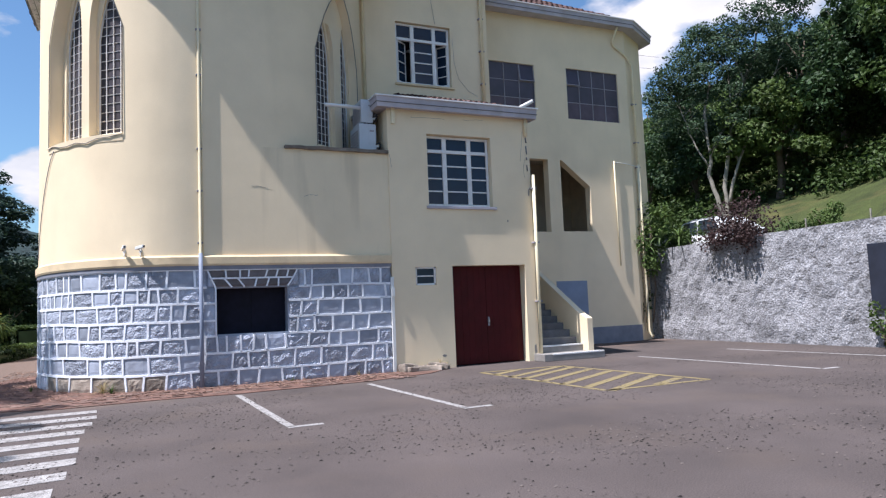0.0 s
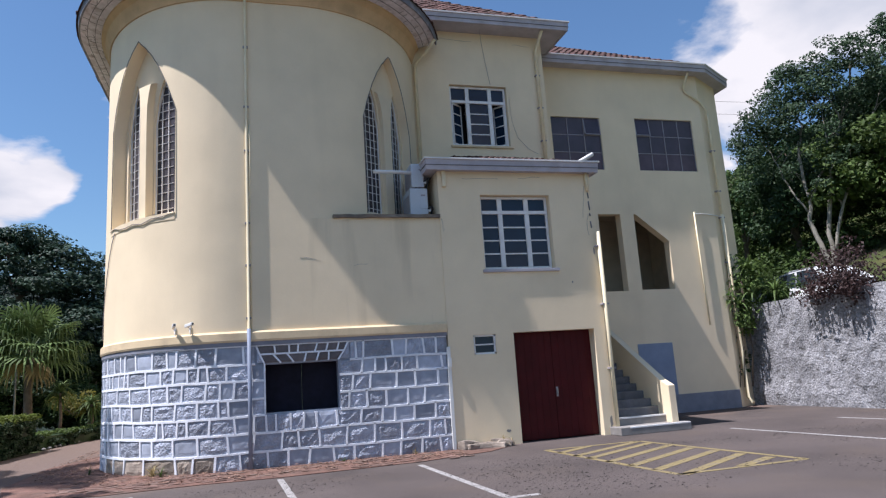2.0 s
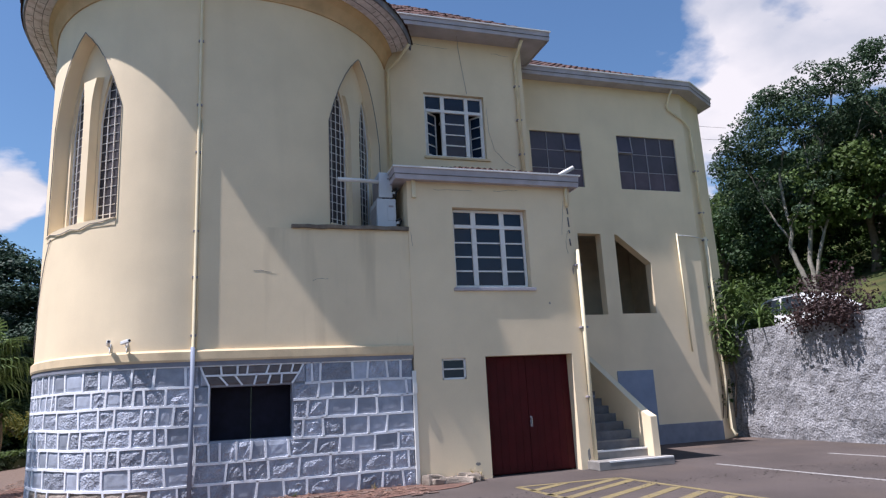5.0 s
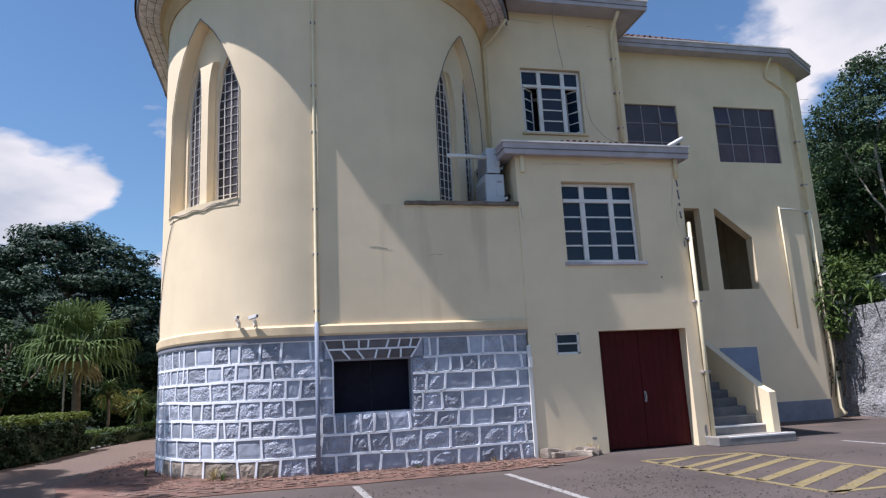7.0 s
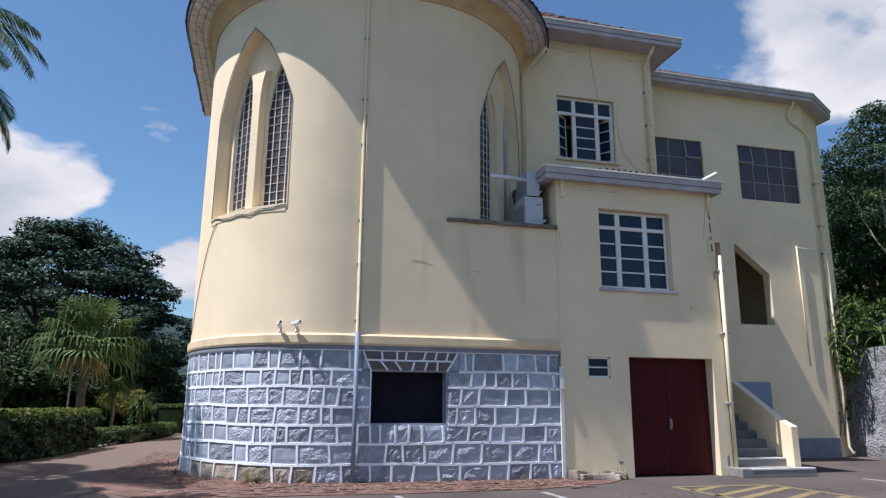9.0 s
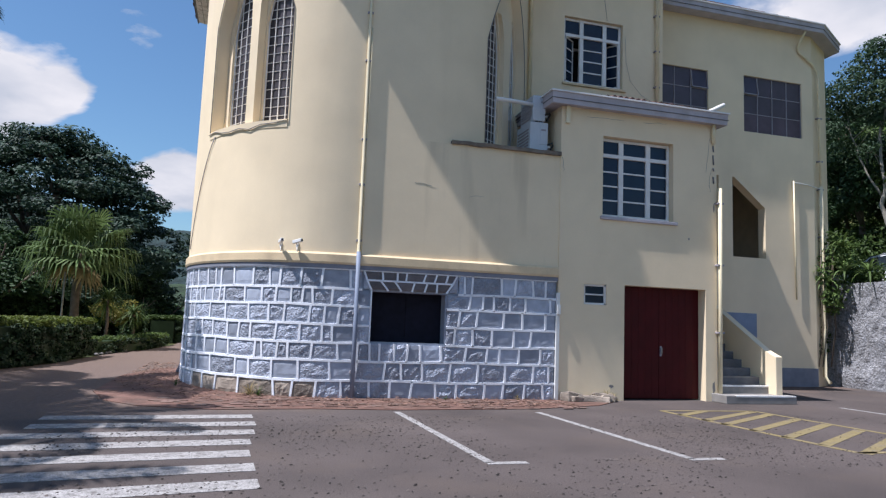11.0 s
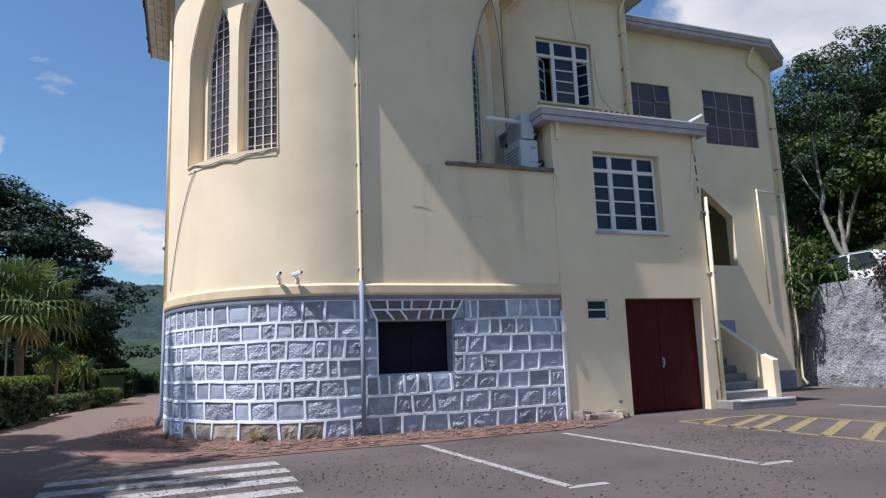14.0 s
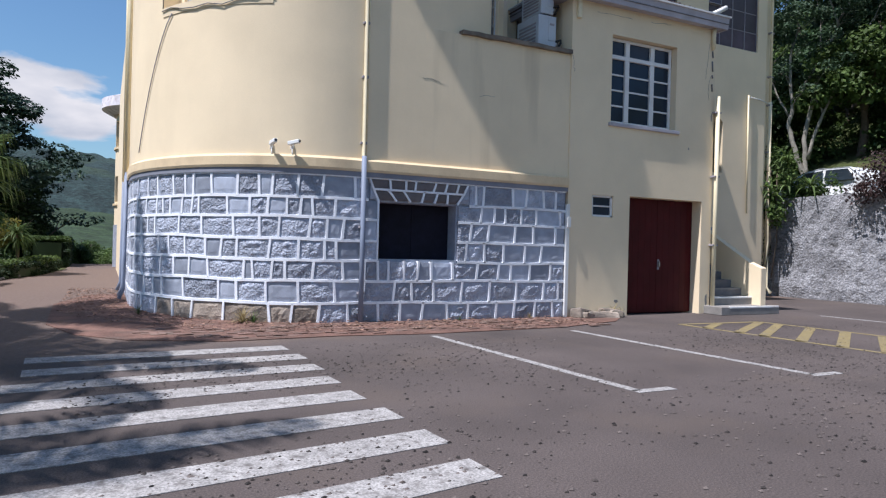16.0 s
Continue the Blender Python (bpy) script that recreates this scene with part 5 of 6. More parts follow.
# creeper and strap-leaved plants in the corner of wing and retaining wall
cr_ = empty("creeper", (16.3, 19.3, 3.0))
tagged(cr_, "tangled creeper and strap-leaved plants hanging over the wall corner", "creeper")
rg = random.Random(41)
cl = [(rg.uniform(-0.4, 0.7), rg.uniform(-0.7, 0.4), rg.uniform(-0.7, 1.7), 0.3, 0.3, 0.3) for _ in range(40)]
leaf_cloud("foliage", cl, 45, 0.07, LEAFL, cr_, seed=42)
cl = [(rg.uniform(-0.35, 0.4), rg.uniform(-0.5, 0.2), rg.uniform(-2.0, 0.0), 0.16, 0.2, 0.25) for _ in range(16)]
leaf_cloud("hanging_foliage", cl, 30, 0.06, LEAF, cr_, seed=43)
for i, (x, y, z) in enumerate(((0.3, -0.7, 0.5), (0.7, -1.2, 0.5), (-0.1, -0.4, 0.2), (0.5, -0.5, 1.3))):
    blades("strap_leaves", 22, 0.85, 0.06, LEAFL if i % 2 else FROND, cr_, 44 + i, 0.85, z, 0.5, (x, y))
for i in range(5):
    x = rg.uniform(-0.3, 0.3)
    tube("stem", [(x, -0.4, 1.2), (x - 0.1, -0.45, 0.0), (x + 0.05, -0.4, -1.2), (x - 0.12, -0.35, -2.4)], 0.014, BARKD, cr_, sides=5)

# ---- garden on the far side: hedge, palms, large tree ----
def hedge_block(name, pts, width, h, label, seed, material=LEAFL, per=42, size=0.05):
    e = empty(name, (pts[0][0], pts[0][1], 0))
    tagged(e, label, "hedge")
    rg = random.Random(seed)
    cl = []
    for a, b in zip(pts[:-1], pts[1:]):
        a, b = Vector(a), Vector(b)
        L = (b - a).length
        d = (b - a) / L
        nn = Vector((-d.y, d.x))
        for _ in range(int(L * width * h * 64)):
            s, w, z = rg.uniform(0, L), rg.uniform(-0.5, 0.5) * width, rg.uniform(0.05, 1.0) * h
            if rg.random() < 0.5:
                w = math.copysign(width * 0.5, w)
            elif rg.random() < 0.6:
                z = h
            p = a + d * s + nn * w
            cl.append((p.x - pts[0][0], p.y - pts[0][1], z * 0.97, 0.13, 0.13, 0.1))
    # lit top and shaded sides are told apart by leaf colour
    leaf_cloud("foliage", [c for c in cl if c[2] > h * 0.86], per, size, material, e, "clipped top growth in a lighter leaf colour for sunlight", seed=seed)
    leaf_cloud("side_foliage", [c for c in cl if c[2] <= h * 0.86], per, size, LEAFH, e, "side growth in a darker leaf colour for shade", seed=seed + 500)
    a, b = Vector(pts[0]), Vector(pts[-1])
    bmh = bmesh.new()
    for p, q in zip(pts[:-1], pts[1:]):
        p, q = Vector(p), Vector(q)
        d = (q - p).normalized()
        nn = Vector((-d.y, d.x)) * width * 0.36
        quad = [p - nn, q - nn, q + nn, p + nn]
        lo = [bmh.verts.new((k.x - pts[0][0], k.y - pts[0][1], 0.0)) for k in quad]
        hi = [bmh.verts.new((k.x - pts[0][0], k.y - pts[0][1], h * 0.82)) for k in quad]
        bmh.faces.new(hi)
        for i in range(4):
            bmh.faces.new((lo[i], lo[(i + 1) % 4], hi[(i + 1) % 4], hi[i]))
    part("core", bmh, LEAFH, e, "hedge core in the dark leaf colour that stands for shade")
    return e


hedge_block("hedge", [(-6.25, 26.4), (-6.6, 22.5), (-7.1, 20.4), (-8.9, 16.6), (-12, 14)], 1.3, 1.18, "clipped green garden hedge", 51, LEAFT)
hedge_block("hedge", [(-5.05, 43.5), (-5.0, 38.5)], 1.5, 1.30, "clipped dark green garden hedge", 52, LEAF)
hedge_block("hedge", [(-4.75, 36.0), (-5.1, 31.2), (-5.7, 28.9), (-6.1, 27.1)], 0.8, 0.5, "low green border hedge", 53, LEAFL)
rg = random.Random(61)
for i in range(14):
    y = 26.8 + i * 0.42
    bm = bmesh.new()
    bmesh.ops.create_icosphere(bm, subdivisions=2, radius=0.12)
    for v in bm.verts:
        v.co *= 1 + 0.25 * noise.noise(v.co * 6 + Vector((i, 0, 0)))
        v.co.z *= 0.65
    ob = part("border_stone", bm, CONC)
    ob.location = (-5.62 + 0.055 * i + 0.03 * math.sin(i), y, 0.03)
    ob.scale = (0.62, 0.62, 0.62)
    tagged(ob, "rough grey border stone along the drive", "border stone", "border stones")
shrub("shrub", -6.6, 35.0, 0.9, 1.0, 1.0, LEAFY, "yellow flowering shrub behind the hedge", 62, 20, 60, 0.07)


def fan_palm(x, y, h, r, label, seed, trunk_r=0.15):
    p = empty("palm_tree", (x, y, 0))
    tagged(p, label, "palm tree")
    rg = random.Random(seed)
    pts = [(0.03 * math.sin(k), 0.03 * math.cos(k * 1.3), h * k / 8) for k in range(9)]
    tube("trunk", pts, 0, BARKD, p, sides=10, radii=[trunk_r * (1.15 - 0.25 * k / 8) for k in range(9)])
    for mtl, n, lo, hi, nm in ((FROND, 56, -0.5, 1.15, "frond"), (FRONDRY, 4, -1.1, -0.7, "dry_frond")):
        for _ in range(n):
            a, el = rg.uniform(0, 2 * math.pi), rg.uniform(lo, hi)
            L = r * rg.uniform(0.36, 0.52) * (0.7 if nm == "dry_frond" else 1.0)
            d = Vector((math.cos(a) * math.cos(el), math.sin(a) * math.cos(el), math.sin(el)))
            s = Vector((-math.sin(a), math.cos(a), 0))
            u = d.cross(s)
            c = Vector((0, 0, h)) + d * L
            v, f = [], []
            tv, tf = tube_data([(0, 0, h), c], 0.018, 4)
            v += tv
            f += tf
            for k in range(19):
                b = radians(-125 + 250 * k / 18)
                e1 = d * math.cos(b) + s * math.sin(b)
                ln = L * 0.95 * (0.75 + 0.25 * math.cos(b)) * rg.uniform(0.9, 1.05)
                wv = (s * math.cos(b) - d * math.sin(b)) * 0.05
                midp = c + e1 * ln * 0.55 - u * 0.03
                far = c + e1 * ln * 0.85 - Vector((0, 0, 1)) * ln * 0.16
                tip = c + e1 * ln * 0.98 - Vector((0, 0, 1)) * ln * rg.uniform(0.4, 0.75)
                o = len(v)
                v += [c - wv * 0.4, c + wv * 0.4, midp + wv, far + wv * 0.6, tip, far - wv * 0.6, midp - wv]
                f += [(o, o + 1, o + 2, o + 6), (o + 6, o + 2, o + 3, o + 5), (o + 5, o + 3, o + 4)]
            mesh_ob(nm, v, f, mtl, p)
    return p


fan_palm(-7.45, 31.5, 3.65, 2.5, "fan palm with green leaves and a dry drooping skirt", 71)
# thin pale trunk next to the palm, drawn as a plain tube
tagged(tube("lamp_post", [(-7.75, 30.9, 0), (-7.75, 30.9, 2.9)], 0.035, BARK), "slim pale trunk beside the fan palm", "post")


def yucca(x, y, h, L, label, seed):
    p = empty("yucca", (x, y, 0))
    tagged(p, label, "yucca")
    tube("trunk", [(0, 0, 0), (0.05, 0.02, h * 0.5), (0, 0, h)], 0, BARKD, p, sides=8, radii=[0.075, 0.06, 0.05])
    blades("leaves", 90, L, 0.05, FROND, p, seed, 0.75, h, 0.45)
    blades("leaves", 50, L * 0.9, 0.05, LEAFL, p, seed + 1, 0.9, h - 0.2, 0.1)
    return p


yucca(-6.2, 31.0, 1.9, 1.15, "tall spiky yucca with drooping leaves", 73)
yucca(-5.75, 34.4, 1.35, 0.95, "small spiky yucca beside the drive", 75)

# large dark tree with layered boughs
rg = random.Random(81)
lt = empty("tree", (-12.1, 46.0, 0.1))
tagged(lt, "large dark green spreading tree with layered boughs", "tree")
v, f = branches(rg, (0, 0, -0.5), 6.0, 0.9, 4, 0.55)
mesh_ob("trunk", v, f, BARKD, lt, smooth=True)
cl = []
for layer, (z, r) in enumerate(((1.5, 6.4), (3.2, 7.3), (5.0, 7.7), (6.8, 7.2), (8.5, 6.2), (10.1, 4.7), (11.4, 2.8))):
    for _ in range(int(10 + r * 9)):
        a = rg.uniform(0, 2 * math.pi)
        k = math.sqrt(rg.uniform(0.15, 1)) * (1 + 0.12 * math.sin(a * 5 + layer * 2))
        cl.append((r * k * math.cos(a), r * k * math.sin(a), z + rg.uniform(-0.7, 0.5) - 0.8 * k * k, rg.uniform(0.8, 1.5), rg.uniform(0.8, 1.5), rg.uniform(0.25, 0.45)))
leaf_cloud("crown", cl, 230, 0.125, LEAFB, lt, "dense dark foliage in layers", seed=82, flat_=1.3)
# bushes and trees behind the hedge
for i, (x, y, s, k) in enumerate(((-12.5, 36.5, 0.5, 1), (-15.5, 40, 0.7, 3), (-18.5, 36, 0.62, 1), (-21, 42, 0.8, 1), (-9.8, 41, 0.45, 3), (-15, 31, 0.4, 3), (-19, 29, 0.45, 1), (-24, 34, 0.8, 3), (-8.4, 44, 0.55, 3), (-6.9, 47, 0.4, 1), (-7.6, 40.5, 0.32, 1), (-4.5, 52, 0.3, 0), (-1.5, 56, 0.35, 2), (-6.5, 57, 0.42, 0), (-3.0, 62, 0.4, 2), (-7.5, 66, 0.6, 2), (-4.6, 70, 0.5, 0), (-1.6, 74, 0.55, 2), (1.2, 70, 0.5, 0), (-9.5, 74, 0.7, 0), (-6.0, 80, 0.6, 2), (-2.8, 84, 0.6, 0), (-10.5, 62, 0.6, 3))):
    c = copy_thing(protos[k], pose(x, y, -0.7 - max(0, y - 42) * 0.1, 0, 0, 40 * i))
    c.scale = (s * 1.25, s * 1.25, s)
    tagged(c, "leafy green tree in the garden behind the hedge", "tree", "garden trees")


def feather_palm(x, y, h, L, label, seed, n=20):
    p = empty("palm_tree", (x, y, 0))
    tagged(p, label, "palm tree")
    rg = random.Random(seed)
    tube("trunk", [(0.05 * math.sin(k), 0, h * k / 8) for k in range(9)], 0, BARK, p, sides=10, radii=[0.26 - 0.012 * k for k in range(9)])
    for i in range(n):
        a, el = 2 * math.pi * i / n + rg.uniform(-0.12, 0.12), rg.uniform(0.15, 1.05)
        ln = L * rg.uniform(0.85, 1.1)
        dv, sv = Vector((math.cos(a), math.sin(a), 0)), Vector((-math.sin(a), math.cos(a), 0))
        q = Vector((0, 0, h))
        spine = [q.copy()]
        for k in range(12):
            ang = el - 1.75 * (k / 12) ** 1.2
            q = q + (dv * math.cos(ang) + Vector((0, 0, 1)) * math.sin(ang)) * (ln / 12)
            spine.append(q.copy())
        v, f = tube_data(spine, 0, 4, [0.03 - 0.0021 * k for k in range(13)])
        for k in range(90):
            s = 0.12 + 0.88 * k / 90
            j = min(int(s * 12), 11)
            c = spine[j].lerp(spine[j + 1], s * 12 - j)
            tan = (spine[j + 1] - spine[j]).normalized()
            for sg in (-1, 1):
                w = 0.62 * math.sin(math.pi * min(1, 0.15 + s * 0.85)) ** 0.6 + 0.12
                tip = c + (sv * sg * 0.72 + tan * 0.55 - Vector((0, 0, 1)) * rg.uniform(0.25, 0.6)) * w
                m = c.lerp(tip, 0.45) + Vector((0, 0, 0.03))
                o = len(v)
                v += [c + tan * 0.012, m + tan * 0.024, tip, m - tan * 0.024, c - tan * 0.012]
                f.append((o, o + 1, o + 2, o + 3, o + 4))
        mesh_ob("frond", v, f, FRONDD, p)
    return p


feather_palm(-8.7, 12.1, 8.0, 4.0, "tall feather palm with arching fronds beside the drive", 91)
feather_palm(-9.0, 16.4, 8.5, 4.2, "tall feather palm with arching fronds", 92, 22)
# unseen palm, added to cast shade on the left of the crossing
feather_palm(-9.4, 7.7, 7.4, 4.2, "tall feather palm with arching fronds", 93, 23)

# ---- far hills ----
def ridge(name, pts, depth, material, label, seed, rough=6.0):
    """A wooded ridge: crest points (x, y, z) over its foot, bumpy with tree tops."""
    v, f = [], []
    nx, ny = 110, 16
    P = [Vector(p) for p in pts]
    for i in range(nx + 1):
        s = i / nx * (len(P) - 1)
        k = min(int(s), len(P) - 2)
        c = P[k].lerp(P[k + 1], s - k)
        out = Vector((c.x, c.y, 0)).normalized()
        for j in range(ny + 1):
            w = j / ny
            z = c.z * (1 - (1 - w) ** 1.6) - 10 * (1 - w)
            q = c - out * depth * (1 - w)
            z += rough * noise.noise((q.x * 0.03 + seed, q.y * 0.03, w * 3)) * (0.3 + 0.7 * w) + rough * 0.45 * noise.noise((q.x * 0.12, q.y * 0.12 + w * 6, seed))
            v.append((q.x, q.y, z))
    for i in range(nx):
        for j in range(ny):
            a = i * (ny + 1) + j
            f.append((a, a + ny + 1, a + ny + 2, a + 1))
    return tagged(mesh_ob(name, v, f, material, smooth=True), label, "hills", kind="structure")


HILLF = mat("far_woods", (0.016, 0.031, 0.029), 0.95, var=0.35, scale=0.06, grain=0.45, gscale=0.35, bump=1.0, bscale=0.3, bdist=2.0, stain=(0.045, 0.07, 0.03), stain_amount=0.6, stain_scale=0.02)
HILLN = mat("near_woods", (0.014, 0.026, 0.016), 0.95, var=0.35, scale=0.15, grain=0.45, gscale=0.9, bump=1.0, bscale=0.6, bdist=1.0)
ridge("backdrop_hills", [(-500, 560, 100), (-260, 640, 120), (-110, 660, 78), (-40, 640, 72), (20, 640, 64), (120, 660, 80), (300, 600, 140)], 320, HILLF, "distant wooded hills across the valley", 1)
HILLM = mat("valley_meadow", (0.024, 0.042, 0.017), 0.95, var=0.5, scale=0.12, grain=0.4, gscale=0.8, bump=1.0, bscale=0.5, bdist=1.0, stain=(0.02, 0.036, 0.018), stain_amount=0.9, stain_scale=0.06)
ridge("backdrop_meadow", [(-160, 270, 16), (-70, 290, 15), (-30, 300, 13), (0, 300, 10), (60, 310, 12), (140, 300, 16)], 150, HILLM, "green meadow slope with bushes in the valley", 3, 3.0)
ridge("backdrop_woods", [(-160, 60, 26), (-110, 120, 30), (-75, 150, 33), (-52, 165, 30), (-38, 172, 20), (-28, 178, 8)], 70, HILLN, "wooded slope beyond the garden", 2, 3.0)

# ---- pipes, cables and fittings on the building ----
def clip(pipe, x, y, z, r):
    ob = part("bracket", box_bm(x - r * 1.5, x + r * 1.5, y - r * 1.1, y + r * 1.3, z - 0.02, z + 0.02, 0.004), METALG)
    child(ob, pipe)


px, py = 1.085, FRONT - 0.036
pipe = empty("downpipe", (px, py, 0))
tagged(pipe, "cream painted downpipe running down the apse front", "downpipe")
child(tube("pipe_upper", [(px - 0.02, FRONT - 0.60, 10.60), (px - 0.02, FRONT - 0.50, 10.45), (px, py - 0.02, 10.18), (px, py, 9.95), (px, py, 2.80), (px, py - 0.045, 2.70)], 0.032, PIPE), pipe)
child(tube("conduit", [(px + 0.055, FRONT - 0.014, 7.3), (px + 0.058, FRONT - 0.014, 5.0), (px + 0.052, FRONT - 0.014, 2.76)], 0.012, PIPE), pipe)
child(tube("pipe_lower", [(px, py - 0.045, 2.78), (px + 0.005, py - 0.045, 1.2), (px, py - 0.045, 0.02)], 0.042, PIPEG, None, "blue-grey painted lower length of pipe"), pipe)
for z in (9.0, 7.6, 6.6, 5.0, 4.1, 3.0, 1.6, 0.5):
    clip(pipe, px, py + (0.02 if z > 2.8 else -0.02), z, 0.036)

px, py = AX1 + 0.02, AY - 0.09
pipe = empty("downpipe", (px, py, 0))
tagged(pipe, "cream downpipe on the annex corner", "downpipe")
child(tube("pipe_upper", [(AX1 - 0.12, AY - 0.07, 6.22), (AX1 - 0.12, AY - 0.055, 6.0), (AX1 - 0.11, AY - 0.05, 5.78)], 0.042, PIPE), pipe)
for za, zb in ((5.74, 5.60), (5.52, 5.30), (5.22, 5.15), (5.02, 4.86)):
    child(tube("pipe_remnant", [(AX1 - 0.10, AY - 0.012, za), (AX1 - 0.085, AY - 0.012, zb)], 0.016, CONC, None, "rusty remnant of a broken pipe"), pipe)
tagged(part("eave_bracket", box_bm(AX0 + 0.09, AX0 + 0.18, AY - 0.07, AY - 0.002, 5.84, 6.22, 0.01), PIPE), "short cream painted bracket under the annex eave", "bracket")
child(tube("pipe_lower", [(px, py, 4.75), (px, py, 2.4), (px - 0.02, py, 0.1)], 0.045, PIPE), pipe)
child(tube("pipe_foot", [(px - 0.02, py, 0.14), (px - 0.03, py - 0.06, 0.06), (px - 0.05, py - 0.2, 0.04)], 0.055, PIPE), pipe)
for z in (4.4, 3.0, 1.5):
    clip(pipe, px, py + 0.03, z, 0.055)

px, py = UX1 - 0.22, UY - 0.08
pipe = empty("downpipe", (px, py, 6))
tagged(pipe, "cream downpipe on the upper block", "downpipe")
child(tube("pipe", [(px + 0.05, UY - 0.5, 11.2), (px + 0.03, UY - 0.3, 11.0), (px, py, 10.75), (px, py, 7.4)], 0.05, PIPE), pipe)
for z in (10.0, 9.0, 8.0):
    clip(pipe, px, py + 0.03, z, 0.05)
px, py = 5.60, UY - 0.06
pipe = empty("downpipe", (px, py, 5))
tagged(pipe, "cream downpipe in the corner behind the apse", "downpipe")
child(tube("pipe", [(6.05, 16.9, 10.6), (5.85, 17.2, 10.35), (px, py, 10.1), (px, py, 5.2)], 0.045, PIPE), pipe)

px, py = 16.15, GY - 0.07
pipe = empty("downpipe", (px, py, 0))
tagged(pipe, "cream downpipe with a swan neck on the wing corner", "downpipe")
child(tube("pipe_upper", [(15.30, GY - 0.30, 11.0), (15.27, GY - 0.22, 10.85), (15.22, GY - 0.07, 10.55), (15.26, GY - 0.06, 10.42), (15.8, GY - 0.06, 10.08), (16.12, GY + 0.08, 9.88), (16.15, GY + 0.09, 9.7), (16.15, GY + 0.09, 6.1)], 0.04, PIPE), pipe)
child(tube("pipe_lower", [(16.15, GY + 0.09, 6.2), (16.15, GY + 0.09, 3.2), (16.15, GY + 0.08, 0.3), (16.17, GY - 0.1, 0.12)], 0.06, PIPE), pipe)
for z in (8.4, 7.0, 6.1, 4.6, 3.0):
    clip(pipe, 16.15, GY + 0.12, z, 0.06)
pipe = empty("conduit", (15.1, GY - 0.05, 3))
tagged(pipe, "thin white vent pipe on the wing wall", "conduit")
child(tube("pipe", [(14.98, GY - 0.06, 6.25), (15.0, GY - 0.06, 4.5), (15.02, GY - 0.06, 2.6)], 0.024, PIPE), pipe)
child(tube("branch", [(14.98, GY - 0.05, 6.2), (15.5, GY - 0.05, 6.18), (16.1, GY + 0.05, 6.12)], 0.012, PIPEW), pipe)
tagged(part("panel", box_bm(12.40, 13.60, GY - 0.025, GY + 0.01, 0.55, 2.12, 0.006), BLUEP), "blue-grey painted panel on the wing wall", "panel", kind="structure")

# flank pipes by the corner of the apse
for k, (yy, rr) in enumerate(((19.9, 0.05), (20.7, 0.045), (22.6, 0.05))):
    p = empty("downpipe", (-2.42, yy, 0))
    tagged(p, "cream downpipe on the church flank", "downpipe", "flank downpipes")
    child(tube("pipe", [(-2.36, yy, 10.1), (-2.36, yy, 2.65)], rr * 0.8, PIPE), p)
    child(tube("pipe_lower", [(-2.36, yy, 2.7), (-2.38, yy, 0.25), (-2.46, yy, 0.05)], rr * 0.8, PIPEG, None, "blue-grey painted lower length of pipe"), p)
cab_pts = []
for i in range(15):
    k = i / 14
    q = APSE.at(APSE.u_at_x(-1.78) - 1.25 * k ** 0.8, 0.02)
    cab_pts.append((q.x, q.y, 5.2 - 2.3 * k))
cab = tube("cable", cab_pts, 0.009, METALG)
tagged(cab, "thin grey cable down the apse wall", "cable")
tagged(tube("cable", [(7.5, UY - 0.3, 11.2), (7.62, UY - 0.02, 11.0), (7.72, UY - 0.02, 10.2), (7.8, UY - 0.02, 9.66)], 0.005, METALG), "thin grey cable above the upper window", "cable")
tagged(tube("cable", [(8.34, UY - 0.02, 9.3), (8.37, UY - 0.02, 8.6), (8.5, UY - 0.02, 8.1), (8.82, UY - 0.02, 7.75), (9.1, UY - 0.02, 7.62)], 0.004, METALG), "loose cable hanging beside the upper window", "cable")

# cameras on the band
for k, (x, tilt) in enumerate(((-0.36, -12), (-0.06, 25))):
    u = APSE.u_at_x(x)
    q = APSE.at(u, 0.0)
    e = empty("security_camera", (q.x, q.y, 2.86))
    tagged(e, "small white wall-mounted security camera", "camera", "security cameras")
    e.rotation_euler = (0, 0, radians(-18))
    e.scale = (0.78, 0.78, 0.78)
    part("mount", box_bm(-0.035, 0.035, -0.03, 0.02, -0.05, 0.06, 0.006), PIPEW, e)
    tube("arm", [(0, -0.02, 0), (0, -0.1, 0.01), (0.03, -0.16, 0.05)], 0.016, PIPEW, e)
    bm = box_bm(-0.042, 0.042, -0.13, 0.13, -0.042, 0.042, 0.014)
    bm.transform(pose(0.05, -0.2, 0.07, -10, 0, tilt + 40))
    part("housing", bm, PIPEW, e)
    bm = bmesh.new()
    bmesh.ops.create_cone(bm, cap_ends=True, segments=14, radius1=0.028, radius2=0.028, depth=0.02)
    bm.transform(pose(0.05, -0.2, 0.07, -10, 0, tilt + 40) @ pose(0, -0.135, 0, 90, 0, 0))
    part("lens", bm, BLACK, e, "dark round lens")
    tube("lead", [(0, -0.02, -0.04), (0.01, -0.035, -0.14), (0.0, -0.03, -0.22)], 0.012, PIPEW, e)

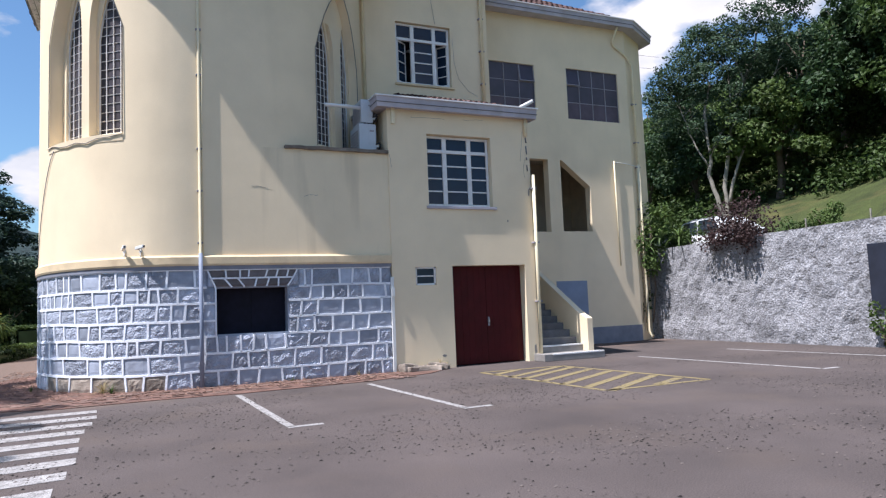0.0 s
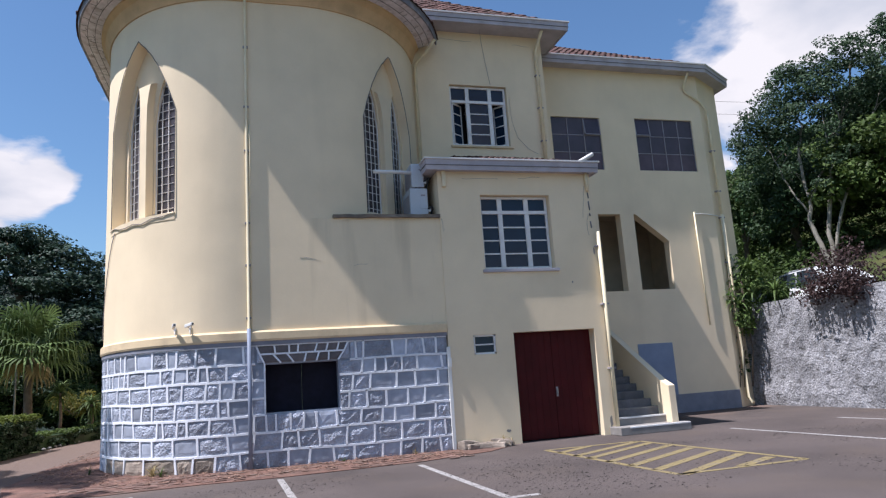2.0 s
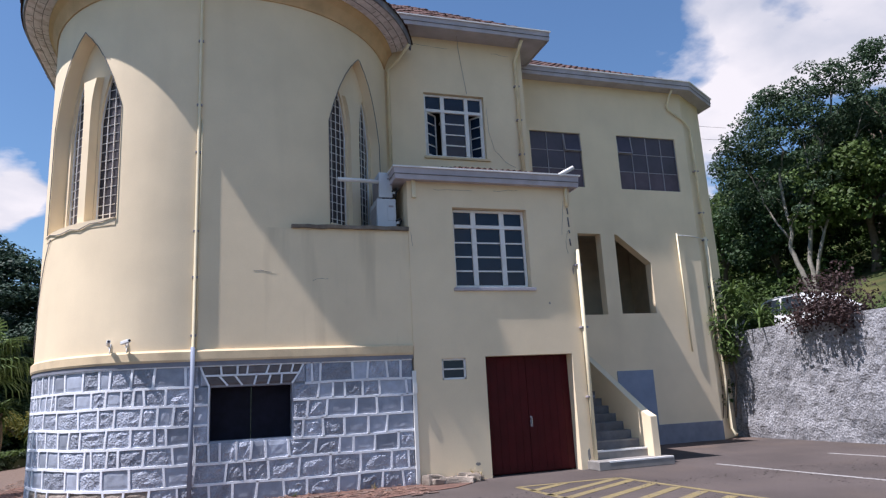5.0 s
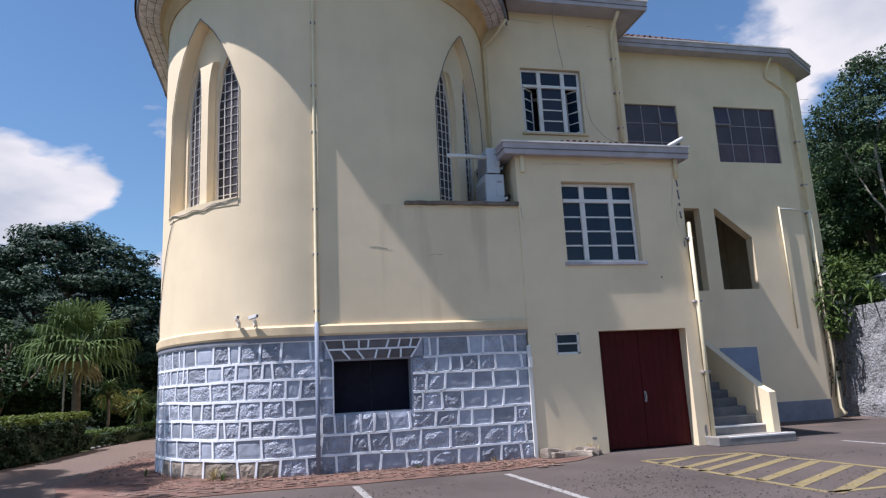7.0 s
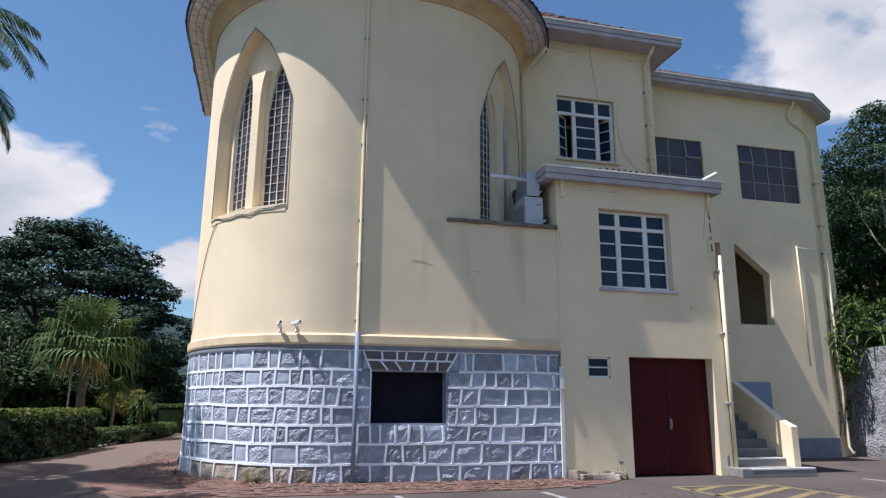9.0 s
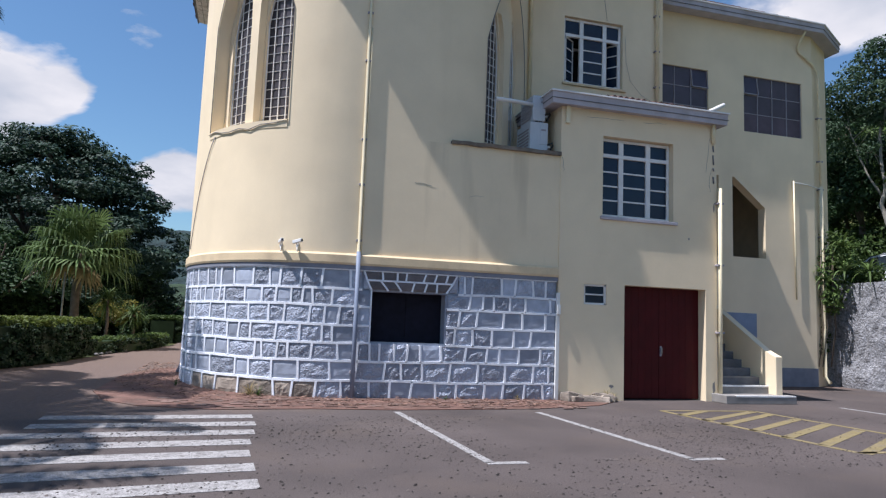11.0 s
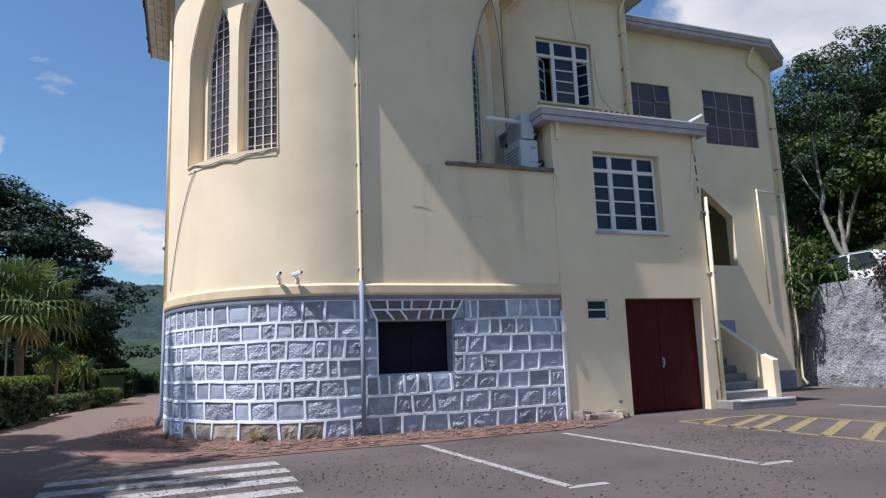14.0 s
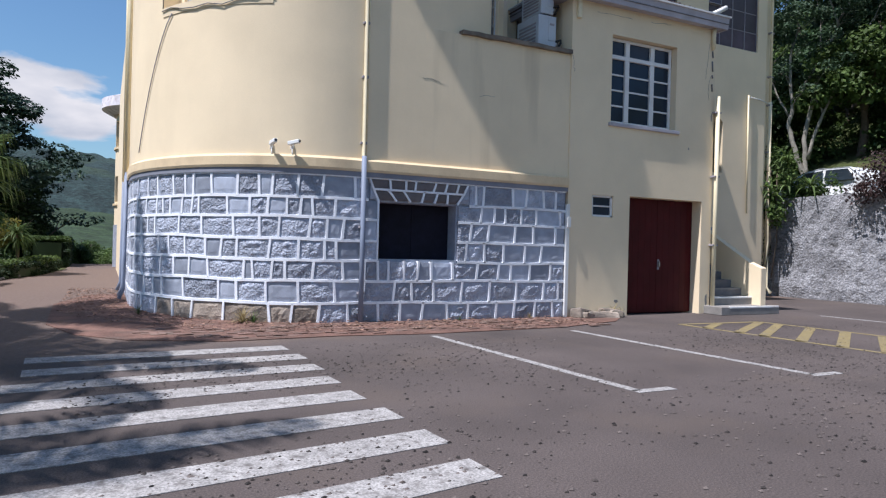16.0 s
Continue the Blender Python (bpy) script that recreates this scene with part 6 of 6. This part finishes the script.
# outdoor units on the ledge
def ac_unit(x, y, z, w, d, h, label):
    e = empty("air_conditioner", (x, y, z))
    tagged(e, label, "air conditioner", "outdoor units on the ledge")
    part("casing", box_bm(0, w, 0, d, 0.03, h, 0.02), ACW, e)
    for s in (0.08, w - 0.14):
        part("foot", box_bm(s, s + 0.06, 0.02, d - 0.02, 0, 0.03), BLACK, e)
    part("front_panel", box_bm(w * 0.55, w * 0.95, -0.012, 0.0, h * 0.3, h * 0.9, 0.004), ACW, e)
    part("badge", box_bm(w * 0.6, w * 0.85, -0.015, -0.012, h * 0.72, h * 0.78), METALG, e, "small grey badge")
    for k in range(7):
        zz = h * 0.14 + k * h * 0.1
        part("louvre", box_bm(-0.012, 0.0, d * 0.12, d * 0.88, zz, zz + h * 0.05, 0.003), METALG, e)
    tube("hose", [(w - 0.02, 0.02, h * 0.3), (w + 0.08, -0.05, h * 0.35), (w + 0.1, -0.02, 0.2), (w + 0.05, 0.05, 0.05)], 0.022, BLACK, e)
    part("valve", box_bm(w, w + 0.07, 0.02, 0.12, h * 0.2, h * 0.36, 0.01), METAL, e)
    return e


ac_unit(4.70, 15.22, 5.19, 0.42, 0.78, 0.70, "larger white outdoor air conditioning unit on the ledge")
ac_unit(4.76, 15.24, 5.89, 0.30, 0.70, 0.60, "small white outdoor unit stacked on another")
tagged(tube("pvc_pipe", [(3.84, 15.02, 6.21), (4.3, 15.12, 6.24), (4.75, 15.26, 6.27)], 0.045, PIPEW), "short white plastic pipe leading to the outdoor units", "pipe")
tagged(tube("roof_pipe", [(8.85, AY - 0.20, 6.46), (9.22, AY - 0.22, 6.66)], 0.05, PIPEW), "short pale pipe end on the annex eave", "pipe")
tagged(part("corner_strip", box_bm(AX0 - 0.05, AX0 + 0.03, AY - 0.035, AY + 0.02, 0.0, 2.2, 0.008), PIPEW), "white painted strip at the annex corner", "corner strip", kind="structure")
tagged(part("meter_box", box_bm(AX0 - 0.05, AX0 + 0.03, AY - 0.08, AY - 0.035, 1.75, 1.95, 0.006), PIPEW), "small white junction box at the annex corner", "junction box")
# broken step by the annex
rg = random.Random(5)
for i in range(7):
    bm = box_bm(-0.2, 0.2, -0.12, 0.12, 0, 0.09, 0.02)
    for v in bm.verts:
        v.co += Vector((noise.noise(v.co * 7 + Vector((i, 0, 0))), noise.noise(v.co * 7 + Vector((0, i, 0))), noise.noise(v.co * 7) * 0.5)) * 0.06
    ob = part("rubble", bm, STONE_RAW)
    ob.matrix_world = pose(5.55 + i * 0.14 + rg.uniform(-0.05, 0.05), 14.72 + rg.uniform(-0.08, 0.08), 0.008, 0, 0, rg.uniform(-30, 30))
    ob.scale = (rg.uniform(0.6, 1.1), rg.uniform(0.7, 1.2), rg.uniform(1.0, 2.0))
    tagged(ob, "broken brownish concrete lump at the wall foot", "rubble", "rubble at the annex foot")
for i, (x, y, mtl, n, L) in enumerate(((6.35, 14.75, FRONDRY, 40, 0.28), (6.5, 14.7, FRONDRY, 30, 0.22), (-0.75, 15.25, FRONDRY, 45, 0.32), (-0.6, 15.2, LEAF, 20, 0.25), (2.9, 14.8, LEAF, 16, 0.14), (4.4, 14.8, FRONDRY, 18, 0.14), (-2.2, 16.9, LEAF, 16, 0.2))):
    e = empty("weeds", (x, y, 0.01))
    tagged(e, "dry tuft of weeds at the wall foot", "weeds", "weeds at the wall foot")
    blades("leaves", n, L, 0.014, mtl, e, 200 + i, 0.5, 0.0, 0.9)

# fluorescent tube seen inside the upper room
tagged(part("tube_lamp", box_bm(7.3, 7.7, 18.5, 18.61, 9.15, 9.21, 0.01), WHITE), "white tube lamp in the upper room", "lamp")
# inner window of the stair hall
tagged(part("hall_window", box_bm(11.9, 12.6, 21.5, 21.58, 4.0, 5.6, 0.01), GLASSB), "window pane inside the stair hall", "window", kind="structure")

# ---- round bay at the far end of the church ----
BAYC = Vector((-0.55, 39.6))
bay = Poly([(BAYC.x + 1.85 * math.cos(a), BAYC.y + 1.85 * math.sin(a)) for a in np.linspace(radians(200 - 90), radians(290), 40)])
by = empty("round_bay", (BAYC.x, BAYC.y, 0))
tagged(by, "round stair bay with bands of windows at the far end", "bay", kind="structure")
slots = []
for k in range(5):
    u = 0.5 + k * 1.0
    slots += [(u, u + 0.55, const(5.55), const(6.75)), (u, u + 0.55, const(3.0), const(4.2))]
child(wall_run("wall", bay, 1.95, 7.1, 0.25, PLASTER, slots, step=0.3), by)
child(wall_run("stone_base", bay, -0.3, 1.95, 0.3, STONE, step=0.3, out=0.03), by)
for z in (5.45, 2.85):
    child(sweep("sill", bay, [(-0.02, z), (0.07, z), (0.07, z + 0.09), (-0.02, z + 0.09)], BAND, step=0.2), by)
child(wall_run("glazing", bay, 2.9, 6.9, 0.02, GLASS, step=0.3, out=-0.18), by)
child(sweep("eave", bay, [(-0.1, 7.05), (0.15, 7.05), (0.62, 7.3), (0.62, 7.75), (-0.1, 8.0)], SOFFIT, step=0.2), by)
bmr = bmesh.new()
bmesh.ops.create_cone(bmr, cap_ends=True, segments=40, radius1=2.45, radius2=0.3, depth=0.9)
bmr.transform(pose(BAYC.x, BAYC.y, 8.1))
child(part("roof", bmr, TILE), by)

# ---- parked car above the wall ----
car = empty("car", (19.15, 19.0, hill_z(19.15, 19.0)))
car.rotation_euler = (0, 0, radians(-2))
tagged(car, "white parked hatchback car above the retaining wall", "car")
side = [(1.95, 0.30), (2.0, 0.55), (1.9, 0.78), (1.0, 0.95), (0.35, 1.38), (-0.2, 1.46), (-1.2, 1.44), (-1.75, 1.05), (-1.95, 0.95), (-2.0, 0.4), (-1.9, 0.28)]
bm = bmesh.new()
rings = []
for x, inset in ((-0.80, 0.0), (-0.84, 0.0), (0.84, 0.0), (0.80, 0.0)):
    rings.append([bm.verts.new((x * (1 - (0.16 if z > 1.2 else 0.0)), y, z)) for y, z in side])
for a, b in zip(rings[:-1], rings[1:]):
    for i in range(len(side)):
        j = (i + 1) % len(side)
        bm.faces.new((a[i], b[i], b[j], a[j]))
bm.faces.new(rings[0]), bm.faces.new(rings[-1][::-1])
part("body", bm, STUCCOF, car)
def car_plate(name, pts, m, lab=""):
    o = mesh_ob(name, pts, [tuple(range(len(pts)))], m, car, lab)
    return o
car_plate("windscreen", [(-0.72, 0.97, 0.99), (0.72, 0.97, 0.99), (0.64, 0.42, 1.36), (-0.64, 0.42, 1.36)], GLASS, "dark windscreen")
for v in car.children[-1].data.vertices:
    v.co += Vector((0, 0.03, 0.03))
for s in (-1, 1):
    car_plate("side_window", [(s * 0.83, 0.75, 1.0), (s * 0.83, -0.35, 1.0), (s * 0.735, -0.35, 1.38), (s * 0.735, 0.3, 1.34)], GLASS)
    car_plate("side_window", [(s * 0.83, -0.45, 1.0), (s * 0.83, -1.5, 1.02), (s * 0.735, -1.2, 1.38), (s * 0.735, -0.45, 1.39)], GLASS)
    part("headlight", box_bm(s * 0.6 - 0.14, s * 0.6 + 0.14, 1.88, 1.99, 0.62, 0.74, 0.02), ACW, car)
    part("mirror", box_bm(s * 0.92 - 0.07, s * 0.92 + 0.07, 0.6, 0.7, 0.98, 1.1, 0.02), STUCCOF, car)
    for yy in (1.25, -1.25):
        bmw = bmesh.new()
        bmesh.ops.create_cone(bmw, cap_ends=True, segments=20, radius1=0.3, radius2=0.3, depth=0.2)
        bmw.transform(pose(s * 0.76, yy, 0.3, 0, 90, 0))
        wh = part("wheel", bmw, RUBBER, car)
        bmw = bmesh.new()
        bmesh.ops.create_cone(bmw, cap_ends=True, segments=16, radius1=0.18, radius2=0.16, depth=0.03)
        bmw.transform(pose(s * 0.87, yy, 0.3, 0, 90, 0))
        part("rim", bmw, METAL, wh)

# overhead wires far behind
for z, x0 in ((17.5, 8), (16.6, 8)):
    tagged(tube("overhead_wire", [(x0 + 26 * k / 8, 34 + 3 * k / 8, z + 0.02 * (k - 4) ** 2 + 0.1 * k) for k in range(9)], 0.012, BLACK, sides=4), "thin overhead wire above the roofs", "wire", "overhead wires")

# ---- grit on the asphalt ----
rg = np.random.RandomState(4)
gv, gf = [], []
k = 0
while k < 15000:
    x, y = rg.uniform(-3, 16), rg.uniform(3.0, 13.0)
    dens = noise.noise((x * 0.45, y * 0.6, 2.0)) + 0.25 * noise.noise((x * 1.6, y * 1.6, 7))
    if dens < rg.uniform(-0.25, 0.75) or y > 12.6:
        continue
    r = 0.006 + 0.014 * rg.uniform(0, 1) ** 2.0
    o = len(gv)
    w = rg.uniform(0, 6.28)
    for q in range(4):
        gv.append((x + r * math.cos(w + q * 1.57) * rg.uniform(0.7, 1.5), y + r * math.sin(w + q * 1.57), 0.004))
    gv.append((x + r * 0.3, y, 0.004 + r * 0.6))
    gf += [(o, o + 1, o + 4), (o + 1, o + 2, o + 4), (o + 2, o + 3, o + 4), (o + 3, o, o + 4)]
    k += 1
tagged(mesh_ob("grit", gv, gf, GRIT), "dark grit and seed pods scattered on the asphalt", "grit", kind="stuff")
# litter of dry bits over the apron
lv, lf = [], []
for _ in range(2600):
    u = rg.uniform(0.4, BASE.length)
    q = BASE.at(u, rg.uniform(0.03, 1.5) * (0.9 if u > 6 else 0.8))
    s, w = rg.uniform(0.012, 0.05), rg.uniform(0, 6.28)
    d, n = Vector((math.cos(w), math.sin(w), 0)) * s, Vector((-math.sin(w), math.cos(w), 0)) * s * 0.35
    c = Vector((q.x, q.y, 0.034 + rg.uniform(0, 0.01)))
    o = len(lv)
    lv += [c - d, c + n + Vector((0, 0, 0.008)), c + d, c - n]
    lf.append((o, o + 1, o + 2, o + 3))
tagged(mesh_ob("litter", lv, lf, LITTER), "dry leaves and brick crumbs on the apron", "litter", kind="stuff")

# ---- stones of the base, each its own piece ----
COURSE = [-0.02, 0.325, 0.69, 1.03, 1.385, 1.74, 2.065, 2.44]
mort_v, mort_f = [], []
def joint(ua, za, ub, zb, w):
    """A proud bead of white mortar between two points of the wall face."""
    n = max(1, int(abs(ub - ua) / 0.12))
    d = Vector((ub - ua, zb - za)).normalized()
    nn = Vector((-d.y, d.x))
    prev = None
    for i in range(n + 1):
        k = i / n
        u, z = ua + (ub - ua) * k, za + (zb - za) * k
        ww = w * (1 + 0.25 * noise.noise((u * 4, z * 4, 1)))
        o = len(mort_v)
        for s, off in ((-0.5, -0.06), (-0.36, 0.012), (0.36, 0.012), (0.5, -0.06)):
            q = BASE.at(u + nn.x * ww * s, off)
            mort_v.append((q.x, q.y, z + nn.y * ww * s))
        if prev is not None:
            for j in range(3):
                mort_f.append((prev + j, prev + j + 1, o + j + 1, o + j))
        prev = o


def course_z(k, u):
    if k == 0 or k == 7:
        return COURSE[k]
    return COURSE[k] + 0.030 * noise.noise((u * 0.7, k * 3.1, 0.5)) + 0.012 * noise.noise((u * 2.2, k * 1.7, 5))


rs = random.Random(77)
def stone(corners, material, rough):
    """One stone from its four (u, z) corners: rough-hewn face inside a flat margin."""
    NX, NZ = 6, 5
    v, f = [], []
    sd = rs.uniform(0, 100)
    for j in range(NZ):
        for i in range(NX):
            a, b = i / (NX - 1), j / (NZ - 1)
            u = (corners[0][0] * (1 - a) + corners[1][0] * a) * (1 - b) + (corners[3][0] * (1 - a) + corners[2][0] * a) * b
            z = (corners[0][1] * (1 - a) + corners[1][1] * a) * (1 - b) + (corners[3][1] * (1 - a) + corners[2][1] * a) * b
            edge = i in (0, NX - 1) or j in (0, NZ - 1)
            off = -0.012 if edge else -0.004 + rough * (0.010 + 0.018 * noise.noise((u * 7 + sd, z * 8, sd)) + 0.020 * noise.noise((u * 17, z * 19, sd)))
            q = BASE.at(u, off)
            v.append((q.x, q.y, z))
    for j in range(NZ - 1):
        for i in range(NX - 1):
            a = j * NX + i
            f.append((a, a + 1, a + NX + 1, a + NX))
    rim = [i for i in range(NX)] + [j * NX + NX - 1 for j in range(1, NZ)] + [(NZ - 1) * NX + i for i in range(NX - 2, -1, -1)] + [j * NX for j in range(NZ - 2, 0, -1)]
    o = len(v)
    for (u, z) in corners:
        q = BASE.at(u, -0.06)
        v.append((q.x, q.y, z))
    cidx = [0, NX - 1, NX * NZ - 1, (NZ - 1) * NX]
    pos = [rim.index(c) for c in cidx] + [len(rim)]
    for s in range(4):
        seg = [rim[(pos[s] + k) % len(rim)] for k in range(pos[s + 1] - pos[s] + 1)]
        f.append((o + s, o + (s + 1) % 4, *seg[::-1]))
    ob = mesh_ob("stone", v, f, material, stone_base)
    return ob


# upright joints of each course, metres along the wall from its far end
JOINTS = {
    0: (6.97, 7.49, 7.97, 8.62, 9.41, 9.77, 10.21, 10.69, 11.22, 11.62, 12.04, 12.53, 12.95, 13.54, 13.93, 14.39, 14.80),
    1: (6.85, 7.16, 7.76, 8.52, 8.85, 9.35, 9.87, 10.46, 10.95, 11.50, 11.83, 12.25, 12.81, 13.39, 13.97, 14.58, 14.92),
    2: (7.10, 7.50, 7.89, 8.30, 8.97, 9.12, 9.44, 9.65, 10.10, 10.59, 10.96, 11.20, 11.39, 11.68, 11.94, 12.20, 12.62, 13.12, 13.57, 13.84, 14.26, 14.73),
    3: (7.02, 7.35, 7.78, 8.24, 8.55, 8.84, 9.39, 9.86, 10.28, 10.47, 10.92, 12.88, 13.26, 13.67, 14.14, 14.51),
    4: (6.88, 7.62, 8.15, 8.77, 9.22, 9.54, 10.03, 10.31, 10.58, 10.92, 12.97, 13.34, 13.91, 14.32, 14.83),
    5: (6.94, 7.15, 7.37, 7.69, 7.93, 8.08, 8.65, 9.05, 9.35, 9.66, 9.88, 10.07, 10.44, 10.92, 13.18, 13.46, 13.69, 14.04, 14.38, 14.93),
    6: (6.96, 7.45, 7.76, 7.95, 8.34, 8.83, 9.20, 9.42, 9.83, 10.23, 10.77, 13.06, 13.22, 13.85, 14.15, 14.54, 14.82),
}


def fill_course(k, ua, ub):
    """Stones of one course between two points, broken at its joints."""
    cuts, u = [], 0.6 + 0.13 * k
    while u < 6.6:
        cuts.append(u)
        u += rs.uniform(0.3, 0.6)
    cuts = [ua] + [c for c in cuts + list(JOINTS[k]) if ua + 0.05 < c < ub - 0.05] + [ub]
    lean_a = 0.0
    for u, v in zip(cuts[:-1], cuts[1:]):
        last = v > ub - 0.01
        lean_b = 0.0 if last else rs.uniform(-0.018, 0.018)
        g = 0.018
        cs = [(u + g + lean_a, course_z(k, u) + g), (v - g + lean_b, course_z(k, v) + g), (v - g - lean_b, course_z(k + 1, v) - g), (u + g - lean_a, course_z(k + 1, u) - g)]
        pu = BASE.at((u + v) / 2)
        raw = k == 0 and -1.9 < pu.x < 0.25
        smooth_ = rs.random() < (0.30 if pu.x < 1.0 else 0.42)
        stone(cs, STONE_RAW if raw else (STONE_SMOOTH if smooth_ else STONE), 0.2 if smooth_ and not raw else 1.0)
        if not last:
            joint(v + lean_b, course_z(k, v), v - lean_b, course_z(k + 1, v), 0.055)
        lean_a = lean_b


U_W0, U_W1 = ubx(WX0), ubx(WX1)
for k in range(7):
    spans = [(0.6, BASE.length - 0.02)]
    if k in (3, 4, 5):
        spans = [(0.6, U_W0 - 0.02), (U_W1 + 0.02, BASE.length - 0.02)]
    if k == 6:
        spans = [(0.6, ubx(1.20)), (ubx(3.12), BASE.length - 0.02)]
    for a, b in spans:
        fill_course(k, a, b)
        if k:
            uu = a
            while uu < b - 1e-3:
                nx_ = min(uu + 0.25, b)
                joint(uu, course_z(k, uu), nx_, course_z(k, nx_), 0.060)
                uu = nx_
joint(0.6, 2.43, BASE.length - 0.02, 2.43, 0.03)
for x in (WX0 - 0.02,):
    joint(ubx(x), 1.05, ubx(x), 2.06, 0.04)
# flat arch over the basement window
# each row by the tops and feet of its fanned joints
for za, zb, fan in ((2.06, 2.25, ((1.29, 1.38), (1.55, 1.71), (1.83, 1.97), (2.23, 2.18), (2.49, 2.43), (2.69, 2.68), (3.01, 2.88))),
                    (2.25, 2.43, ((1.22, 1.29), (1.58, 1.60), (1.88, 1.88), (2.07, 2.05), (2.46, 2.40), (2.68, 2.63), (2.91, 2.86), (3.10, 3.01)))):
    g = 0.016
    for (ta, ba), (tb, bb) in zip(fan[:-1], fan[1:]):
        stone([(ubx(ba) + g, za + g), (ubx(bb) - g, za + g), (ubx(tb) - g, zb - g), (ubx(ta) + g, zb - g)], STONE_DARK, 0.6)
    for tx, bx in fan:
        joint(ubx(bx), za, ubx(tx), zb, 0.044)
    if za > 2.1:
        joint(ubx(fan[0][1]), za, ubx(fan[-1][1]), za, 0.045)
stone([(ubx(1.235), 2.08), (ubx(1.365), 2.08), (ubx(1.24), 2.40), (ubx(1.232), 2.40)], STONE, 0.5)
stone([(ubx(2.935), 2.08), (ubx(3.125), 2.08), (ubx(3.125), 2.40), (ubx(3.11), 2.40)], STONE, 0.5)
mo = mesh_ob("mortar", mort_v, mort_f, MORTAR, stone_base, "raised white painted mortar joints")
mo["kind"] = "stuff"

# ---- pavers of the apron ----
bmp = box_bm(-0.1, 0.1, -0.05, 0.05, 0.0, 0.011, 0.005)
pav = bpy.data.meshes.new("paver")
bmp.to_mesh(pav)
bmp.free()
pav.materials.append(BRICKS)
apron = bpy.data.objects["pavement"]
rp = random.Random(9)
cnt = 0
for row in range(11):
    for col in range(64):
        x = -2.4 + col * 0.22 + (0.11 if row % 2 else 0)
        y = 13.52 + row * 0.125
        if x > 5.4 or rp.random() < 0.55 or cnt >= 298:
            continue
        if x < 0.9 and ((x - 0.9) / 3.25) ** 2 + ((y - 18.97) / 4.05) ** 2 < 1.0:
            continue
        if x < -1.6 and y < 13.9 or y > 14.8:
            continue
        ob = new("paver", pav)
        ob.parent = apron
        ob.matrix_local = pose(x + rp.uniform(-0.01, 0.01), y + rp.uniform(-0.01, 0.01), 0.010 + rp.uniform(-0.004, 0.008), rp.uniform(-2, 2), rp.uniform(-2, 2), rp.uniform(-6, 6) + 4)
        cnt += 1

# ---- chips and hairline cracks in the plaster ----
rc = random.Random(19)
def crack(points, label="dark hairline crack in the plaster", r=0.0035):
    tagged(tube("crack", points, r, CONC, sides=4), label, "crack", "plaster cracks", "structure")


def wander(x, y, z, length, down=True):
    pts = []
    for k in range(8):
        pts.append((x, y, z))
        x += rc.uniform(-0.03, 0.03) + (0 if down else length / 8)
        z -= length / 8 if down else rc.uniform(-0.02, 0.02)
    return pts


for x, z, L in ((5.33, 5.1, 0.35), (9.0, 5.9, 0.9), (9.05, 5.2, 0.6)):
    crack(wander(x, AY - 0.001, z, L))
for x, z, L in ((2.15, 4.25, 0.35), (3.3, 4.05, 0.3), (5.9, 6.05, 1.1), (7.3, 6.08, 0.7)):
    crack(wander(x, (AY if x > 5.3 else FRONT) - 0.001, z, L, False))
for x, z, L in ((6.3, 11.0, 1.2), (8.6, 10.95, 0.6)):
    crack(wander(x, UY - 0.001, z, L, False))
def chip(x, y, z, w, h, material, label):
    """A flake of bare render: a thin ragged plate on the wall face."""
    n = 14
    vs_, fs_ = [(x, y - 0.002, z)], []
    for k in range(n):
        a = 2 * math.pi * k / n
        r = rc.uniform(0.6, 1.1)
        vs_.append((x + w * r * math.cos(a), y - 0.0015, z + h * r * math.sin(a)))
    for k in range(n):
        fs_.append((0, 1 + k, 1 + (k + 1) % n))
    tagged(mesh_ob("plaster_chip", vs_, fs_, material), label, "plaster chip", "plaster chips", "structure")


for x, z, w, h in ((5.62, 0.10, 0.2, 0.07), (6.55, 0.3, 0.06, 0.04), (8.45, 3.55, 0.025, 0.03), (9.08, 0.3, 0.04, 0.16), (9.1, 4.3, 0.03, 0.1)):
    chip(x, AY, z, w, h, CONCL, "chipped patch of bare grey render")
for x, z, w, h in ((2.5, 4.2, 0.12, 0.025),):
    chip(x, FRONT, z, w, h, PLASTER, "weathered patch on the plaster")
